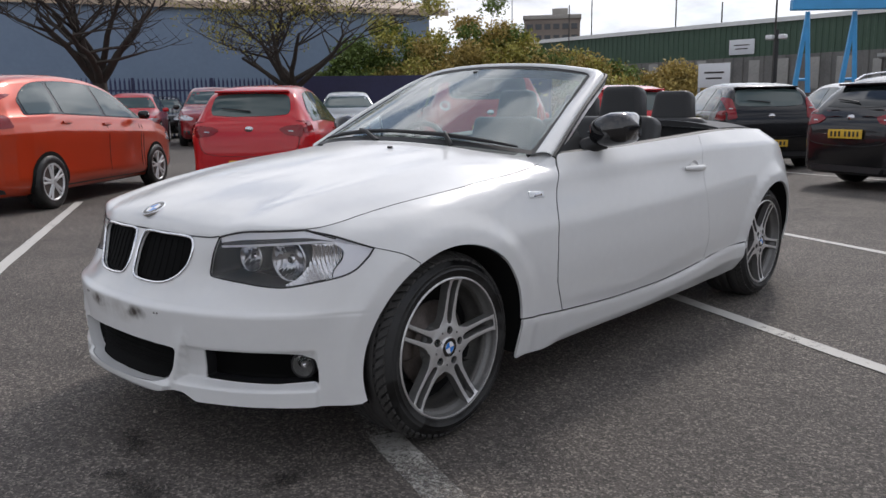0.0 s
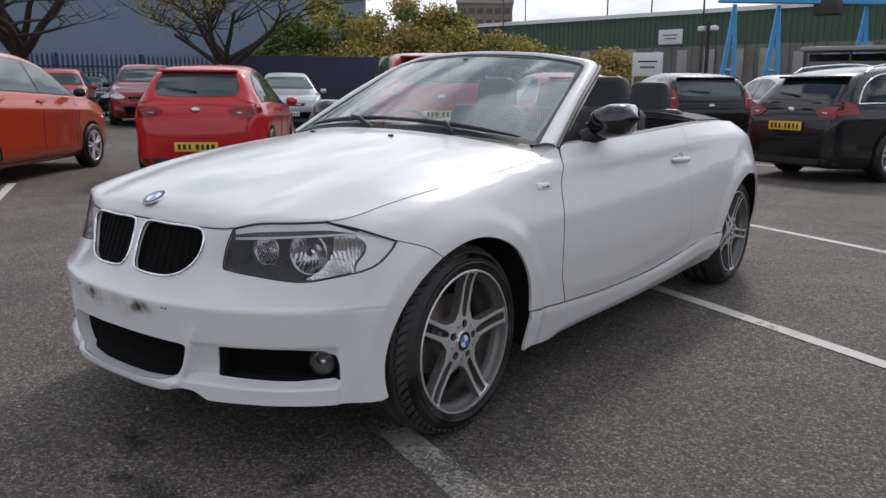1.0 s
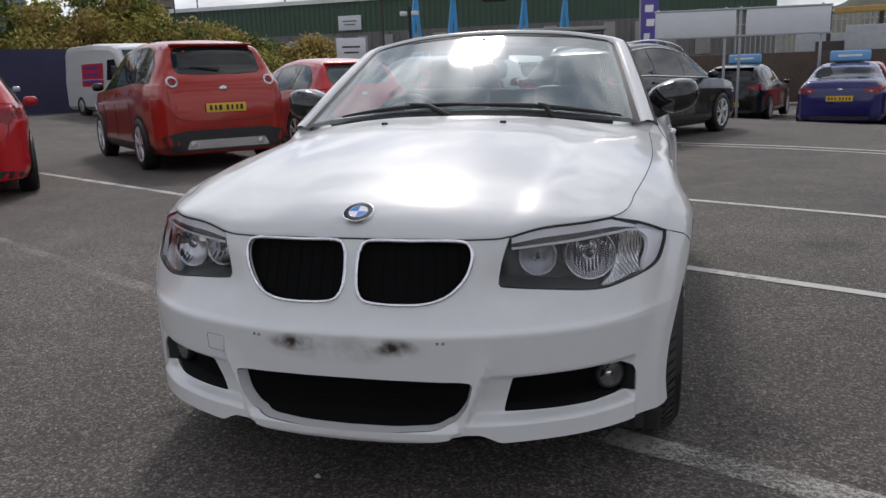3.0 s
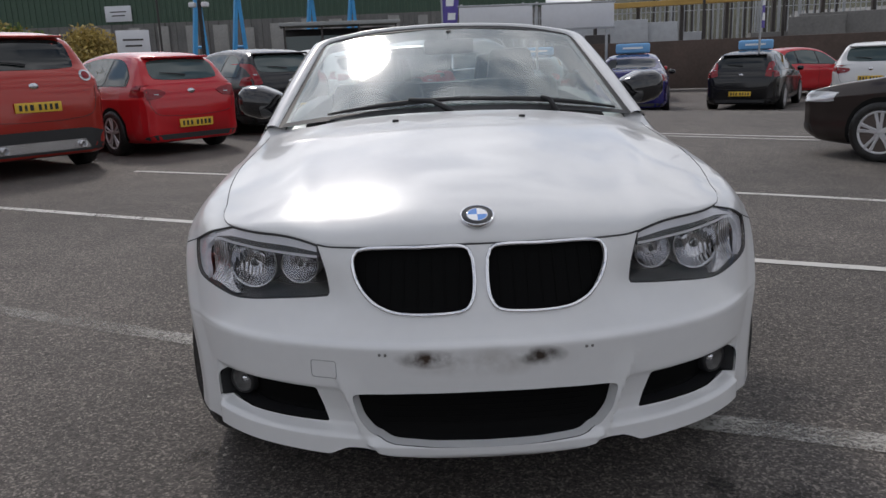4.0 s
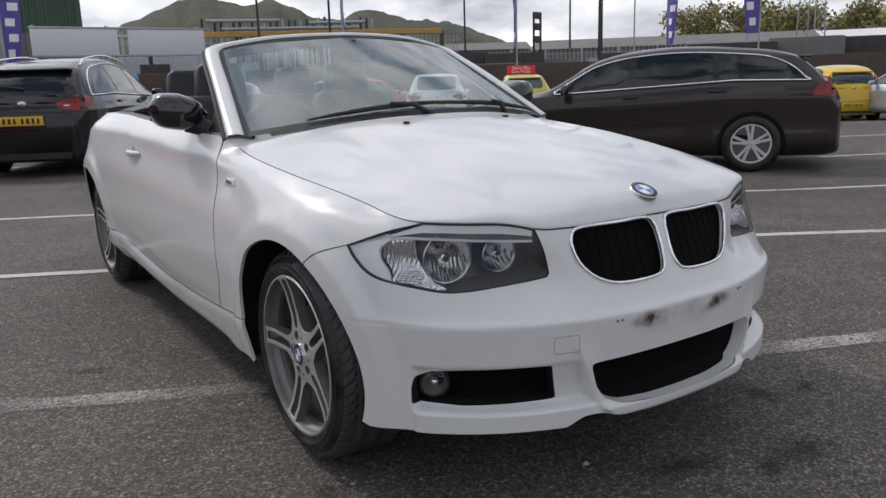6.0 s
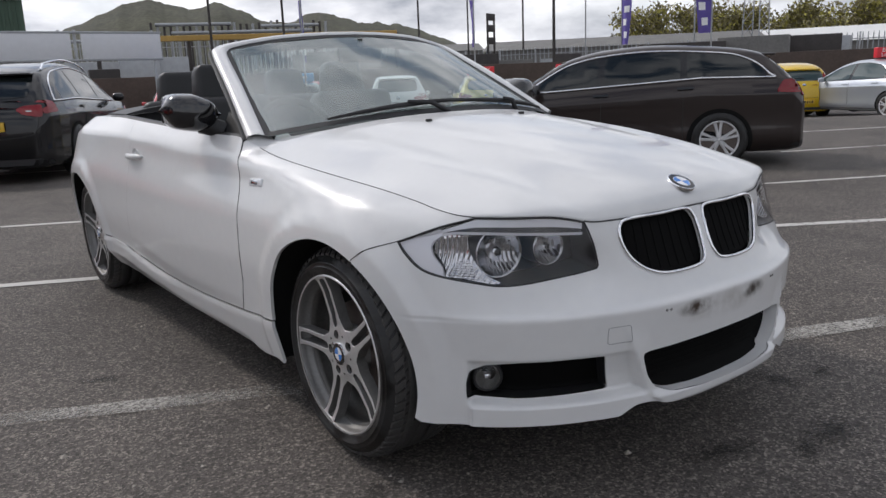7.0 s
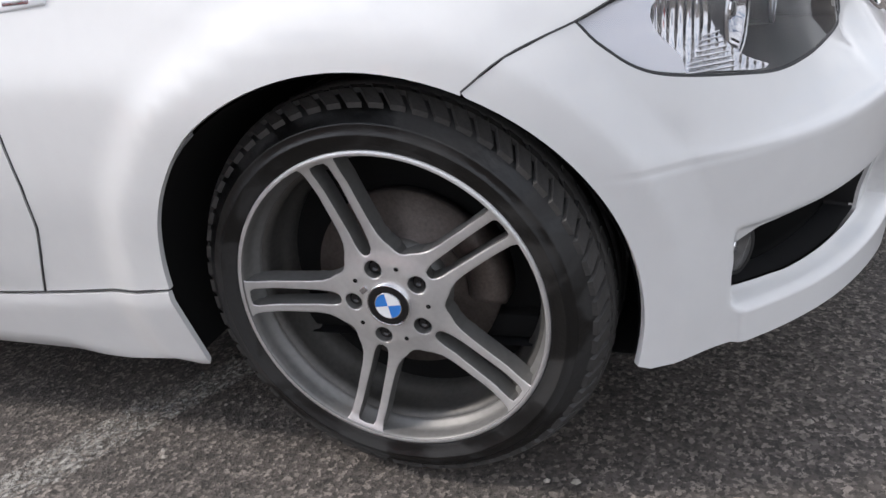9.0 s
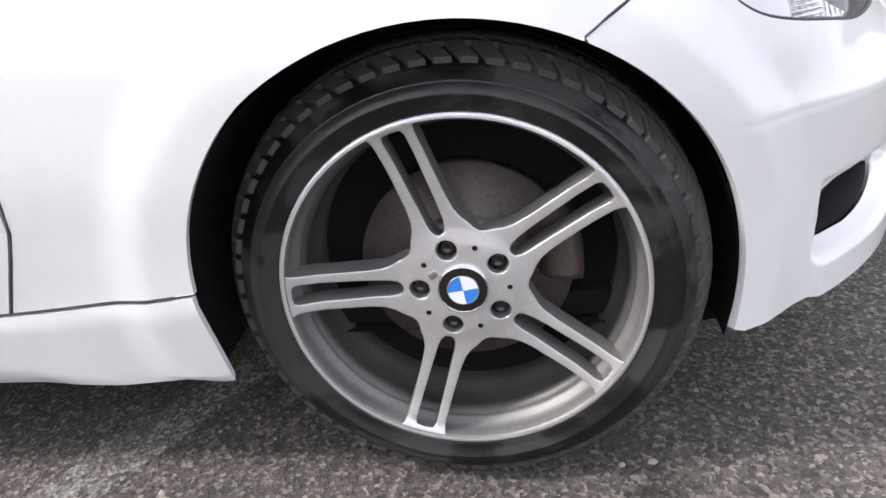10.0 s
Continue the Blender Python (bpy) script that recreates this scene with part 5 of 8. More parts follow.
# rear deck: tonneau cover of the folded roof, then boot lid
uu = np.linspace(at_y(2.30, 0.96)[0], U_END, 60)
e = wall(np.stack([uu, np.array([top_at(u) for u in uu])], -1))
n = 15
s = np.linspace(-1, 1, n)
deck = np.stack([np.stack([e[:, 0] * q, e[:, 1], e[:, 2] + 0.025 * (1 - q * q)], -1) for q in s], 0)
sheet("boot_lid", deck[:, 17:], WHITE, car, "white boot lid", flip=True)
sheet("tonneau_surround", deck[:, :18] - (0, 0, 0.001), WHITE, car, "white deck surround")
cov = np.stack([np.stack([e[:17, 0] * q * 0.90, e[:17, 1] + 0.02, e[:17, 2] + 0.010 + 0.045 * (1 - q**4)], -1) for q in s], 0)
ton = sheet("tonneau_cover", cov, TONNEAU, car, "dark grey folded roof cover")
_r0 = np.concatenate([cov[0], cov[:, -1], cov[-1, ::-1], cov[::-1, 0]], 0)
sheet("cover_edge", np.stack([_r0, _r0 - (0, 0, 0.05)], 0), BLACK, ton)
bulk = cov[:, 0]
sheet("bulkhead", np.stack([bulk, bulk * (1, 1, 0) + (0, 0.02, 0.4)], 0), BLACK, car)
for side in (1, -1):
    tl = [at_y(3.22, 0.66), (at_y(3.40, 0.66)[0] + 0.12, 0.66), (at_y(3.40, 0.66)[0] + 0.12, 0.76), at_y(3.24, 0.78)]
    curve_patch("tail_lamp", tl if side > 0 else mirrored(tl), [], lambda q, o: wall(q, o + 0.003), mat("red lamp lens", (0.35, 0.01, 0.012), 0.15, coat=1), car, "red tail lamp", thick=0.01)

# wheels: ten thin spokes in five pairs
def road_wheel(at, side, width, spin, steer=0.0):
    hubx = 0.0
    R, W = 0.3145, width
    w = new("wheel")
    w.parent = car
    w["label"] = "18 inch alloy wheel with five pairs of spokes"
    # local x points outward
    w.matrix_local = Matrix.Translation(at) @ pose(0, 0, 0, 0, 0, steer + (0 if side > 0 else 180)) @ pose(0, 0, 0, spin)
    lip = 0.020
    prof = [(lip + 0.004, 0.237), (lip + 0.010, 0.2425), (lip + 0.0095, 0.2445), (lip + 0.0135, 0.250), (lip + 0.0145, 0.260), (lip + 0.0160, 0.2615), (lip + 0.0145, 0.263), (lip + 0.0115, 0.274), (lip + 0.0125, 0.2755), (lip + 0.0095, 0.277), (lip + 0.001, 0.288), (lip - 0.010, 0.2975), (lip - 0.024, 0.3055), (lip - 0.045, 0.3115), (lip - W / 2, R),
            (lip - W + 0.02, 0.3135), (lip - W, 0.307), (lip - W - 0.016, 0.285), (lip - W - 0.012, 0.245), (lip - W, 0.236)]
    tyre = sheet("tyre", turned(prof, 96), RUBBER, w, "black low-profile tyre, damp on the sidewall", wrap=True)
    # tread blocks: grooves as thin dark ribs standing between raised blocks
    blocks_v, blocks_f = [], []
    nb = 62
    for i in range(nb):
        a0, a1 = 2 * math.pi * i / nb, 2 * math.pi * (i + 0.68) / nb
        for xa, xb, ra, rb in ((lip - 0.004, lip - 0.026, 0.2935, 0.3065), (lip - 0.026, lip - 0.056, 0.3065, 0.3130), (lip - W + 0.055, lip - W + 0.008, 0.3130, 0.309)):
            k = len(blocks_v)
            sk = 0.020
            for t, dx in ((a0, 0), (a1, 0)):
                for x, r0 in ((xa, ra), (xb, rb)):
                    for rr in (r0 - 0.006, r0 + 0.0062):
                        tt = t + (sk / 0.31 if x == xb else 0)
                        blocks_v.append((x, rr * math.cos(tt), rr * math.sin(tt)))
            blocks_f += [tuple(k + j for j in f) for f in ((1, 3, 7, 5), (0, 1, 5, 4), (2, 6, 7, 3), (0, 2, 3, 1), (4, 5, 7, 6))]
    raw("tread", blocks_v, blocks_f, TREAD, tyre, smooth=False)["kind"] = "stuff"
    for xx in (lip - 0.062, lip - W / 2, lip - W + 0.068):
        sheet("tread_rib", turned([(xx + 0.026, 0.3130), (xx + 0.024, 0.3172), (xx - 0.024, 0.3172), (xx - 0.026, 0.3130)], 72), TREAD, tyre, wrap=True)
    rim = sheet("rim", turned([(lip - 0.012, 0.2395), (lip + 0.002, 0.2395), (lip + 0.008, 0.2375), (lip + 0.0085, 0.2335), (lip + 0.003, 0.2315), (lip - 0.008, 0.2300), (lip - 0.022, 0.2290), (lip - 0.026, 0.2235), (lip - 0.033, 0.2225)], 80), ALLOY_DARK, w, "grey alloy rim with bright lip", wrap=True)
    sheet("barrel", turned([(lip - 0.033, 0.2226), (lip - 0.036, 0.2165), (lip - 0.050, 0.2145), (lip - 0.084, 0.2125), (lip - 0.088, 0.2060), (lip - 0.13, 0.204), (lip - W, 0.232)], 80), BARREL, rim, "darkened rim barrel", wrap=True)
    sheet("rim_lip", turned([(lip + 0.003, 0.2402), (lip + 0.0095, 0.2382), (lip + 0.0105, 0.2345), (lip + 0.0095, 0.2322)], 80), ALLOY, rim, wrap=True)
    def bowl(r):
        return float(np.interp(r, [0, 0.062, 0.085, 0.12, 0.19, 0.222, 0.235], [0.012, 0.012, 0.007, 0.006, 0.012, 0.020, 0.0265]))

    def face_at(q, o):
        r = np.hypot(q[:, 0], q[:, 1])
        return np.stack([np.array([bowl(t) for t in r]) + o, q[:, 0], q[:, 1]], -1)

    side_edge = [(0.2325, 0.0330), (0.226, 0.0290), (0.215, 0.0270), (0.170, 0.0265), (0.125, 0.0270), (0.106, 0.0290), (0.093, 0.0335), (0.083, 0.0395), (0.0735, 0.0440)]
    slot = [(0.079, 0.0), (0.081, 0.006), (0.087, 0.0095), (0.098, 0.0115), (0.140, 0.0128), (0.200, 0.0142), (0.219, 0.0146), (0.2255, 0.0120), (0.2270, 0.0)]
    outl, holes = [], []
    for i in range(5):
        a = 2 * math.pi * i / 5
        turn = lambda pts: [(r * math.cos(a) - t * math.sin(a), r * math.sin(a) + t * math.cos(a)) for r, t in pts]
        outl += turn([(r, -t) for r, t in reversed(side_edge)] + [(0.2345, 0.0)] + side_edge)
        v0 = a + math.pi / 5
        outl.append((0.0835 * math.cos(v0), 0.0835 * math.sin(v0)))
        holes.append(turn(slot + [(r, -t) for r, t in reversed(slot[1:-1])]))
        holes.append([(0.0575 * math.cos(a) + 0.0138 * math.cos(t), 0.0575 * math.sin(a) + 0.0138 * math.sin(t)) for t in np.linspace(0, 2 * np.pi, 18, endpoint=False)])
    hub = curve_patch("spoked_face", outl, holes, face_at, ALLOY, w, "machined face of five split spokes", step=0.010, thick=0.032, rim_step=0.008, e=0.0025)
    hub.data.materials.append(ALLOY_DARK)
    hub.data.polygons.foreach_set("material_index", [1 if len(f.vertices) == 4 else 0 for f in hub.data.polygons])
    sheet("hub_back", turned([(-0.024, 0.001), (-0.024, 0.078), (-0.05, 0.080)], 40), ALLOY_DARK, w, wrap=True)
    for i in range(5):
        a = 2 * math.pi * i / 5
        b = sheet("wheel_bolt", turned([(0.002, 0.0005), (0.002, 0.0045), (0.004, 0.0055), (0.004, 0.0095), (-0.004, 0.0115), (-0.014, 0.0125)], 16), BLACK_GLOSS, hub, "dark recessed wheel bolt", wrap=True)
        b.matrix_local = Matrix.Translation((0, 0.0575 * math.cos(a), 0.0575 * math.sin(a)))
        a += math.pi / 5
        d = sheet("small_hole", turned([(0.0126, 0.0005), (0.0126, 0.0036)], 10), MESH_BLACK, hub, wrap=True)
        d.matrix_local = Matrix.Translation((0, 0.060 * math.cos(a), 0.060 * math.sin(a)))
    pq = boxed("plaque", (0.003, 0.013, 0.009), (0.0128, 0.043 * math.cos(radians(150) - radians(spin)), 0.043 * math.sin(radians(150) - radians(spin))), SATIN, hub, "tiny striped plaque", bevel=0.001)
    em = emblem(w, Matrix.Translation((bowl(0) + 0.002, 0, 0)) @ pose(0, 0, 0, -spin + 8), 0.034)
    disc = sheet("brake_disc", turned([(-0.070, 0.070), (-0.045, 0.072), (-0.045, 0.080), (-0.060, 0.084), (-0.060, 0.146), (-0.082, 0.146), (-0.082, 0.07)], 60), IRON, w, "brown-grey brake disc", wrap=True)
    aa = np.linspace(-0.42, 0.42, 14)
    ring = [np.stack([np.full(14, x), r * np.cos(aa), r * np.sin(aa)], -1) for x, r in ((-0.095, 0.100), (-0.052, 0.100), (-0.040, 0.112), (-0.038, 0.140), (-0.046, 0.158), (-0.095, 0.160))]
    g = np.stack(ring, 1)
    g = np.concatenate([g[:1].mean(1, keepdims=True).repeat(6, 1), g, g[-1:].mean(1, keepdims=True).repeat(6, 1)], 0)
    cal = sheet("brake_caliper", g, IRON, w, "grey iron brake caliper", wrap=True)
    cal.matrix_local = pose(0, 0, 0, -spin + (165 if side > 0 else 15))
    sheet("back_plate", turned([(-0.095, 0.001), (-0.095, 0.21)], 40), WELL, w, wrap=True)
    return w


for x, y, s, wd, spin in ((0.790, 0.0, 1, 0.215, 10.0), (-0.790, 0.0, -1, 0.215, 35.0), (0.795, 2.66, 1, 0.235, 60.0), (-0.795, 2.66, -1, 0.235, 20.0)):
    road_wheel((x, y - 0.004, 0.3175), s, wd, spin)
# floor pan that closes the underside
boxed("floor_pan", (1.44, 3.3, 0.04), (0, 1.45, 0.24), WELL, car, "dark underside")
boxed("engine_block", (1.0, 0.9, 0.35), (0, 0.05, 0.45), WELL, car, "dark engine bay fill")


# ---- parked cars ----
from mathutils.bvhtree import BVHTree

DARK_GLASS = mat("dark tinted window", (0.010, 0.013, 0.013), 0.03, spec=0.55)
TEAL_GLASS = mat("green tinted window", (0.055, 0.080, 0.078), 0.03, spec=0.6)
RED_LENS = mat("red tail lamp lens", (0.22, 0.004, 0.008), 0.15, coat=0.2)
CLEAR_LENS = mat("pale lamp lens", (0.55, 0.56, 0.58), 0.12, 0.4, coat=1.0)
PLATE = mat("yellow number plate", (0.72, 0.45, 0.045), 0.45, var=0.06, scale=30)
PLATE_W = mat("white number plate", (0.7, 0.7, 0.68), 0.45)
INK = mat("black ink", (0.02, 0.02, 0.02), 0.6)
TRIM = mat("dark grey trim", (0.017, 0.017, 0.018), 0.5, var=0.15, scale=25)
SIGN_BLUE, SIGN_RED = mat("blue roof sign", (0.17, 0.40, 0.68), 0.4, var=0.05), mat("red roof sign", (0.72, 0.03, 0.045), 0.4, var=0.05)
WHITE_INK = mat("white lettering", (0.85, 0.85, 0.85), 0.5)

PROFILES = {  # height of the centre line from nose (0) to tail (1), as shares of the car's height
    "hatch": [(0, .44), (.012, .50), (.06, .555), (.24, .635), (.30, .675), (.46, .925), (.54, .975), (.66, 1), (.83, .975), (.905, .925), (.955, .76), (.985, .645), (.996, .56), (1, .50)],
    "estate": [(0, .42), (.012, .49), (.06, .545), (.22, .63), (.27, .665), (.42, .92), (.50, .975), (.62, 1), (.80, .965), (.885, .915), (.945, .77), (.980, .64), (.996, .55), (1, .50)],
    "suv": [(0, .44), (.012, .51), (.06, .575), (.22, .645), (.27, .685), (.40, .92), (.48, .975), (.62, 1), (.82, .985), (.905, .94), (.955, .76), (.985, .66), (.996, .58), (1, .50)],
    "mpv": [(0, .42), (.015, .50), (.08, .565), (.18, .625), (.23, .665), (.40, .93), (.50, .985), (.62, 1), (.82, .975), (.91, .93), (.955, .78), (.985, .63), (.996, .55), (1, .50)],
    "saloon": [(0, .42), (.012, .49), (.06, .555), (.22, .645), (.275, .69), (.43, .93), (.52, .99), (.60, 1), (.70, .96), (.80, .82), (.85, .765), (.94, .755), (.985, .71), (.996, .62), (1, .52)],
    "mini": [(0, .42), (.015, .50), (.08, .58), (.20, .645), (.25, .685), (.40, .93), (.50, .99), (.62, 1), (.80, .965), (.90, .88), (.955, .72), (.985, .60), (.996, .52), (1, .46)],
}


def far_wheel(rim_mat):
    """A plain road wheel, outer face at x = 0, radius 1 (scaled when set)."""
    w = new("wheel")
    t = sheet("tyre", turned([(0.0, 0.68), (0.03, 0.75), (0.03, 0.88), (-0.02, 0.96), (-0.10, 1.0), (-0.55, 1.0), (-0.62, 0.9), (-0.62, 0.6)], 40), RUBBER, w, wrap=True)
    r = sheet("rim", turned([(0.0, 0.70), (0.015, 0.68), (0.0, 0.645), (-0.10, 0.61), (-0.35, 0.60)], 40), rim_mat, w, wrap=True)
    bm = bmesh.new()
    for i in range(10):
        a = 2 * math.pi * (i // 2) / 5 + (0.17 if i % 2 else -0.17)
        vs = []
        for rr, hw, xx in ((0.08, 0.070, -0.01), (0.35, 0.050, -0.02), (0.665, 0.062, 0.0)):
            c, s = math.cos(a), math.sin(a)
            vs.append([bm.verts.new((xx + dx, rr * c - q * s, rr * s + q * c)) for q, dx in ((-hw, -0.02), (-hw * 0.6, 0.02), (hw * 0.6, 0.02), (hw, -0.02))])
        for p, q in zip(vs, vs[1:]):
            for k in range(3):
                bm.faces.new((p[k], p[k + 1], q[k + 1], q[k]))
    part("spokes", bm, rim_mat, r, "alloy spokes", smooth=30)
    sheet("hub_cap", turned([(0.0, 0.001), (-0.005, 0.11), (-0.03, 0.13)], 20), rim_mat, r, wrap=True)
    sheet("drum", turned([(-0.045, 0.001), (-0.042, 0.45), (-0.045, 0.67)], 24), IRON, w, wrap=True)
    return w


FAR_WHEEL = far_wheel(mat("silver alloy", (0.62, 0.62, 0.63), 0.35, 0.35, var=0.1, scale=2))


def parked_car(kind, paint, at, heading, L, W, H, base, label, glass=None, chrome=False, rails=False, sign=None, arch_trim=False, lamps="hatch", group="parked cars", wheel_r=0.318, belt=(0.60, 0.66), plate=True):
    glass = glass or DARK_GLASS
    c = thing("car", pose(at[0], at[1], ground_z(*at), 0, 0, heading + 90), label, "car", group)
    prof = np.array(PROFILES[kind])
    n = 90
    y = np.unique(np.r_[np.linspace(0, 1, n), np.linspace(0, 0.05, 12), np.linspace(0.86, 1, 36)])
    zt = pchip(prof[:, 0], prof[:, 1], y) * H
    hw = W / 2 * np.interp(y, [0, .01, .03, .08, .18, .30, .78, .87, .93, .97, .99, 1], [.66, .77, .85, .93, .985, 1, 1, .985, .95, .895, .83, .70])
    zb = np.interp(y, [0, .25, .75, 1], [belt[0] * 0.97, belt[0], belt[1], belt[1] * 0.98]) * H
    zlow = np.interp(y, [0, .05, .12, .88, .96, 1], [.26, .17, .15, .155, .165, .185]) * H / 1.5 * 1.1
    zb = np.minimum(zb, zt - 0.02)
    k = np.clip((zt - zb) / (0.36 * H), 0, 1)
    hr = hw * (0.90 - (0.27 if kind in ("hatch", "mini") else 0.24) * k)
    rows = []
    for i in range(len(y)):
        a, b, t, w = zlow[i], zb[i], zt[i], hw[i]
        pts = [(0, a), (w * .80, a), (w * .93, a + .03), (w * .982, a + (b - a) * .16), (w * .990, a + (b - a) * .26), (w * .981, a + (b - a) * .34), (w * .987, a + (b - a) * .60), (w, a + (b - a) * .78), (w * .998, a + (b - a) * .81), (w * .972, a + (b - a) * .86), (w * .955, b - .012), (w * .94, b)]
        e = t - 0.035 - 0.055 * k[i]
        for q in (0.33, 0.66, 0.93):
            pts.append((w * .94 + (hr[i] - w * .94) * q ** 1.15, b + (max(e, b) - b) * q))
        pts += [(hr[i] * .975, e + (t - e) * 0.30), (hr[i] * .90, e + (t - e) * 0.60), (hr[i] * .76, e + (t - e) * 0.83), (hr[i] * .45, t - 0.006), (0, t)]
        pts = np.array(pts)
        full = np.concatenate([pts, pts[1:-1][::-1] * (-1, 1)], 0)
        rows.append(np.stack([full[:, 0], np.full(len(full), (y[i] - 0.5) * L), full[:, 1]], -1))
    rows = np.array(rows)
    v, f = grid_mesh(rows, True)
    m = rows.shape[1]
    f = [tuple(q) for q in f] + [tuple(range(m))[::-1], tuple(range(len(v) - m, len(v)))]
    body = raw("body", v, f, paint, c)
    tree = BVHTree.FromPolygons([tuple(map(float, p)) for p in v], [tuple(int(j) for j in q) for q in f])

    def cast(axis, sgn):
        def fmap(q, o):
            out = []
            for a, b in q:
                if axis == "y":
                    s, d = Vector((a, sgn * 4, b)), Vector((0, -sgn, 0))
                else:
                    s, d = Vector((sgn * 3, a, b)), Vector((-sgn, 0, 0))
                h, nr, _, _ = tree.ray_cast(s, d)
                if h is None:
                    h, nr, _, _ = tree.find_nearest(s + d * (4 - L / 2 if axis == "y" else 3 - W / 2))
                if nr.dot(d) > 0:
                    nr = -nr
                out.append(tuple(h + nr * (o + 0.004)))
            return np.array(out)
        return fmap

    def on(axis, sgn, name, loop, material, lab="", off=0.0, parent=None, thick=0.006, step=0.09, rim=0.05):
        flip = (axis == "y" and sgn > 0) or (axis == "x" and sgn < 0)
        return curve_patch(name, loop, [], cast(axis, sgn), material, parent or c, lab, step=step, thick=thick, off=off, rim_step=rim, flip=flip)

    Y = lambda t: (t - 0.5) * L
    zbf = lambda t: float(np.interp(t, y, zb))
    ztf = lambda t: float(np.interp(t, y, zt))
    hwf = lambda t: float(np.interp(t, y, hw))
    hrf = lambda t: float(np.interp(t, y, hr))
    tail = 0.93 if kind != "saloon" else 0.80
    # side windows
    lo, hi = {"hatch": (.335, .90), "estate": (.30, .925), "suv": (.30, .90), "mpv": (.27, .875), "saloon": (.31, .80), "mini": (.29, .86)}[kind]
    cuts = {"hatch": (.55, .76), "estate": (.50, .705), "suv": (.49, .70), "mpv": (.30, .50, .72), "saloon": (.53,), "mini": (.62,)}[kind]
    edges = [lo, *cuts, hi]
    drop = lambda t: 0.16 * max(0, (t - hi + 0.13) / 0.13) ** 2.2
    for s in (1, -1):
        ts = np.linspace(lo, hi + 0.004, 24)
        fr = [(Y(t), zbf(t) + 0.012, ztf(t) - 0.092 - drop(t)) for t in ts]
        fr = [q for q in fr if q[2] > q[1] + 0.01]
        on("x", s, "window_frame", rounded([(a, b) for a, b, _ in fr] + [(a, b) for a, _, b in fr[::-1]], 0.03, 3), BLACK_GLOSS, "black window frame", thick=0.003)
        for p, q in zip(edges, edges[1:]):
            ts = np.linspace(p + 0.008, q - 0.008, 9)
            up = [(Y(t), ztf(t) - 0.105 - drop(t)) for t in ts]
            dn = [(Y(t), zbf(t) + 0.025) for t in ts]
            keep = [i for i in range(9) if up[i][1] - dn[i][1] > 0.02]
            if len(keep) < 3:
                continue
            lp = rounded([dn[i] for i in keep] + [up[i] for i in reversed(keep)], 0.05, 4)
            on("x", s, "side_window", lp, glass, "tinted side window", off=0.004)
        if chrome:
            ts = np.linspace(lo + 0.004, hi, 40)
            ring = [(Y(t), zbf(t) + 0.012) for t in ts] + [(Y(t), max(ztf(t) - 0.088 - drop(t), zbf(t) + 0.012)) for t in ts[::-1]]
            p = cast("x", s)(finer(rounded(ring, 0.08, 5), 0.05), 0.004)
            bm = bmesh.new()
            tube(bm, [tuple(r) for r in p] + [tuple(p[0])], 0.011, 6, caps=False)
            part("window_trim", bm, CHROME, c, "chrome window surround", smooth=80)
        for t in ((.50, .71) if kind not in ("mini", "hatch") else (.53,)):
            h = on("x", s, "door_handle", [(Y(t) - .09, zbf(t) - .10), (Y(t) + .09, zbf(t) - .095), (Y(t) + .09, zbf(t) - .07), (Y(t) - .09, zbf(t) - .075)], paint if not chrome else BLACK_GLOSS, off=0.018, thick=0.02)
        # wheels over flat dark patches that stand in for the shaded arch hollows
        for t in (-base / 2, base / 2):
            yw = t + 0.0
            a = np.radians(np.linspace(-28, 208, 26))
            on("x", s, "wheel_arch", [(yw + (wheel_r + .045) * math.cos(q), wheel_r + (wheel_r + .04) * math.sin(q)) for q in a], TRIM if arch_trim else WELL, off=0.004, thick=0.004, step=0.05)
            wx = float(np.interp(yw / L + 0.5, y, hw)) + 0.010
            w = new("wheel")
            w.parent = c
            w["label"] = "silver alloy road wheel"
            w.matrix_local = Matrix.Translation((s * wx, yw, wheel_r)) @ pose(0, 0, 0, 0, 0, 0 if s > 0 else 180) @ pose(0, 0, 0, (at[0] * 37) % 50) @ Matrix.Scale(wheel_r, 4)
            for o in FAR_WHEEL.children_recursive:
                q = o.copy()
                scene.collection.objects.link(q)
                q.parent = w if o.parent is FAR_WHEEL else [z for z in w.children if z.data is o.parent.data][0]
        # mirrors and shut lines
        bm = bmesh.new()
        mt = lo + 0.035
        box(bm, (0.17, 0.10, 0.12), (s * (hwf(mt) + 0.07), Y(mt), zbf(mt) + 0.06), 0.05, seg=3)
        part("door_mirror", bm, paint if paint in (WHITE, P_SILVER, P_RED, P_BLUE) else BLACK_GLOSS, c, smooth=60)
        for t in (lo + 0.012, *cuts[: 2 if kind != "hatch" else 1]):
            zz = np.linspace(H * 0.17, zbf(t), 8)
            p = cast("x", s)(np.stack([np.full(8, Y(t)), zz], -1), -0.002)
            bm = bmesh.new()
            tube(bm, [tuple(r) for r in p], 0.004, 4)
            part("door_seam", bm, INK, c)
        on("x", s, "sill_trim", [(Y(.24), H * .125), (Y(.76), H * .13), (Y(.76), H * .165), (Y(.24), H * .16)], TRIM, thick=0.003)
    # screens
    wlo, whi = {"hatch": (.305, .45), "estate": (.275, .41), "suv": (.275, .39), "mpv": (.24, .39), "saloon": (.28, .42), "mini": (.255, .39)}[kind]
    lp = rounded([(-hwf(wlo) * .80, ztf(wlo) + .015), (hwf(wlo) * .80, ztf(wlo) + .015), (hrf(whi) * .86, ztf(whi) - .03), (-hrf(whi) * .86, ztf(whi) - .03)], 0.06, 5)
    on("y", -1, "windscreen", lp, TEAL_GLASS, "tinted windscreen")
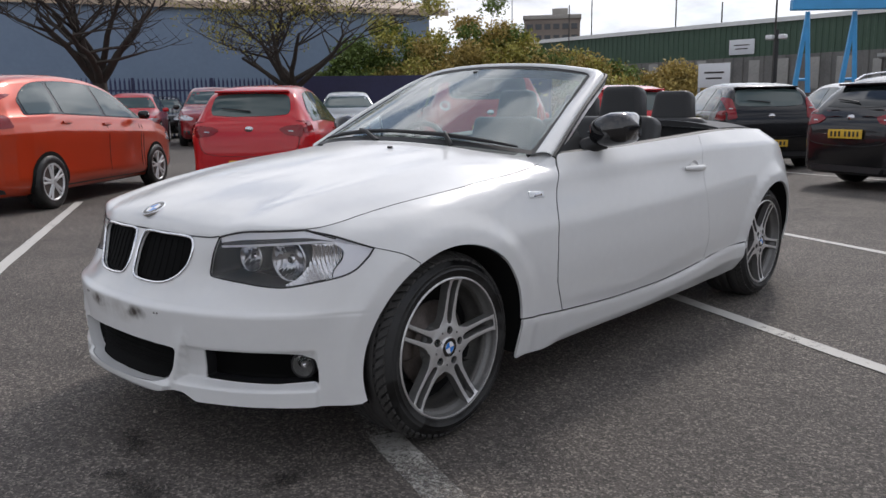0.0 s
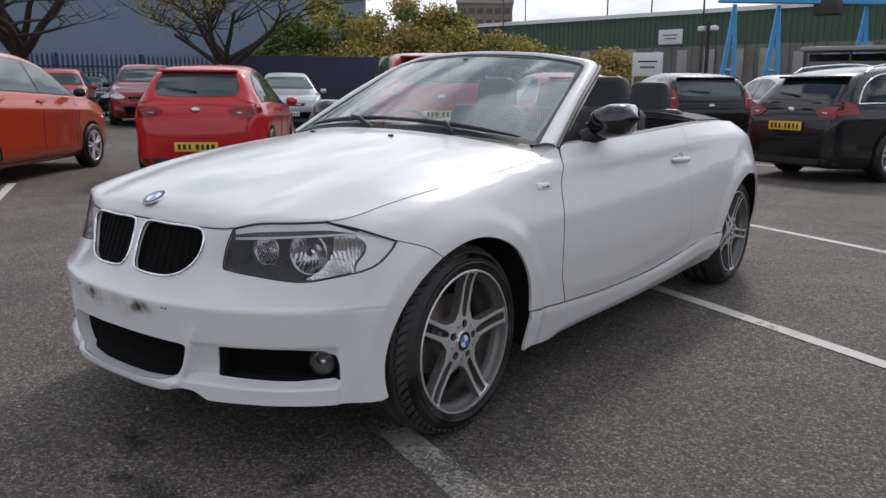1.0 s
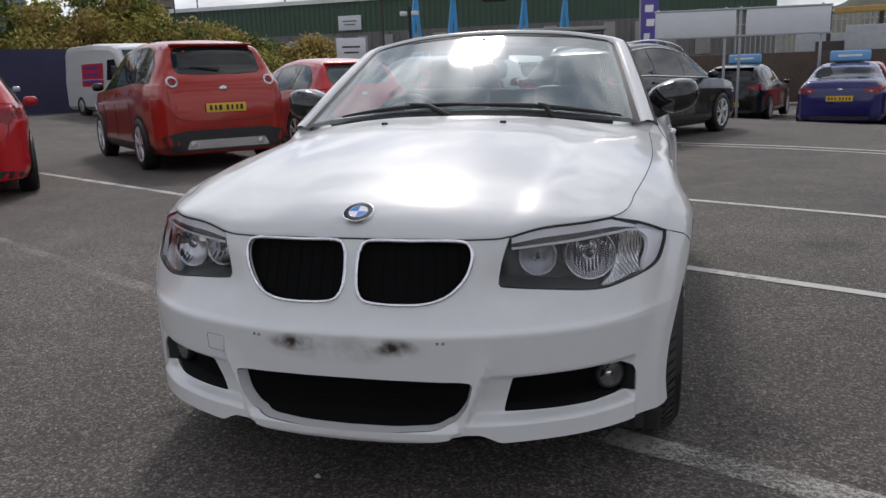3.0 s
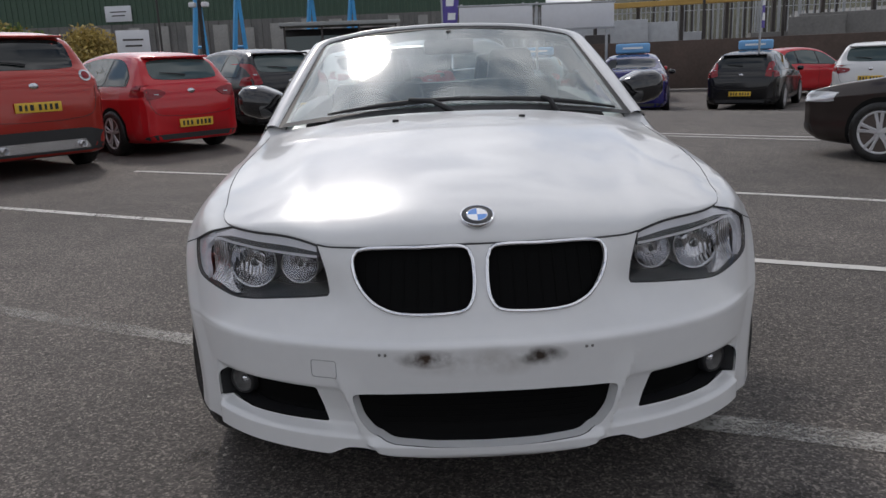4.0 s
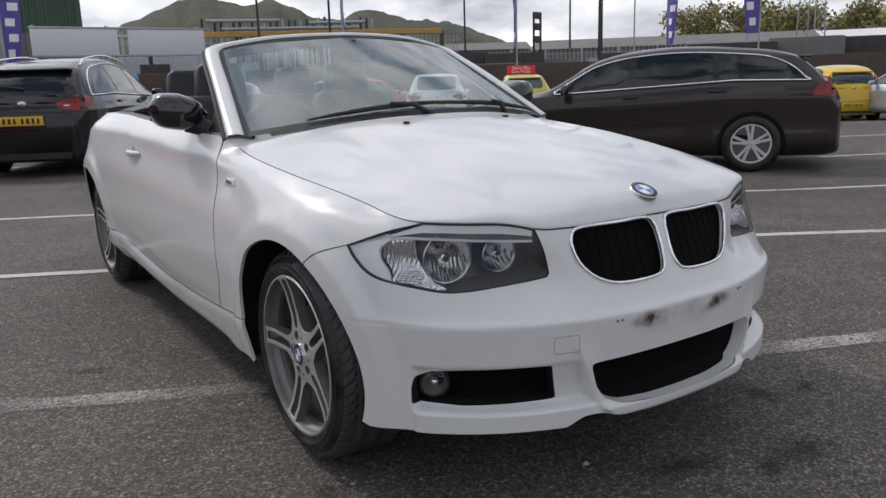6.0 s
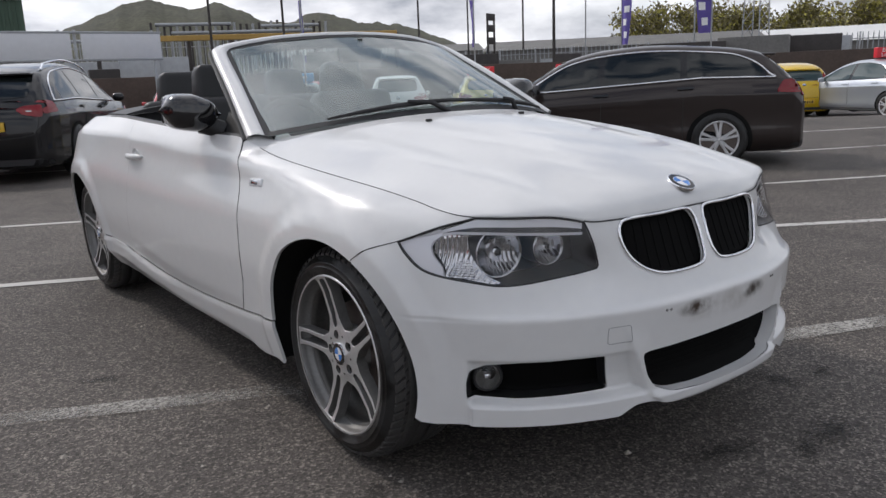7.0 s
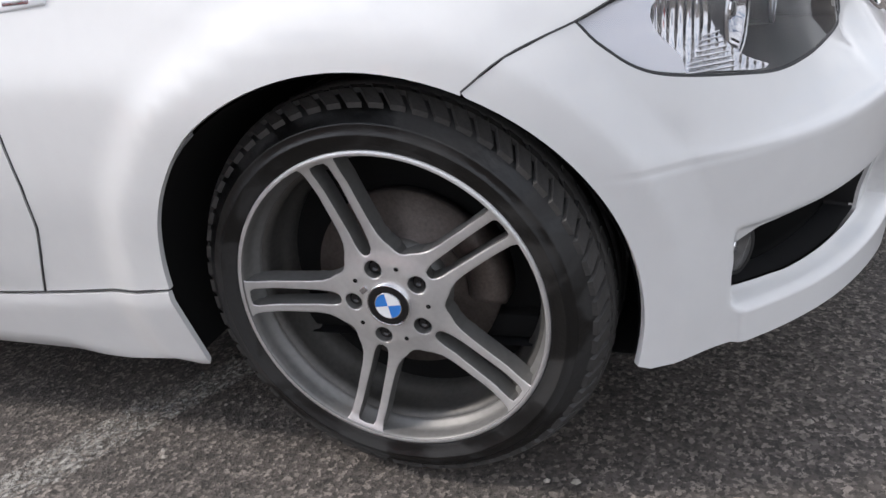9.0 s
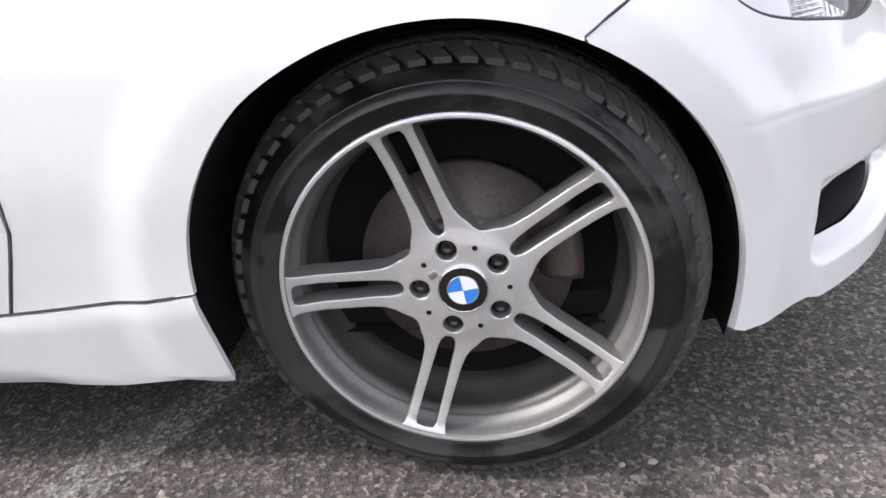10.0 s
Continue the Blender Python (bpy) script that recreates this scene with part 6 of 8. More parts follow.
    rl, rh = (.966, .905) if kind != "saloon" else (.835, .72)
    zl, zh = ztf(rl) - 0.02, ztf(rh) - 0.03
    lp = rounded([(-hrf(rl) * .76, zl + .02), (-hrf(rl) * .4, zl), (hrf(rl) * .4, zl), (hrf(rl) * .76, zl + .02), (hrf(rl) * .80, zl + .08), (hrf(rh) * .86, zh - .02), (hrf(rh) * .4, zh), (-hrf(rh) * .4, zh), (-hrf(rh) * .86, zh - .02), (-hrf(rl) * .80, zl + .08)], 0.10, 6)
    rw = on("y", 1, "rear_window", lp, TEAL_GLASS if glass is not DARK_GLASS else glass, "tinted rear window")
    if kind != "saloon":
        bm = bmesh.new()
        p = cast("y", 1)(np.array([(0.0, zl + .05), (0.18, zl + .075), (0.36, zl + .09)]), 0.02)
        tube(bm, [tuple(r) for r in p], [.012, .009, .006], 6)
        part("rear_wiper", bm, BLACK, rw)
        sp = [(-hrf(rh) * .8, ztf(rh - .01) - .018), (hrf(rh) * .8, ztf(rh - .01) - .018), (hrf(rh) * .8, ztf(rh) + .008), (-hrf(rh) * .8, ztf(rh) + .008)]
        bm = bmesh.new()
        box(bm, (hrf(rh) * 1.7, 0.16, 0.03), (0, Y(rh) + .02, ztf(rh) + 0.002), 0.012)
        part("roof_spoiler", bm, paint, c, smooth=40)
    # rear lamps, plate, bumper
    zt0 = zbf(.97)
    for s in (1, -1):
        a, b = hwf(.985) * .94, hwf(.985)
        if lamps == "round":
            aa = np.linspace(0, 2 * np.pi, 18, endpoint=False)
            loops = [[(s * (a - .10) + .072 * math.cos(q), zt0 + .03 + .066 * math.sin(q)) for q in aa]]
        elif lamps == "tall":
            loops = [[(s * (a - .01), zt0 - .12), (s * (a - .01), zt0 + .26), (s * (a - .13), zt0 + .22), (s * (a - .17), zt0 - .10)]]
        else:
            loops = [[(s * (a + .01), zt0 - .17), (s * (a + .01), zt0 - .02), (s * (a - .20), zt0 - .035), (s * (a - .29), zt0 - .075), (s * (a - .20), zt0 - .14)]]
        for lq in loops:
            lq = lq if s > 0 else lq[::-1]
            tlamp = on("y", 1, "tail_lamp", rounded(lq, 0.03, 4), CLEAR_LENS if lamps == "round" else RED_LENS, "clear round tail lamp" if lamps == "round" else "red tail lamp", off=0.006, thick=0.012, step=0.05, rim=0.03)
            if lamps == "round":
                on("y", 1, "stop_lens", [(q[0] * .66 + s * (a - .10) * .34, q[1] * .66 + (zt0 + .03) * .34) for q in lq], RED_LENS, "red centre of the lamp", off=0.012, parent=tlamp, thick=0.004)
                continue
            cx = np.mean([q[0] for q in lq])
            cz = np.mean([q[1] for q in lq])
            on("y", 1, "reverse_lens", rounded([(cx - .035, cz - .020), (cx + .03, cz - .016), (cx + .035, cz - .004), (cx - .03, cz - .006)], .006, 3), CLEAR_LENS, off=0.012, parent=tlamp, thick=0.004)
        if lamps != "round":
            sl = [(Y(.925), zt0 - .115), (Y(.985), zt0 - .13), (Y(.985), zt0 + .03), (Y(.94), zt0 + .02)]
            on("x", s, "tail_lamp", rounded(sl, .03, 4), RED_LENS, "red tail lamp wrapped round the corner", off=0.005, thick=0.010, step=0.05, rim=0.03)
        hl = [(s * (hwf(.06) + .04), H * .43), (s * (hwf(.06) + .02), H * .505), (s * (W * .36), H * .50), (s * W * .27, H * .455), (s * W * .30, H * .42)]
        on("y", -1, "headlamp", rounded(hl if s > 0 else hl[::-1], 0.03, 4), CLEAR_LENS, "clear headlamp", off=0.006, thick=0.01, step=0.05, rim=0.03)
        fg = [(s * W * .33, H * .20), (s * W * .43, H * .20), (s * W * .42, H * .26), (s * W * .33, H * .26)]
        on("y", -1, "fog_vent", fg if s > 0 else fg[::-1], TRIM, thick=0.004)
    on("y", -1, "grille", rounded([(-W * .22, H * .40), (W * .22, H * .40), (W * .24, H * .45), (-W * .24, H * .45)], .02, 4), MESH_BLACK, "black grille", thick=0.005)
    on("y", -1, "lower_grille", rounded([(-W * .27, H * .19), (W * .27, H * .19), (W * .31, H * .30), (-W * .31, H * .30)], .03, 4), MESH_BLACK, thick=0.005)
    on("y", 1, "bumper_trim", rounded([(-W * .42, H * .125), (W * .42, H * .125), (W * .43, H * .185), (W * .36, H * .205), (-W * .36, H * .205), (-W * .43, H * .185)], .02, 4), TRIM, "dark bumper insert", thick=0.006)
    if arch_trim:
        on("y", 1, "lower_cladding", rounded([(-W * .40, H * .155), (W * .40, H * .155), (W * .44, H * .27), (W * .30, H * .31), (-W * .30, H * .31), (-W * .44, H * .27)], .04, 4), TRIM, "dark plastic lower bumper", off=0.004, thick=0.012)
        on("y", 1, "skid_plate", rounded([(-W * .30, H * .17), (W * .30, H * .17), (W * .27, H * .235), (-W * .27, H * .235)], .03, 4), SATIN, "grey skid plate", off=0.012, thick=0.008)
        for s in (1, -1):
            ex = sheet("exhaust_tip", turned([(0.03, 0.032), (0.035, 0.038), (-0.02, 0.040), (-0.02, 0.001)], 20), CHROME, c, "chrome exhaust tip", wrap=True)
            ex.matrix_local = Matrix.Translation(cast("y", 1)(np.array([(s * W * .24, H * .20)]), 0.03)[0]) @ pose(0, 0, 0, 0, 0, 90)
            on("x", s, "side_cladding", [(Y(.10), H * .12), (Y(.90), H * .12), (Y(.90), H * .20), (Y(.10), H * .20)], TRIM, "dark plastic sill cladding", thick=0.008)
    if kind != "saloon":
        q = smooth_line([(-W * .385, H * .60), (-W * .375, H * .48), (-W * .33, H * .40), (-W * .18, H * .375), (0, H * .37), (W * .18, H * .375), (W * .33, H * .40), (W * .375, H * .48), (W * .385, H * .60)], 0.06)
        bm = bmesh.new()
        tube(bm, [tuple(r) for r in cast("y", 1)(q, -0.003)], 0.0035, 5)
        part("tailgate_seam", bm, INK, c, smooth=80)
    if plate:
        zp = H * (.30 if kind in ("hatch", "mini") and lamps != "round" else .47)
        for sg, zz, mt in ((1, zp, PLATE), (-1, H * .27, PLATE_W)):
            p = cast("y", sg)(np.array([(0.0, zz)]), 0.012)[0]
            pl = boxed("number_plate", (0.52, 0.012, 0.112), tuple(p + np.array((0, sg * 0.01, 0))), mt, c, "number plate" if sg < 0 else "yellow number plate", bevel=0.003)
            rnd = random.Random(int(at[0] * 50))
            for i in range(7):
                x = -0.20 + i * 0.062 + (0.03 if i > 3 else 0)
                boxed("bar", (0.034 + rnd.uniform(-.008, .006), 0.004, 0.066), tuple(p + np.array((x, sg * 0.017, 0))), INK, pl, bevel=0)
    p = cast("y", 1)(np.array([(0.0, zt0 - 0.07)]), 0.006)[0]
    b = sheet("badge", turned([(0.004, 0.0005), (0.004, 0.05), (-0.01, 0.055)], 20), SATIN, c, "small chrome badge", wrap=True)
    b.matrix_local = Matrix.Translation(p) @ pose(0, 0, 0, 0, 0, 90) @ Matrix.Scale(0.7, 4, (0, 0, 1))
    if rails:
        for s in (1, -1):
            ts = np.linspace(.40, .86, 16)
            bm = bmesh.new()
            tube(bm, [(s * hrf(t) * .93, Y(t), ztf(t) + (.022 if .02 < i / 15 < .98 else -.03)) for i, t in enumerate(ts)], .014, 6)
            part("roof_rail", bm, CHROME, c, "chrome roof rail", smooth=80)
    if sign:
        t = .60
        bm = bmesh.new()
        box(bm, (0.86, 0.12, 0.25), (0, Y(t), ztf(t) + 0.14), 0.05 if sign is SIGN_BLUE else 0.015, seg=3)
        sg = part("roof_sign", bm, sign, c, "plastic sign board on the roof", smooth=40)
        boxed("sign_foot", (0.6, 0.2, 0.02), (0, Y(t), ztf(t) + 0.008), BLACK, sg)
        if sign is SIGN_RED:
            for yy, rz in ((-0.064, 0), (0.064, 180)):
                for txt, dz in (("Every Day", 0.155), ("Low Prices", 0.045)):
                    cu = bpy.data.curves.new("text", "FONT")
                    cu.body, cu.size, cu.align_x = txt, 0.135, "CENTER"
                    cu.materials.append(WHITE_INK)
                    to = new("lettering", cu)
                    to.parent = sg
                    to.matrix_local = pose(0, Y(t) + yy, ztf(t) + dz, 90, 0, rz)
        else:
            for yy in (-0.064, 0.064):
                boxed("bar", (0.5, 0.006, 0.05), (0, Y(t) + yy, ztf(t) + 0.15), WHITE_INK, sg, bevel=0)
    return c


P_ORANGE = paint_material("burnt orange metallic paint", (0.46, 0.046, 0.013), 0.3, 0.25)
P_RED = paint_material("bright red paint", (0.50, 0.012, 0.018), 0.3)
P_DRED = paint_material("dark red metallic paint", (0.23, 0.012, 0.014), 0.3, 0.2)
P_BRICK = paint_material("brick red metallic paint", (0.36, 0.03, 0.02), 0.3, 0.25)
P_BLACK = paint_material("black paint", (0.011, 0.011, 0.012), 0.25, 0.0, 0.6)
P_BROWN = paint_material("dark brown metallic paint", (0.029, 0.021, 0.019), 0.28, 0.25, 0.6)
P_SILVER = paint_material("silver metallic paint", (0.45, 0.48, 0.52), 0.3, 0.6)
P_PURPLE = paint_material("deep blue paint", (0.018, 0.016, 0.12), 0.25)
P_YELLOW = paint_material("yellow paint", (0.72, 0.47, 0.02), 0.3)
P_LIME = paint_material("pale yellow paint", (0.62, 0.52, 0.10), 0.3)
P_BLUE = paint_material("mid blue paint", (0.06, 0.20, 0.50), 0.3, 0.2)

parked_car("mpv", P_ORANGE, (-8.71, 2.28), 128, 4.52, 1.83, 1.60, 2.79, "burnt orange people carrier parked in a bay", TEAL_GLASS, lamps="tall", belt=(.63, .685))
parked_car("hatch", P_RED, (-7.36, 5.17), 133, 4.02, 1.66, 1.46, 2.51, "bright red three-door hatchback seen from behind", TEAL_GLASS)
parked_car("mpv", P_DRED, (-17.6, 10.2), -32, 4.4, 1.83, 1.60, 2.65, "dark red people carrier facing the car park by the fence", TEAL_GLASS)
parked_car("hatch", P_RED, (-19.7, 8.8), -32, 4.0, 1.74, 1.48, 2.5, "red hatchback nosed out from the fence", TEAL_GLASS)
parked_car("hatch", P_BLACK, (-24.5, 12.2), -32, 4.2, 1.78, 1.50, 2.6, "black hatchback parked beside the red one", TEAL_GLASS)
parked_car("hatch", P_SILVER, (-14.6, 12.6), -40, 4.2, 1.78, 1.48, 2.6, "pale silver-blue hatchback nosed out", TEAL_GLASS)
parked_car("suv", P_BRICK, (-6.22, 8.22), 138, 4.45, 1.84, 1.70, 2.69, "brick red metallic off-roader with twin exhausts", lamps="round", arch_trim=True, wheel_r=.34)
parked_car("hatch", P_RED, (-4.86, 10.15), 137, 4.05, 1.69, 1.44, 2.46, "bright red five-door hatchback", TEAL_GLASS)
parked_car("hatch", P_BLACK, (-3.8, 13.1), 130, 4.34, 1.84, 1.48, 2.64, "black hatchback with large tailgate", TEAL_GLASS, lamps="tall")
parked_car("mini", WHITE, (-2.5, 15.7), 130, 3.55, 1.63, 1.49, 2.3, "small white rounded city car", TEAL_GLASS)
parked_car("hatch", P_SILVER, (-1.2, 19.2), 130, 4.1, 1.74, 1.50, 2.5, "silver hatchback behind the white city car", TEAL_GLASS)
parked_car("estate", P_BLACK, (0.56, 11.02), 63, 4.83, 1.68, 1.50, 2.85, "black estate with chrome window trim and roof rails", chrome=True, rails=True, wheel_r=.335)
parked_car("hatch", P_BLACK, (3.4, 21.4), 72, 4.2, 1.78, 1.48, 2.58, "black hatchback carrying a pale blue roof sign", sign=SIGN_BLUE)
parked_car("saloon", P_PURPLE, (5.4, 18.5), 73, 4.73, 1.84, 1.44, 2.7, "deep blue saloon carrying a blue roof sign", sign=SIGN_BLUE)
parked_car("hatch", P_RED, (7.0, 24.2), 75, 4.0, 1.74, 1.50, 2.5, "red hatchback in the far row", TEAL_GLASS)
parked_car("hatch", P_BLACK, (8.8, 18.7), 57, 4.3, 1.82, 1.48, 2.64, "black hatchback with a blue roof sign", sign=SIGN_BLUE, lamps="tall")
parked_car("hatch", P_RED, (12.0, 22.8), 20, 3.9, 1.70, 1.50, 2.45, "small red hatchback behind the black one", TEAL_GLASS)
parked_car("suv", WHITE, (11.5, 17.8), 57, 4.13, 1.77, 1.57, 2.53, "white small crossover with rounded tail", TEAL_GLASS)
parked_car("estate", P_BROWN, (6.03, 4.93), 127.7, 4.56, 1.81, 1.43, 2.685, "dark brown estate with chrome window line, side on", chrome=True, belt=(.61, .705))
parked_car("hatch", P_LIME, (14.6, 17.6), 55, 4.0, 1.72, 1.48, 2.5, "pale yellow hatchback with a red roof sign", TEAL_GLASS, sign=SIGN_RED)
parked_car("hatch", P_SILVER, (18.0, 17.0), 50, 4.2, 1.78, 1.48, 2.6, "silver-blue hatchback with a red roof sign", TEAL_GLASS, sign=SIGN_RED)
parked_car("mini", P_YELLOW, (19.8, 10.3), 48, 3.6, 1.63, 1.48, 2.35, "bright yellow rounded city car", TEAL_GLASS, lamps="tall")
parked_car("saloon", P_SILVER, (19.4, 7.6), 68, 4.62, 1.81, 1.43, 2.81, "silver saloon with a red roof sign", TEAL_GLASS, sign=SIGN_RED)
parked_car("hatch", P_BLUE, (21.4, 5.6), 70, 4.1, 1.75, 1.48, 2.5, "mid blue hatchback in the row", TEAL_GLASS)
parked_car("hatch", P_BLACK, (23.0, 3.2), 72, 4.2, 1.78, 1.48, 2.6, "black hatchback at the end of the row", TEAL_GLASS)
for _o in [FAR_WHEEL, *FAR_WHEEL.children_recursive]:
    bpy.data.objects.remove(_o)


def panel_van(at, heading):
    """White panel van: tall box body, sloped cab, red and violet livery panel."""
    c = thing("van", pose(at[0], at[1], ground_z(*at), 0, 0, heading + 90), "white panel van with a red and violet side panel", "van", "parked cars")
    prof = [(-2.6, .55), (-2.55, .95), (-2.3, 1.12), (-1.75, 1.25), (-1.35, 1.85), (-1.1, 2.28), (-.7, 2.42), (0.5, 2.48), (2.5, 2.46), (2.62, 2.40), (2.64, 1.2)]
    rows = []
    for y, z in prof:
        z *= 0.89
        w = 1.0 * (0.86 if y < -2.5 else 0.95 if y < -2.2 else 1)
        r = 0.88 if z > 1.4 else 0.95
        pts = [(0, .25), (w * .9, .25), (w, .35), (w, min(1.15, z - .05)), (w * (r + .04), z - .18), (w * r, z - .05), (w * r * .85, z), (0, z + .02)]
        pts += [(-a, b) for a, b in pts[1:-1]][::-1]
        rows.append([(a, y, b) for a, b in pts])
    v, f = grid_mesh(np.array(rows), True)
    m = len(rows[0])
    raw("body", v, [tuple(q) for q in f] + [tuple(range(m))[::-1], tuple(range(len(v) - m, len(v)))], WHITE, c, smooth=False)
    raw("windscreen", [(-.80, -1.80, 1.13), (.80, -1.80, 1.13), (.74, -1.17, 1.97), (-.74, -1.17, 1.97)], [(0, 1, 2, 3)], TEAL_GLASS, c, "windscreen", smooth=False)
    for s in (1, -1):
        raw("door_window", [(s * 1.010, -1.5, 1.12), (s * 1.010, -.55, 1.12), (s * .960, -.6, 1.70), (s * .970, -1.12, 1.70)], [(0, 1, 2, 3)], DARK_GLASS, c, "cab door window", smooth=False)
        raw("livery_panel", [(s * 1.010, -.3, .95), (s * 1.010, 1.3, .95), (s * .975, 1.3, 1.62), (s * .975, -.3, 1.62)], [(0, 1, 2, 3)], mat("red livery", (0.55, 0.03, 0.05), 0.4, var=.2, scale=4), c, "red livery panel", smooth=False)
        for z in (1.1, 1.3, 1.5):
            boxed("bar", (0.006, 1.2, 0.08), (s * (1.016 - (z - .95) * .05), 0.5, z), mat("violet livery", (0.16, 0.04, 0.30), 0.4), c, bevel=0)
        bm = bmesh.new()
        box(bm, (.16, .12, .32), (s * 1.14, -1.45, 1.35), .04)
        part("door_mirror", bm, BLACK, c, smooth=40)
        for y in (-1.7, 1.6):
            w = sheet("wheel", turned([(0, .0005), (0.0, .17), (-.03, .2), (.01, .22), (.012, .30), (-.03, .335), (-.2, .335)], 32), RUBBER, c, wrap=True)
            w.matrix_local = Matrix.Translation((s * 1.0, y, .335)) @ pose(0, 0, 0, 0, 0, 0 if s > 0 else 180)
            h = sheet("wheel_cap", turned([(0.006, .0005), (0.004, .15), (-.02, .19)], 24), ALLOY, w, wrap=True)
        boxed("headlamp", (.34, .1, .2), (s * .72, -2.50, .98), CLEAR_LENS, c, bevel=.03)
    boxed("front_bumper", (1.9, .2, .34), (0, -2.52, .48), TRIM, c, bevel=.05)


panel_van((-14.7, 18.9), -30)


# ---- ground and lines ----
def ground_sheet():
    r = [0, 1.5, 2.2, 2.8, 3.4, 4, 4.5, 5, 5.5, 6, 7, 8, 9, 10, 11, 12, 13, 14, 15, 16, 17, 18, 19, 20, 21, 22, 23, 25, 28, 32, 45, 70, 110, 180, 300, 600, 1200, 2600]
    a = np.linspace(0, 2 * np.pi, 128, endpoint=False)
    v = [(0, 0, 0)] + [(q * math.cos(t), q * math.sin(t), ground_z(q * math.cos(t), q * math.sin(t))) for q in r[1:] for t in a]
    f = [(0, 1 + i, 1 + (i + 1) % 128) for i in range(128)]
    for k in range(len(r) - 2):
        b = 1 + 128 * k
        f += [(b + i, b + 128 + i, b + 128 + (i + 1) % 128, b + (i + 1) % 128) for i in range(128)]
    return raw("ground", v, f, ASPHALT, smooth=False)


tagged(ground_sheet(), "worn grey asphalt car park with pale chippings and oil stains", "ground", kind="structure")


def bay_line(a, b, width, wear, label="worn white painted bay line on asphalt"):
    a, b = Vector((*a, 0.0)), Vector((*b, 0.0))
    d = (b - a)
    n = Vector((-d.y, d.x, 0)).normalized() * width / 2
    k = max(2, int(d.length / 0.12))
    rnd = random.Random(int(a.x * 97 + b.y * 31))
    v, f = [], []
    for i in range(k + 1):
        p = a + d * i / k
        p.z = ground_z(p.x, p.y)
        v += [p + n * (1 + rnd.uniform(-0.10, 0.06)) + Vector((0, 0, 0.004)), p - n * (1 + rnd.uniform(-0.10, 0.06)) + Vector((0, 0, 0.004))]
        if i:
            f.append((2 * i - 2, 2 * i - 1, 2 * i + 1, 2 * i))
    ob = raw("bay_line", v, f, LINE if wear < 0.25 else FADED, smooth=False)
    ob.color = (wear, 0, 0, 1)
    return tagged(ob, label, "road marking", "bay lines", "structure")


for a, b, w, wear in (
    ((-2.6, 1.52), (-0.85, 0.64), 0.11, 0.34), ((-0.85, 0.64), (0.62, -0.14), 0.11, 0.34), ((0.62, -0.14), (1.75, -0.60), 0.12, 0.27),
    ((-7.2, 6.28), (-2.4, 3.74), 0.09, 0.20), ((-2.4, 3.74), (4.2, 0.42), 0.09, 0.12),
    ((-3.6, 6.85), (1.2, 4.40), 0.08, 0.14), ((1.2, 4.40), (6.9, 1.35), 0.08, 0.17),
    ((-7.6, 2.20), (-3.0, -0.35), 0.10, 0.13), ((-7.0, 3.9), (-2.6, 1.52), 0.10, 0.35),
    ((0.2, 10.25), (6.5, 7.3), 0.09, 0.10), ((1.2, 9.45), (7.2, 6.5), 0.07, 0.16), ((6.5, 7.3), (13, 3.9), 0.09, 0.14), ((8, 3.6), (12, 1.6), 0.08, 0.2), ((-6.0, 12.6), (0.2, 10.25), 0.09, 0.2),
):
    bay_line(a, b, w, wear)


STAINS = ((-0.85, -0.25, 0.12, 0.08, 20), (0.64, -0.57, 0.10, 0.16, 10), (0.21, -0.89, 0.12, 0.07, 35), (-1.21, 1.16, 0.14, 0.06, -25), (0.38, -0.88, 0.22, 0.12, 5), (0.81, -0.62, 0.12, 0.07, 15), (0.03, -0.74, 0.24, 0.10, -20))


def stain_material():
    """Old oil soaked into the asphalt: dark, patchy, fading out at its rim."""
    m = mat("oil soaked asphalt", (0.016, 0.015, 0.014), 0.6, var=0.3, scale=20, bump=0.4, bscale=110)
    n, l = m.node_tree.nodes, m.node_tree.links
    co, ln, rg, ns, mu, rp = (n.new("ShaderNode" + k) for k in ("TexCoord", "VectorMath", "MapRange", "TexNoise", "Math", "ValToRGB"))
    ln.operation, mu.operation = "LENGTH", "MULTIPLY"
    rg.inputs["From Min"].default_value, rg.inputs["From Max"].default_value = 1.0, 0.1
    ns.inputs["Scale"].default_value, ns.inputs["Detail"].default_value, ns.inputs["Roughness"].default_value = 5, 9, 0.75
    rp.color_ramp.elements[0].position, rp.color_ramp.elements[1].position, rp.color_ramp.elements[1].color = 0.16, 0.5, (0.5, 0.5, 0.5, 1)
    l.new(co.outputs["Object"], ln.inputs[0]), l.new(ln.outputs["Value"], rg.inputs["Value"]), l.new(co.outputs["Object"], ns.inputs["Vector"])
    l.new(rg.outputs["Result"], mu.inputs[0]), l.new(ns.outputs["Fac"], mu.inputs[1]), l.new(mu.outputs[0], rp.inputs["Fac"])
    l.new(rp.outputs["Color"], n["Principled BSDF"].inputs["Alpha"])
    return m


STAIN = stain_material()
for x, y, rx, ry, turn in STAINS:
    a = np.linspace(0, 2 * np.pi, 24, endpoint=False)
    st = raw("oil_stain", [(math.cos(t), math.sin(t), 0) for t in a], [tuple(range(24))], STAIN, smooth=False)
    st.matrix_world = pose(x, y, ground_z(x, y) + 0.005, 0, 0, turn) @ Matrix.Diagonal((rx, ry, 1, 1))
    tagged(st, "dark patchy oil stain on the asphalt", "stain", "oil stains", "structure")


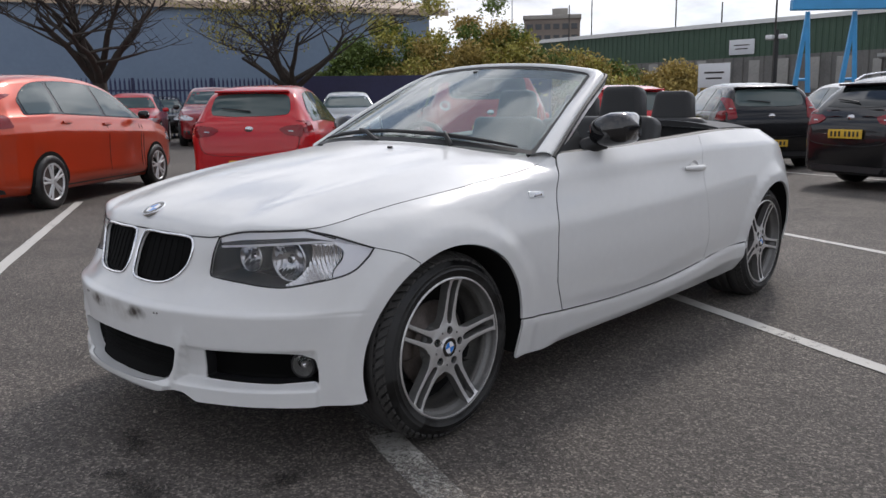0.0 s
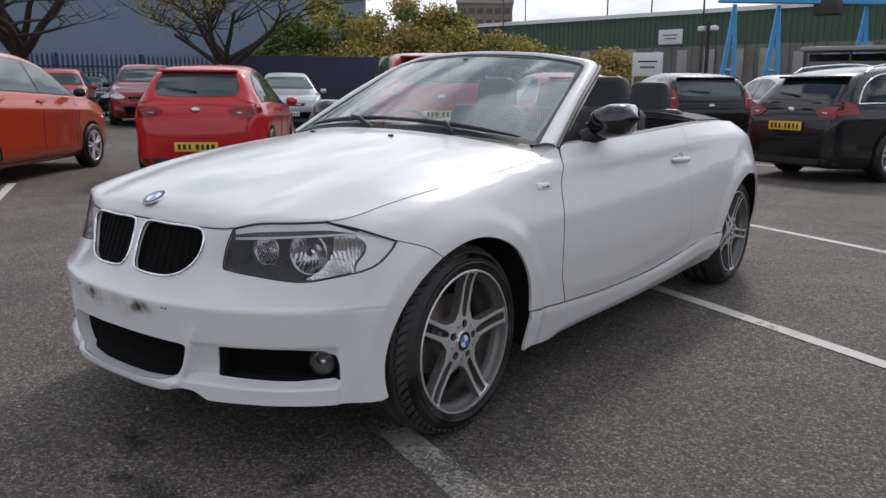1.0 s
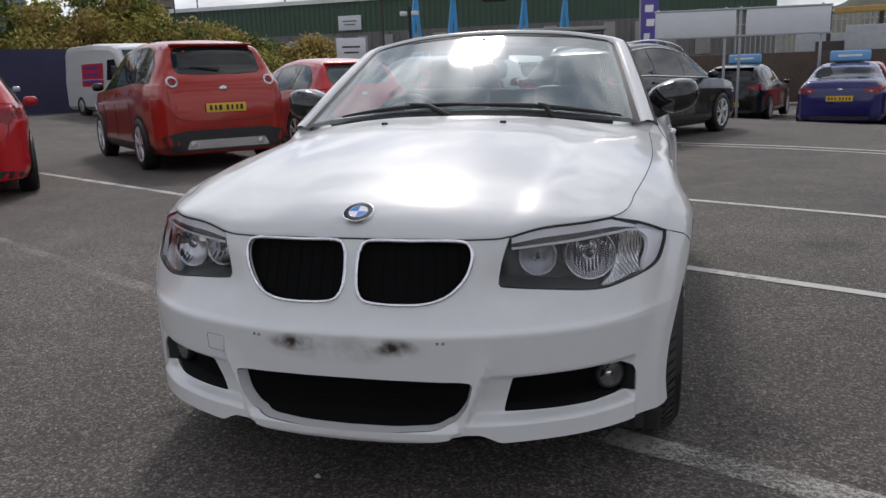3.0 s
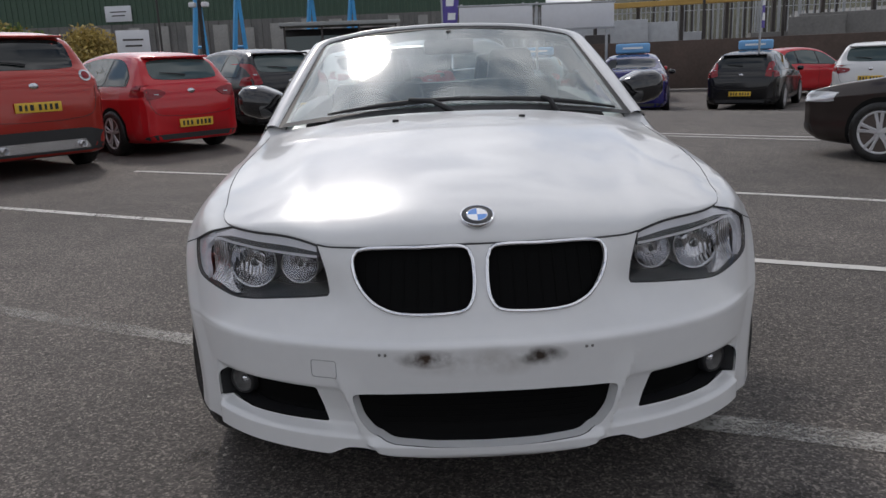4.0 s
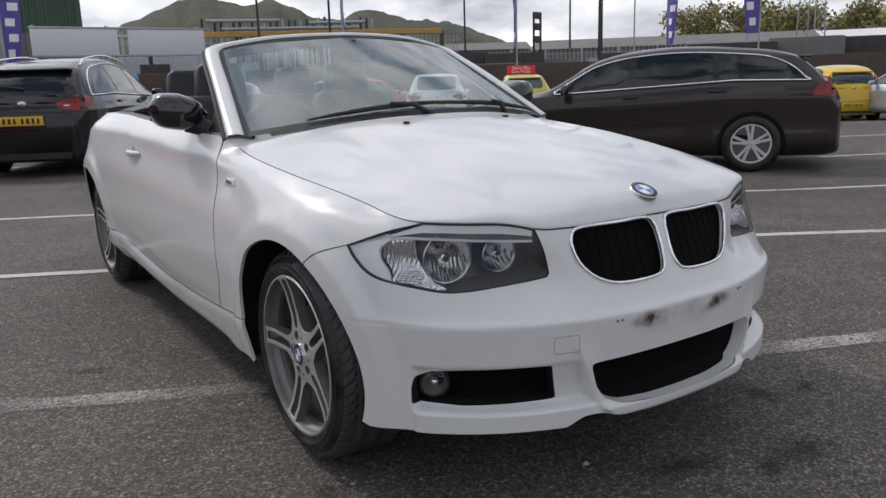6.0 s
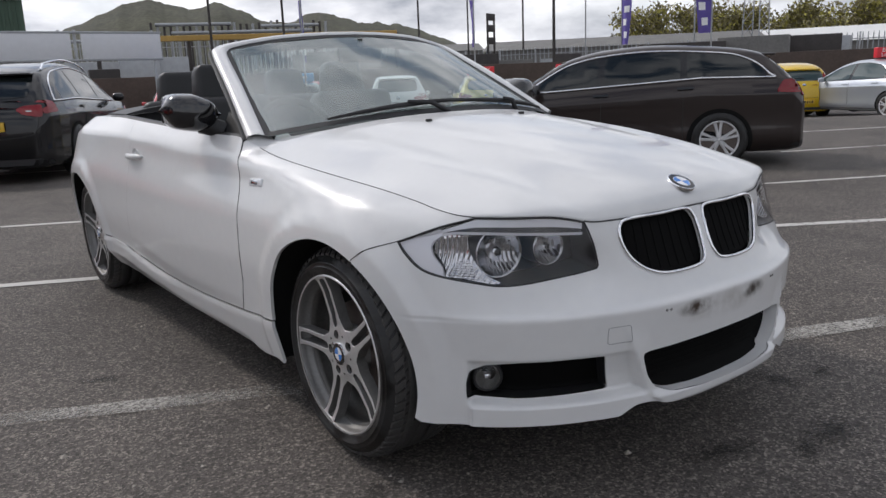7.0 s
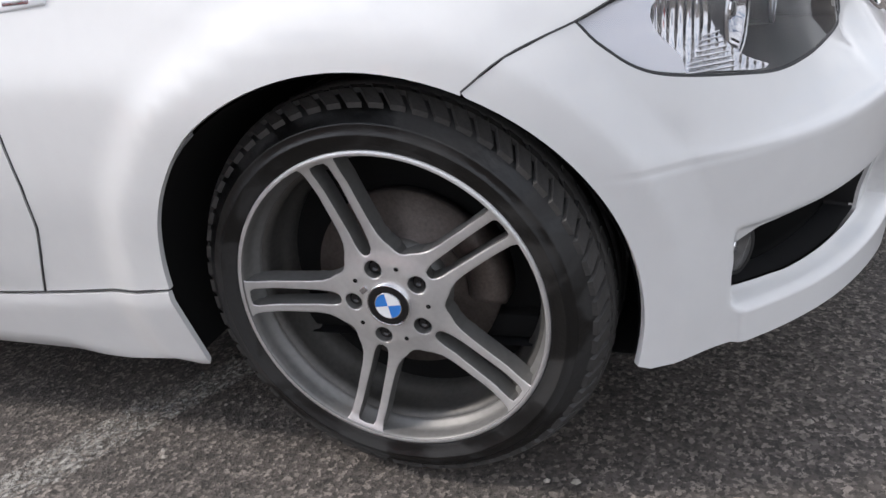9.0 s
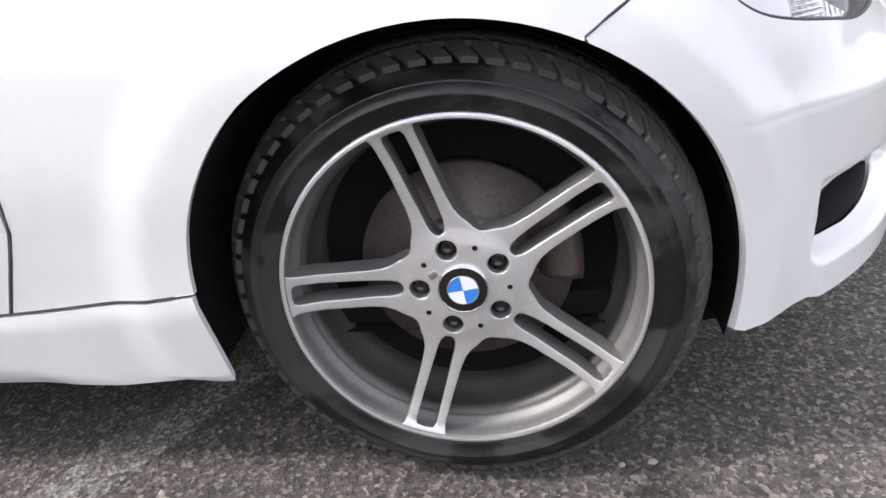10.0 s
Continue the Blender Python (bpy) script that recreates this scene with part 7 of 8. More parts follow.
def grit(count, seed):
    """Loose pale chippings and crumbs lying on the asphalt."""
    rnd = random.Random(seed)
    v, f = [], []
    for i in range(count):
        x, y, r = rnd.uniform(-3.6, 4.0), rnd.uniform(-4.2, 2.2), rnd.uniform(0.0025, 0.0065) * (2.0 if rnd.random() < 0.05 else 1.0)
        a, k, h = rnd.uniform(0, 6.28), len(v), r * rnd.uniform(0.4, 0.9)
        for j in range(5):
            t = a + j * 1.2566
            q = r * rnd.uniform(0.7, 1.2)
            v.append((x + q * math.cos(t), y + q * math.sin(t), 0.0))
        v.append((x, y, h + 0.001))
        f += [(k + j, k + (j + 1) % 5, k + 5) for j in range(5)]
    ob = raw("grit", v, f, mat("pale loose grit", (0.34, 0.31, 0.27), 0.9, var=0.4, scale=6), smooth=False)
    return tagged(ob, "loose pale chippings scattered over the asphalt", "grit", kind="stuff")


grit(900, 4)


# ---- surroundings of the car park ----
CLAD_BLUE = mat("blue-grey profiled cladding", (0.18, 0.245, 0.34), 0.5, var=0.08, scale=0.6)
CLAD_CREAM = mat("cream roof sheet", (0.50, 0.39, 0.29), 0.6, var=0.10, scale=0.8)
CLAD_GREEN = mat("dark green cladding", (0.045, 0.086, 0.055), 0.5, var=0.10, scale=0.5)
CLAD_GREY = mat("weathered grey cladding", (0.16, 0.155, 0.145), 0.7, var=0.25, scale=0.9)
ROOF_WHITE = mat("white roof edge", (0.72, 0.72, 0.70), 0.5, var=0.06, scale=0.7)
PALISADE = mat("blue painted palisade", (0.030, 0.036, 0.105), 0.5, var=0.15, scale=6)
HOARD_BLUE = mat("dark blue hoarding", (0.026, 0.026, 0.075), 0.6, var=0.2, scale=1.5)
BRICKWALL = mat("brown boundary wall", (0.085, 0.062, 0.050), 0.85, var=0.25, scale=1.2, bump=0.5, bscale=12)
CONCRETE = mat("stained concrete", (0.33, 0.31, 0.28), 0.85, var=0.15, scale=0.4)
STEEL_BLUE = mat("bright blue painted steel", (0.05, 0.33, 0.66), 0.45, var=0.12, scale=2)
STEEL_YELLOW = mat("yellow painted steel", (0.46, 0.28, 0.07), 0.5, var=0.15, scale=2)
STEEL_GREY = mat("galvanised steel", (0.36, 0.37, 0.38), 0.45, 0.5, var=0.15, scale=4)
STEEL_DARK = mat("dark rusty steel", (0.05, 0.043, 0.04), 0.7, var=0.3, scale=2)
PANEL_WHITE = mat("white sign panel", (0.68, 0.69, 0.71), 0.5, var=0.05, scale=1)
PURPLE = mat("violet flag cloth", (0.115, 0.085, 0.34), 0.7, var=0.12, scale=3)
BARK = mat("dark bark", (0.045, 0.036, 0.030), 0.9, var=0.3, scale=6, bump=0.6, bscale=20)
TWIG = mat("brown twigs", (0.085, 0.055, 0.035), 0.9, var=0.25, scale=3)


def leaf_material(name, color, spread=0.35):
    m = bpy.data.materials.new(name)
    m.use_nodes = True
    n, l = m.node_tree.nodes, m.node_tree.links
    b = n["Principled BSDF"]
    g, r, x = n.new("ShaderNodeNewGeometry"), n.new("ShaderNodeMapRange"), n.new("ShaderNodeMix")
    r.inputs["To Min"].default_value, r.inputs["To Max"].default_value = 1 - spread, 1 + spread
    x.data_type, x.blend_type = "RGBA", "MULTIPLY"
    x.inputs[0].default_value, x.inputs[6].default_value = 1, (*color, 1)
    l.new(g.outputs["Random Per Island"], r.inputs["Value"]), l.new(r.outputs["Result"], x.inputs[7]), l.new(x.outputs[2], b.inputs["Base Color"])
    b.inputs["Roughness"].default_value = 0.65
    return m


LEAF_GREEN, LEAF_YELLOW, LEAF_BROWN = leaf_material("evergreen leaves", (0.125, 0.180, 0.036)), leaf_material("young yellow-green leaves", (0.34, 0.31, 0.065)), leaf_material("dry brown-yellow shoots", (0.39, 0.29, 0.085))
LEAF_FAR = leaf_material("far spring trees", (0.20, 0.175, 0.085))


def polar(az, d, base=(0.3, -2.2)):
    return (base[0] + d * math.cos(radians(az)), base[1] + d * math.sin(radians(az)))


def leaves(name, centres, spread, size, count, material, rnd, parent=None, flat=0.8):
    """Many small folded leaves scattered in clumps."""
    v, f = [], []
    for i in range(count):
        c = centres[rnd.randrange(len(centres))]
        s = spread if not hasattr(spread, "__len__") else spread[rnd.randrange(len(spread))]
        while True:
            d = Vector((rnd.uniform(-1, 1), rnd.uniform(-1, 1), rnd.uniform(-1, 1)))
            if d.length < 1:
                break
        p = Vector(c) + Vector((d.x * s, d.y * s, d.z * s * flat))
        a = Vector((rnd.gauss(0, 1), rnd.gauss(0, 1), rnd.gauss(0, 1))).normalized()
        b = a.cross(Vector((rnd.gauss(0, 1), rnd.gauss(0, 1), rnd.gauss(0, 1)))).normalized()
        z = size * rnd.uniform(0.6, 1.4)
        k = len(v)
        v += [p - a * z, p + b * z * 0.45, p + a * z, p - b * z * 0.45 + a.cross(b) * z * 0.2]
        f += [(k, k + 1, k + 2), (k, k + 2, k + 3)]
    return raw(name, v, f, material, parent, smooth=False)


def bare_tree(at, height, trunk, seed, leafy, label):
    """A leafless or budding tree: tapered trunk, rising limbs, fine twigs."""
    rnd = random.Random(seed)
    t = thing("tree", pose(at[0], at[1], 0), label, "tree", "trees by the fence")
    bm, tips, mid = bmesh.new(), [], bmesh.new()

    def limb(p, d, length, r, depth):
        steps = 5 if depth < 3 else 3
        pts, rad = [p], [r]
        q = d.copy()
        for i in range(steps):
            q = (q + Vector((rnd.gauss(0, .16), rnd.gauss(0, .16), 0.06 + rnd.gauss(0, .08)))).normalized()
            pts.append(pts[-1] + q * length / steps)
            rad.append(r * (1 - 0.62 * (i + 1) / steps))
        tube(bm if depth < 2 else mid, pts, rad, 8 if depth < 2 else 4, caps=False)
        if depth >= 4:
            tips.append(pts[-1])
            return
        n = (8, 5, 5, 4)[depth]
        for i in range(n):
            k = rnd.uniform(0.35, 1.0) if depth else rnd.uniform(0.55, 1.0)
            j = min(int(k * steps), steps - 1)
            a = rnd.uniform(0, 2 * math.pi) + i * 2.4
            out = Vector((math.cos(a), math.sin(a), rnd.uniform(0.10, 0.75) if depth == 0 else rnd.uniform(-0.15, 0.60))).normalized()
            limb(pts[j + 1], (q * 0.45 + out * 0.85).normalized(), length * rnd.uniform(0.58, 0.85) * (1.45 if depth == 0 else 1), max(rad[j + 1] * (0.64 if depth == 0 else 0.60), 0.011), depth + 1)

    limb(Vector((0, 0, -0.1)), Vector((0.03, 0, 1)), height * 0.19, trunk, 0)
    part("trunk", bm, BARK, t, "dark branching trunk", smooth=80)
    part("branchwork", mid, BARK, t, "fine dark twigs")["kind"] = "stuff"
    if leafy:
        leaves("crown", tips, 0.35, 0.05, leafy, LEAF_YELLOW, rnd, t)["label"] = "sparse young yellow-green leaves"
    return t


def profiled_wall(name, a, b, z0, z1, material, pitch=0.3, depth=0.05, label="", category="wall", thick=0.3):
    """A straight wall of ribbed sheet between two points."""
    a, b = Vector((*a, 0)), Vector((*b, 0))
    d = (b - a)
    L = d.length
    d.normalize()
    n = Vector((d.y, -d.x, 0))
    v, f = [], []
    k = int(L / pitch)
    cols = []
    for i in range(k):
        for q, o in ((0, 0), (.5, 0), (.56, depth), (.94, depth)):
            cols.append((min((i + q) * pitch, L), o))
    cols.append((L, 0))
    for s, o in cols:
        p = a + d * s + n * o
        v += [(p.x, p.y, z0), (p.x, p.y, z1)]
    for i in range(len(cols) - 1):
        f.append((2 * i, 2 * i + 2, 2 * i + 3, 2 * i + 1))
    m = len(v)
    for p in (a, b):
        q = p - n * thick
        v += [(q.x, q.y, z0), (q.x, q.y, z1)]
    e = 2 * (len(cols) - 1)
    f += [(m, 0, 1, m + 1), (e, m + 2, m + 3, e + 1), (m + 2, m, m + 1, m + 3)]
    ob = raw(name, v, f, material, smooth=False)
    return tagged(ob, label, category, kind="structure") if label else ob


# blue-grey warehouse beyond the fence
wa, wb = polar(185, 44), polar(131.5, 42)
profiled_wall("wall_warehouse_blue", wb, wa, 0, 6.0, CLAD_BLUE, 0.32, 0.14, "blue-grey profiled steel warehouse wall", "warehouse")
d = (Vector(wb) - Vector(wa)).normalized()
nn = Vector((d.y, -d.x))
v = []
for p in (Vector(wa) - d, Vector(wb) + d):
    for off, z in ((-0.6, 5.95), (-0.6, 6.25), (1.2, 6.75), (18, 9.5)):
        q = p - nn * off
        v.append((q.x, q.y, z))
roof = raw("roof_warehouse_blue", v, [(0, 1, 5, 4), (1, 2, 6, 5), (2, 3, 7, 6)], CLAD_CREAM, smooth=False)
tagged(roof, "cream sheet roof of the blue-grey warehouse", "roof", kind="structure")
lampbox = boxed("wall_lamp", (0.5, 0.4, 0.4), (*polar(152.6, 41.2), 4.3), STEEL_GREY, None, bevel=0.05)
tagged(lampbox, "small grey flood lamp on the warehouse wall", "lamp")

# palisade fence with pointed pales
def palisade(a, b, h, material, label, pitch=0.155):
    a, b = Vector((*a, 0)), Vector((*b, 0))
    d = b - a
    L = d.length
    d.normalize()
    n = Vector((d.y, -d.x, 0))
    fence = thing("palisade_fence", Matrix.Translation(a), label, "fence")
    k = int(L / pitch)
    bmv, bmf = [], []
    for i in range(k):
        c = d * (i * pitch)
        j = len(bmv)
        w = d * 0.034
        for o in (0.0, 0.012):
            q = c + n * o
            bmv += [q - w, q + w, q + w + Vector((0, 0, h - 0.14)), q + w * 0.2 + Vector((0, 0, h)), q - w * 0.2 + Vector((0, 0, h)), q - w + Vector((0, 0, h - 0.14))]
        bmf += [tuple(j + t for t in range(6)), tuple(j + 11 - t for t in range(6))] + [(j + t, j + 6 + t, j + 6 + (t + 1) % 6, j + (t + 1) % 6) for t in range(6)]
    o = raw("infill", bmv, bmf, material, fence, "pointed steel pales", smooth=False)
    o["kind"] = "stuff"
    for z in (0.45, h - 0.45):
        bm = bmesh.new()
        box(bm, (L, 0.05, 0.06), (0, 0, 0), 0.006)
        r = part("rail", bm, material, fence)
        r.matrix_local = Matrix.Translation(d * L / 2 - n * 0.04 + Vector((0, 0, z))) @ Matrix.Rotation(math.atan2(d.y, d.x), 4, "Z")
    for i in range(int(L / 2.75) + 1):
        p = boxed("post", (0.1, 0.08, h), (*(d * min(i * 2.75, L) - n * 0.08).xy, h / 2), material, fence, bevel=0.006)
    return fence


fa, fb, fc = polar(178, 31), polar(141.5, 29.5), polar(121.5, 31.5)
palisade(fa, fb, 2.35, PALISADE, "dark blue steel palisade fence along the car park")
profiled_wall("wall_hoarding", fc, fb, 0, 2.4, HOARD_BLUE, 0.22, 0.03, "dark blue sheet fence below the bushes", "fence", 0.05)

bare_tree(polar(156.0, 27.5, (2.4, -1.8)), 14.5, 0.46, 11, 0, "bare spreading tree with dark trunk behind the fence")
bare_tree(polar(143.5, 28.0, (2.4, -1.8)), 12.5, 0.34, 23, 7000, "budding tree with sparse yellow-green leaves")
bare_tree(polar(174, 32, (2.4, -1.8)), 11.0, 0.30, 31, 0, "bare tree beyond the fence")

# bank of bushes behind the fence
def bush(at, r, h, mats, seed, label, count=2600, size=0.085):
    rnd = random.Random(seed)
    t = thing("bush", pose(at[0], at[1], 0), label, "bush", "bushes behind the fence")
    cs = []
    for i in range(34):
        a, q = rnd.uniform(0, 2 * math.pi), math.sqrt(rnd.random())
        z = h * (0.25 + 0.75 * rnd.random()) * (1 - 0.45 * q * q)
        cs.append((r * q * math.cos(a), r * q * math.sin(a) * 0.8, z))
    bm = bmesh.new()
    for c in cs[:14]:
        tube(bm, [(c[0] * 0.1, c[1] * 0.1, 0), (c[0] * 0.6, c[1] * 0.6, c[2] * 0.6), c], [0.05, 0.03, 0.012], 5, caps=False)
    part("stems", bm, TWIG, t, smooth=80)
    for i, m in enumerate(mats):
        leaves("foliage", cs[i :: len(mats)], [0.45, 0.62, 0.8], size, count // len(mats), m, rnd, t)
    return t


rb = random.Random(5)
for az, dd, r, h, ms in ((139.5, 31.5, 1.4, 3.4, "gg"), (136.8, 32.5, 2.0, 4.6, "ggy"), (133.5, 33.5, 2.4, 5.3, "ggy"), (130.2, 33.5, 2.3, 5.2, "gyb"), (127.6, 33, 1.9, 4.2, "gyb"),
                         (134.8, 31.3, 1.6, 3.3, "byb"), (131.5, 31.2, 1.7, 3.2, "byb"), (128.2, 31.5, 1.7, 3.2, "bby"), (125.2, 32, 1.7, 3.1, "bbg"), (122.4, 32.5, 1.7, 3.0, "bby"), (119.8, 33, 1.5, 2.7, "bbg"), (117.0, 34, 1.4, 2.4, "bb"), (140.8, 31.0, 1.0, 2.8, "gg")):
    bush(polar(az, dd + 2.4, (2.4, -1.8)), r * 1.08, h * 1.12, [{"g": LEAF_GREEN, "y": LEAF_YELLOW, "b": LEAF_BROWN}[q] for q in ms], rb.randrange(999), "dense evergreen bush with yellow shoots" if "g" in ms else "dry brown and yellow thicket", 15000)

# tower block far off
tw = polar(124.6, 210)
blk = thing("tower_block", pose(tw[0], tw[1], 0, 0, 0, 124.6 - 90), "brown-grey concrete tower block in the distance", "building")
boxed("wall", (14, 12, 23), (0, 0, 11.5), mat("brown concrete", (0.20, 0.165, 0.14), 0.85, var=0.12, scale=0.3), blk, bevel=0.1)
boxed("roof_parapet", (14.6, 12.6, 1.0), (0, 0, 23.4), CONCRETE, blk, bevel=0.05)
boxed("lift_housing", (4, 4, 2.2), (2, 0, 24.8), CONCRETE, blk, bevel=0.05)
_win = mat("far window", (0.05, 0.055, 0.06), 0.2)
for i in range(8):
    for j in range(6):
        boxed("window", (1.5, 0.2, 1.3), (-5.6 + j * 2.24, -6.02, 1.8 + i * 2.75), _win, blk, bevel=0)

# green warehouse with a long white eave
D = Vector((0.9985, -0.055))
g0 = Vector((-25.2, 65.4))
ga, gb = g0 - D * 34, g0 + D * 35.2
profiled_wall("wall_warehouse_green", ga, gb, 5.0, 7.8, CLAD_GREEN, 0.5, 0.06, "dark green profiled warehouse wall", "warehouse")
profiled_wall("wall_warehouse_green_base", ga - Vector((0, 0.05)), gb - Vector((0, 0.05)), 0, 5.0, CLAD_GREY, 0.9, 0.12, "weathered grey lower wall of the green warehouse", "warehouse")
N = Vector((D.y, -D.x))
if N.y > 0:
    N = -N
v = []
for p in (ga - D * 0.5, gb + D * 0.5):
    for off, z in ((0.25, 7.65), (0.25, 8.0), (-3, 8.25), (-14, 9.5), (-28, 8.0)):
        q = p + N * off
        v.append((q.x, q.y, z))
tagged(raw("roof_warehouse_green", v, [(0, 1, 6, 5), (1, 2, 7, 6), (2, 3, 8, 7), (3, 4, 9, 8)], ROOF_WHITE, smooth=False), "white roof edge of the green warehouse", "roof", kind="structure")
q0, q1 = gb, gb - N * 28
profiled_wall("wall_warehouse_green_end", q0, q1, 0, 8.0, CLAD_GREEN, 0.5, 0.06, "dark green end wall of the warehouse", "warehouse")
rw = random.Random(8)
for i in range(26):
    p = ga + D * (4 + i * 2.4) + N * 0.2
    pn = boxed("wall_panel", (rw.uniform(0.7, 1.3), 0.06, rw.uniform(1.7, 2.9)), (0, 0, 0), mat("pale cladding sheet", (0.30, 0.29, 0.27), 0.7, var=0.2, scale=1) if i == 0 else bpy.data.materials["pale cladding sheet"], None, bevel=0.01)
    pn.matrix_world = Matrix.Translation((p.x, p.y, 3.45)) @ Matrix.Rotation(math.atan2(D.y, D.x), 4, "Z")
    tagged(pn, "pale weathered sheet on the lower warehouse wall", "wall panel", "wall sheets")


def wall_sign(at, az, w, h, z, posts, label):
    s = thing("sign", pose(at[0], at[1], 0, 0, 0, az - 90), label, "sign")
    boxed("board", (w, 0.08, h), (0, 0, z), PANEL_WHITE, s, bevel=0.01)
    for i, (ww, dz) in enumerate(((0.62, 0.12), (0.5, -0.12))):
        boxed("bar", (w * ww, 0.012, h * 0.07), (0, -0.048, z + h * dz), STEEL_DARK, s, bevel=0)
    if posts:
        for x in (-w * 0.46, w * 0.46):
            boxed("post", (0.1, 0.1, z), (x, 0.09, z / 2), STEEL_GREY, s, bevel=0.01)
    return s


wall_sign((g0 + N * 0.15), 90 - 3.15, 2.2, 1.25, 5.85, False, "white name board on the green warehouse wall")
wall_sign(polar(114.0, 34, (2.4, -1.8)), 114, 1.22, 0.95, 2.25, True, "white site board on posts")

# blue gantry crane
gx = thing("gantry_crane", Matrix(), "bright blue steel gantry with two A-frames", "gantry crane")
for az in (108.0, 105.3, 100.2, 97.3):
    P = [Vector((*polar(az + q, 47 + (108 - az) * 0.5, (2.0, -2.0)), 0)) for q in (0.68, -0.50)]
    top = Vector((*polar(az - 0.1, 47 + (108 - az) * 0.5, (2.0, -2.0)), 5.85))
    for foot in P:
        bm = bmesh.new()
        tube(bm, [foot, top], [0.17, 0.13], 4)
        part("leg", bm, STEEL_BLUE, gx)
    bm = bmesh.new()
    tube(bm, [P[0].lerp(top, 0.4), P[1].lerp(top, 0.4)], 0.08, 4)
    part("brace", bm, STEEL_BLUE, gx)
ba, bb = Vector((*polar(108.9, 46.6, (2.0, -2.0)), 6.2)), Vector((*polar(96.3, 52.8, (2.0, -2.0)), 6.2))
bm = bmesh.new()
box(bm, ((bb - ba).length, 0.45, 0.55), (0, 0, 0), 0.04)
r = part("beam", bm, STEEL_BLUE, gx)
r.matrix_local = Matrix.Translation((ba + bb) / 2) @ Matrix.Rotation(math.atan2((bb - ba).y, (bb - ba).x), 4, "Z")
boxed("hoist", (1.3, 1.0, 0.8), (*polar(102.3, 49.3, (2.0, -2.0)), 5.75), STEEL_DARK, gx, bevel=0.05)

# dark flat-roofed shelter
sc = polar(98.6, 36, (1.6, -2.2))
sh = thing("shelter", pose(sc[0], sc[1], 0, 0, 0, 8.6), "dark flat-roofed glazed shelter", "shelter")
boxed("roof", (5.2, 2.0, 0.16), (0, 0, 2.85), mat("pale roof edge", (0.30, 0.31, 0.30), 0.6, var=.1), sh, bevel=0.02)
boxed("back_wall", (4.8, 0.08, 2.6), (0, 0.85, 1.4), TRIM, sh)
for x in (-2.4, -0.8, 0.8, 2.4):
    boxed("post", (0.08, 0.08, 2.77), (x, -0.85, 1.385), STEEL_DARK, sh, bevel=0.005)
for x in (-1.6, 0, 1.6):
    boxed("pane", (1.5, 0.02, 1.5), (x, -0.84, 1.6), TEAL_GLASS, sh, bevel=0)

# white hoarding on posts
ha, hb = Vector((0.84, 18.35)), Vector((4.88, 18.55))
hd = (hb - ha)
hs = thing("hoarding", Matrix.Translation((*((ha + hb) / 2), 0)) @ Matrix.Rotation(math.atan2(hd.y, hd.x), 4, "Z"), "blank white hoarding in a grey frame on posts", "hoarding")
for x0, x1 in ((-hd.length / 2, -0.12), (0.12, hd.length / 2)):
    boxed("panel", (x1 - x0, 0.05, 0.60), ((x0 + x1) / 2, 0, 2.12), PANEL_WHITE, hs, bevel=0.005)
for z in (1.80, 2.44):
    boxed("rail", (hd.length + 0.06, 0.07, 0.05), (0, 0.0, z), STEEL_GREY, hs, bevel=0.01)
for x in (-1.95, -0.35, 0.0, 1.85):
    boxed("post", (0.06, 0.06, 2.85), (x, 0.07, 1.075), STEEL_GREY, hs, bevel=0.01)

# brown boundary wall round the far side
wl = [polar(112, 38), polar(95, 33), polar(78, 33), polar(60, 33), polar(42, 36), polar(20, 36), polar(2, 38), polar(-20, 45)]
for i, (p, q) in enumerate(zip(wl, wl[1:])):
    m = Vector((*p, 0)).lerp(Vector((*q, 0)), 0.5)
    w = boxed("wall_boundary_%d" % i, ((Vector(q) - Vector(p)).length + 0.2, 0.25, 1.85), (0, 0, 0), BRICKWALL, None, bevel=0.02)
    w.matrix_world = Matrix.Translation((m.x, m.y, 0.585)) @ Matrix.Rotation(math.atan2(q[1] - p[1], q[0] - p[0]), 4, "Z")
    tagged(w, "low brown boundary wall", "wall", kind="structure")

# yard beyond the wall: yellow beam racks, grey stacks, palisade
yd = thing("beam_rack", Matrix(), "yellow steel beams on a dark rack in the yard", "steel rack")
for a0, a1, d0, z in ((78, 58, 48, 3.75),):
    p, q = Vector((*polar(a0, d0), z)), Vector((*polar(a1, d0), z))
    bm = bmesh.new()
    box(bm, ((q - p).length, 0.4, 0.30), (0, 0, 0), 0.03)
    r = part("beam", bm, STEEL_YELLOW, yd)
    r.matrix_local = Matrix.Translation((p + q) / 2) @ Matrix.Rotation(math.atan2((q - p).y, (q - p).x), 4, "Z")
for az in np.arange(58, 79, 2.9):
    boxed("post", (0.2, 0.2, 3.8), (*polar(az, 48.3), 1.9), STEEL_DARK, yd, bevel=0.01)
rk = random.Random(3)
for i in range(40):
    az, dd = rk.uniform(18, 84), rk.uniform(44, 56)
    s = boxed("steel_block", (rk.uniform(1.5, 5), rk.uniform(1, 2), rk.uniform(0.9, 2.9)), (0, 0, 0), (STEEL_DARK, CLAD_GREY, STEEL_GREY, STEEL_DARK)[i % 4], None, bevel=0.03)
    x, y = polar(az, dd)
    zz = s.dimensions.z
    s.matrix_world = Matrix.Translation((x, y, zz / 2)) @ Matrix.Rotation(radians(az - 90 + rk.uniform(-8, 8)), 4, "Z")
    tagged(s, "dull grey or rusty block of steel stock in the yard", "steel block", "yard stacks")
palisade(polar(84, 58), polar(56, 62), 4.2, STEEL_GREY, "tall grey palisade fence round the yard", 0.32)
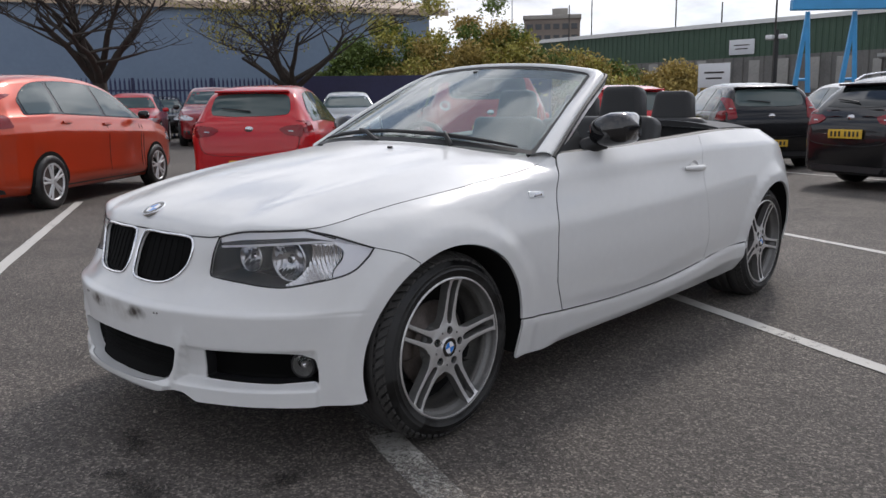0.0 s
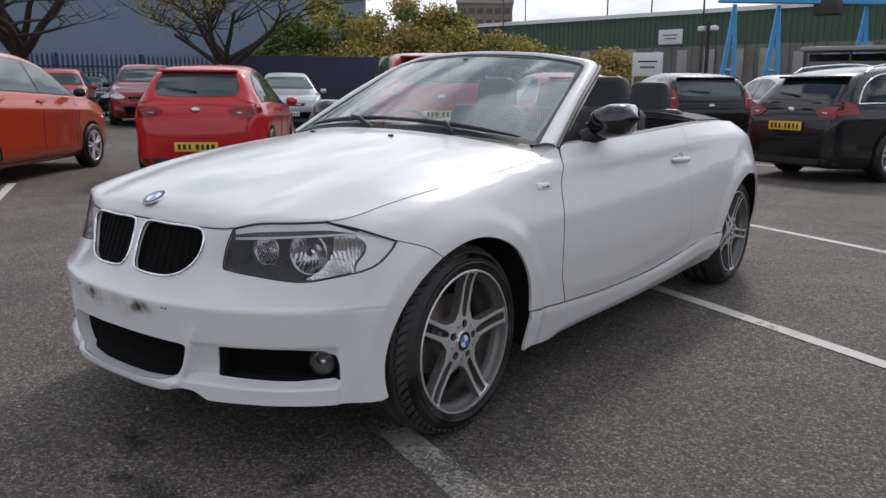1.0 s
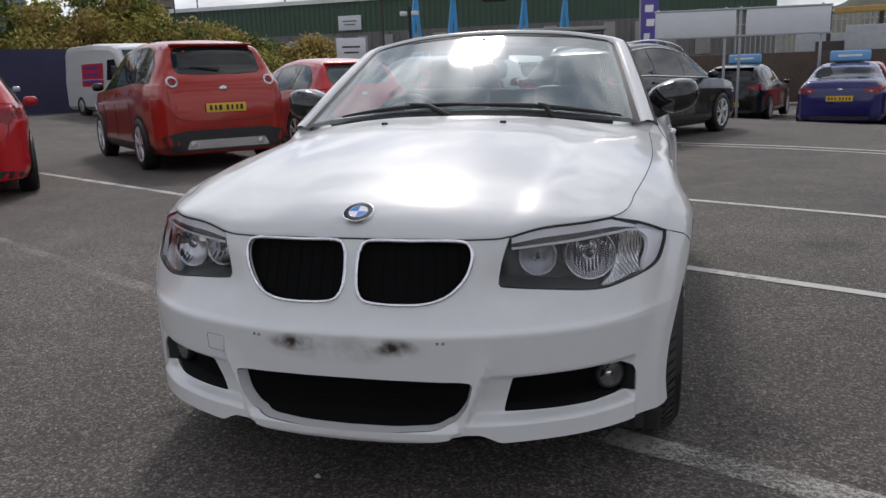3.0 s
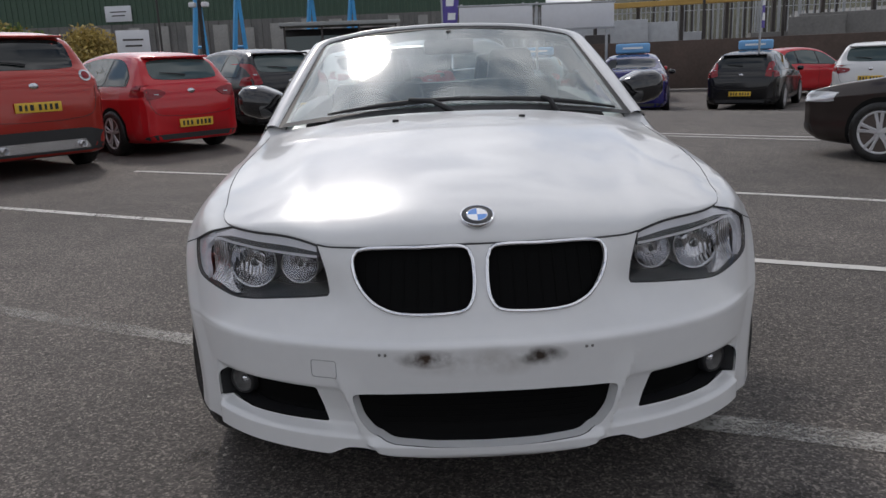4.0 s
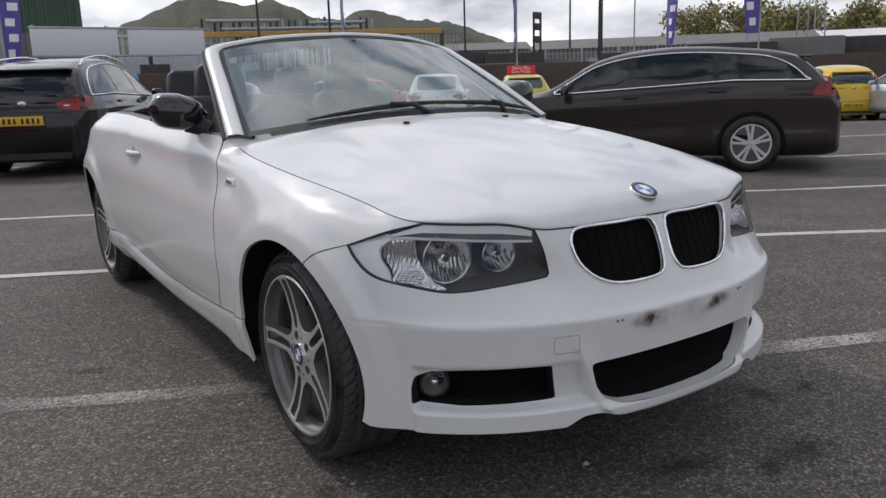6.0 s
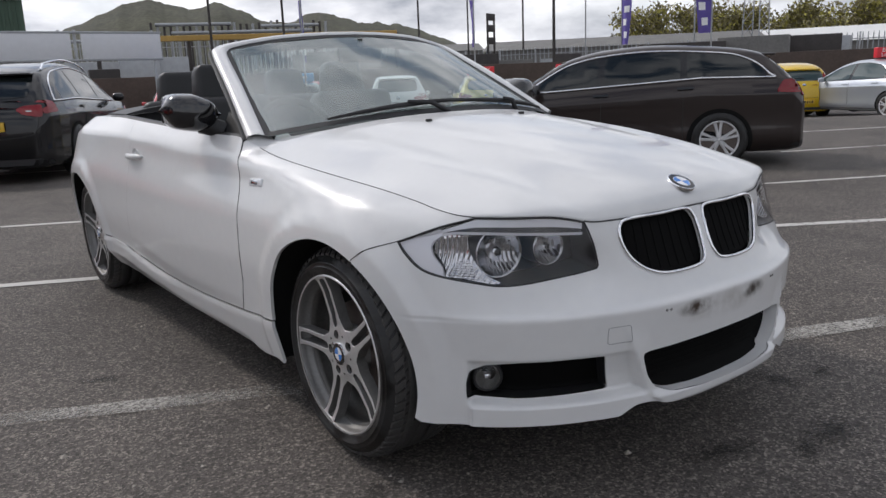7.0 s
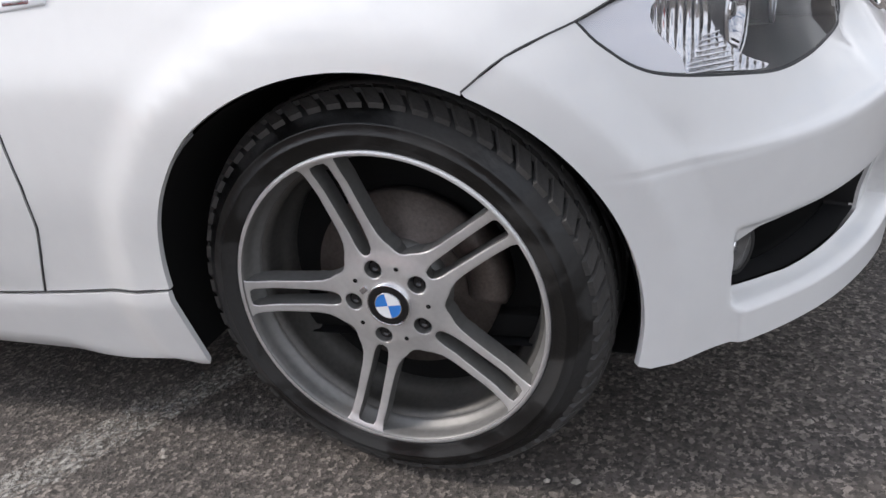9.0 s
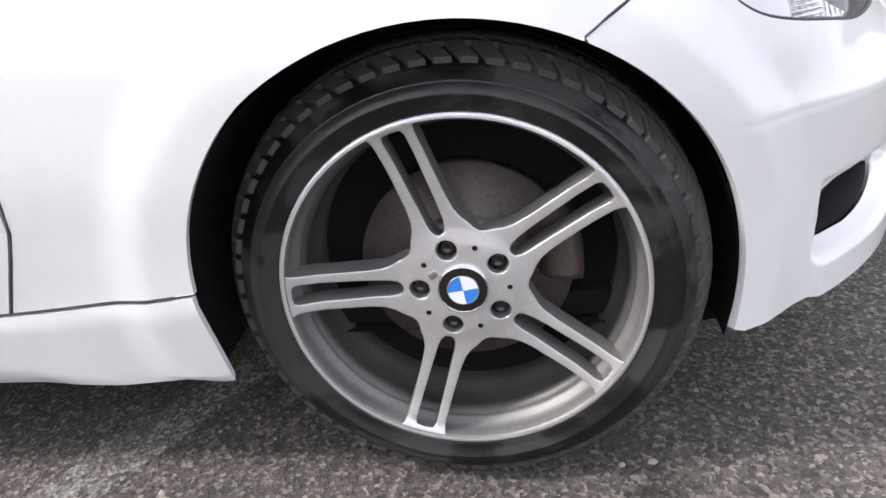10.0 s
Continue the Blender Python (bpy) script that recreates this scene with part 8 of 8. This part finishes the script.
palisade(polar(55, 62), polar(20, 60), 2.9, STEEL_GREY, "grey palisade fence behind the yard", 0.32)

# raised rack of pale pipes and uprights above the yard
pr = thing("pipe_rack", Matrix(), "grey steel rack with uprights and pale pipes in the yard", "pipe rack")
for i, az in enumerate(np.arange(62.5, 74.5, 0.42)):
    boxed("upright", (0.14, 0.14, 5.2 + 0.7 * rk.random()), (*polar(az, 62), 2.8), STEEL_DARK if i % 3 else STEEL_GREY, pr, bevel=0)
for a0, a1, z, d0 in ((74, 69, 5.5, 61.6), (73, 63.5, 4.9, 61.5), (67, 63, 5.3, 61.7), (80, 72, 4.4, 61)):
    bm = bmesh.new()
    tube(bm, [(*polar(a0, d0), z), (*polar(a1, d0), z)], 0.13, 8)
    part("pipe", bm, STEEL_GREY, pr, smooth=60)

# pale sheds on the far right
def shed(az, d, w, dep, h, material, label, ridge=1.5):
    x, y = polar(az, d)
    s = thing("shed", pose(x, y, 0, 0, 0, az - 90), label, "shed")
    boxed("wall", (w, dep, h), (0, 0, h / 2), material, s, bevel=0.05)
    raw("roof", [(-w / 2 - .3, -dep / 2 - .4, h), (w / 2 + .3, -dep / 2 - .4, h), (w / 2 + .3, 0, h + ridge), (-w / 2 - .3, 0, h + ridge), (w / 2 + .3, dep / 2, h), (-w / 2 - .3, dep / 2, h)], [(0, 1, 2, 3), (3, 2, 4, 5)], ROOF_WHITE if ridge > 1.6 else CLAD_GREY, s, smooth=False)
    for i in range(int(w / 5)):
        boxed("door", (3.0, 0.1, h * 0.7), (-w / 2 + 2.8 + i * 5, -dep / 2 - 0.03, h * 0.35), CLAD_GREY if material is not CLAD_GREY else STEEL_GREY, s, bevel=0.02)
    return s


shed(41, 95, 30, 12, 3.6, CLAD_GREY, "long low grey industrial shed", 1.2)
shed(27, 95, 15, 10, 3.0, CLAD_GREY, "grey shed with a white roof", 1.65)
shed(13, 90, 24, 12, 4.2, CLAD_GREY, "low grey shed at the edge of the yard", 1.3)
shed(58, 120, 30, 12, 4.5, CLAD_GREY, "long grey warehouse below the hill", 1.2)
shed(-6, 95, 30, 14, 4.0, CLAD_GREY, "grey shed closing the yard", 1.4)

# feather flags
def feather_flag(at, h, az, seed, label="violet feather flag on a thin pole"):
    f = thing("flag", pose(at[0], at[1], 0, 0, 0, az), label, "flag", "feather flags")
    bm = bmesh.new()
    tube(bm, [(0, 0, 0), (0, 0, h * 0.7), (0.06, 0, h * 0.9), (0.35, 0, h)], [0.03, 0.022, 0.015, 0.01], 8)
    part("pole", bm, STEEL_GREY, f, smooth=80)
    rnd = random.Random(seed)
    z = np.linspace(h * 0.32, h, 20)
    s = np.linspace(0, 1, 8)
    g = np.zeros((20, 8, 3))
    ph = rnd.uniform(0, 6)
    for i, zz in enumerate(z):
        t = (zz - z[0]) / (h - z[0])
        w = 0.72 * min(1, 0.55 + t * 0.6) * (1 - max(0, t - 0.75) * 1.6)
        g[i, :, 0] = (0.06 + 0.3 * max(0, t - 0.8) * 5 * 0.35) * (t > 0.8) + s * w
        g[i, :, 1] = 0.07 * np.sin(s * 5 + t * 5 + ph) * s
        g[i, :, 2] = zz
    cl = sheet("cloth", g, PURPLE, f, "violet flag cloth with pale bars")
    for i in range(9):
        k = 1 + i * 2
        c0 = 2 + (i * 5 + seed) % 2
        for o in (-0.006, 0.006):
            sheet("bar", g[k : k + 2, c0 : c0 + 4] + (0, o, 0), WHITE_INK, cl)
    return f


for i, (az, dd, h, tz) in enumerate(((84.48, 22.33, 5.2, 30), (62.77, 21.57, 5.0, 60), (50.5, 29, 6.5, 65), (40.2, 29, 6.0, 250), (34.3, 27, 6.6, 124), (20, 30, 6.2, 240))):
    feather_flag(polar(az, dd, (-1.7, -2.0)), h, tz, i)

# lamp posts, masts, wires
def lamp_post(at, h, az, label="thin grey lamp post", head=True):
    p = thing("lamp_post", pose(at[0], at[1], 0, 0, 0, az), label, "lamp post", "lamp posts")
    bm = bmesh.new()
    tube(bm, [(0, 0, 0), (0, 0, h * 0.5), (0, 0, h)] + ([(0.2, 0, h + 0.25), (0.8, 0, h + 0.35)] if head else []), [0.09, 0.07, 0.06] + ([0.05, 0.04] if head else []), 8)
    part("pole", bm, STEEL_GREY if head else STEEL_DARK, p, smooth=80)
    if head:
        boxed("lamp_head", (0.7, 0.25, 0.12), (1.05, 0, h + 0.34), STEEL_GREY, p, bevel=0.03)
    return p


for az, dd, h, hd2 in ((126.8, 90, 14, True), (122.6, 80, 11, False), (128.4, 85, 9.5, False), (128.0, 85, 9.5, False), (121.1, 85, 12, False), (115.2, 75, 12, False), (112.2, 75, 10, False), (108.4, 60, 14, False), (46.8, 40, 9, False), (46.0, 60, 11, False), (43.5, 75, 9, True), (71, 46, 8, False), (66, 46, 8, False), (55.8, 60, 12, False), (52.0, 70, 12, False), (48.2, 62, 12, False), (36.0, 80, 11, True)):
    lamp_post(polar(az, dd, (0.3, -2.0)), h, az * 7 % 360, head=hd2)
cp = polar(110.15, 30, (2.4, -1.8))
cctv = thing("camera_pole", pose(cp[0], cp[1], 0), "black pole with two small surveillance cameras", "camera pole")
bm = bmesh.new()
tube(bm, [(0, 0, 0), (0, 0, 3.6)], 0.07, 8)
part("pole", bm, BLACK, cctv, smooth=80)
for x in (-0.22, 0.22):
    boxed("camera_head", (0.22, 0.3, 0.16), (x, -0.05, 3.35), PANEL_WHITE, cctv, bevel=0.03)
mp = polar(31.2, 75, (-1.8, -1.9))
mast = thing("lattice_mast", pose(mp[0], mp[1], 0), "grey steel lattice mast", "mast")
for x, y in ((-1, -1), (1, -1), (1, 1), (-1, 1)):
    bm = bmesh.new()
    tube(bm, [(x * 0.9, y * 0.9, 0), (x * 0.5, y * 0.5, 14)], 0.06, 5)
    part("leg", bm, STEEL_GREY, mast)
bm = bmesh.new()
for i in range(12):
    z0, z1 = i * 1.15, i * 1.15 + 1.15
    w0, w1 = 0.9 - 0.4 * z0 / 14, 0.9 - 0.4 * z1 / 14
    for s in (1, -1):
        tube(bm, [(-w0 * s, -w0, z0), (w1 * s, -w1, z1)], 0.03, 4)
        tube(bm, [(-w0 * s, w0, z0), (w1 * s, w1, z1)], 0.03, 4)
part("lattice", bm, STEEL_GREY, mast)["kind"] = "stuff"
fs = polar(49.0, 60, (-1.8, -1.9))
fr = thing("sign_gantry", pose(fs[0], fs[1], 0, 0, 0, 20), "dark sign frame on two posts", "sign frame")
for x in (-0.5, 0.5):
    boxed("post", (0.12, 0.12, 5.3), (x, 0, 2.65), STEEL_DARK, fr)
for z in (3.5, 4.4, 5.2):
    boxed("slat", (1.2, 0.1, 0.5), (0, 0, z), STEEL_DARK, fr)

# far trees and hills
rt = random.Random(77)
far = thing("far_wood", Matrix(), "line of distant spring trees", "trees", kind="stuff")
cs = []
for i in range(90):
    az = rt.choice((rt.uniform(-20, 42), rt.uniform(8, 40)))
    d0 = rt.uniform(105, 140)
    x, y = polar(az, d0)
    for j in range(4):
        cs.append((x + rt.uniform(-2, 2), y + rt.uniform(-2, 2), rt.uniform(3.5, 8.2)))
for i in range(14):
    x, y = polar(rt.choice((rt.uniform(110, 121), rt.uniform(113, 119))), 150)
    cs.append((x, y, rt.uniform(7, 13)))
leaves("crowns", cs, [1.6, 2.2], 0.27, 60000, LEAF_FAR, rt, far)
leaves("crowns", cs, [1.4, 2.0], 0.27, 34000, LEAF_YELLOW, rt, far)


def hills():
    """A ridge of grassy hills with rocky heads."""
    az = np.radians(np.linspace(30, 100, 420))
    top = pchip([30, 40, 44, 46, 51.8, 57, 61.3, 63.3, 65, 66.8, 67.7, 69.3, 70.8, 72.2, 75, 79, 100], [0, 4, 12, 18, 50, 82, 93, 80, 87, 108, 116, 107, 114, 119, 100, 70, 40], np.linspace(30, 100, 420))
    rr = np.array([900, 980, 1080, 1180, 1260])
    g = np.zeros((5, 420, 3))
    for i, (r, k) in enumerate(zip(rr, (0.0, 0.35, 0.72, 1.0, 0.9))):
        nz = np.array([noise.noise(Vector((math.cos(a) * 14, math.sin(a) * 14, i * 0.7))) + 0.4 * noise.noise(Vector((math.cos(a) * 60, math.sin(a) * 60, i * 3))) + 0.2 * noise.noise(Vector((math.cos(a) * 170, math.sin(a) * 170, i * 5))) for a in az])
        g[i, :, 0], g[i, :, 1], g[i, :, 2] = r * np.cos(az), r * np.sin(az), top * k + nz * (9 if k > 0.8 else 16) * min(1, k * 2)
    m = mat("hill grass and rock", (0.062, 0.062, 0.040), 0.95, var=0.6, scale=0.02)
    return tagged(sheet("backdrop_hills", g, m), "grassy brown-green hills in the distance", "hills", kind="structure")


hills()
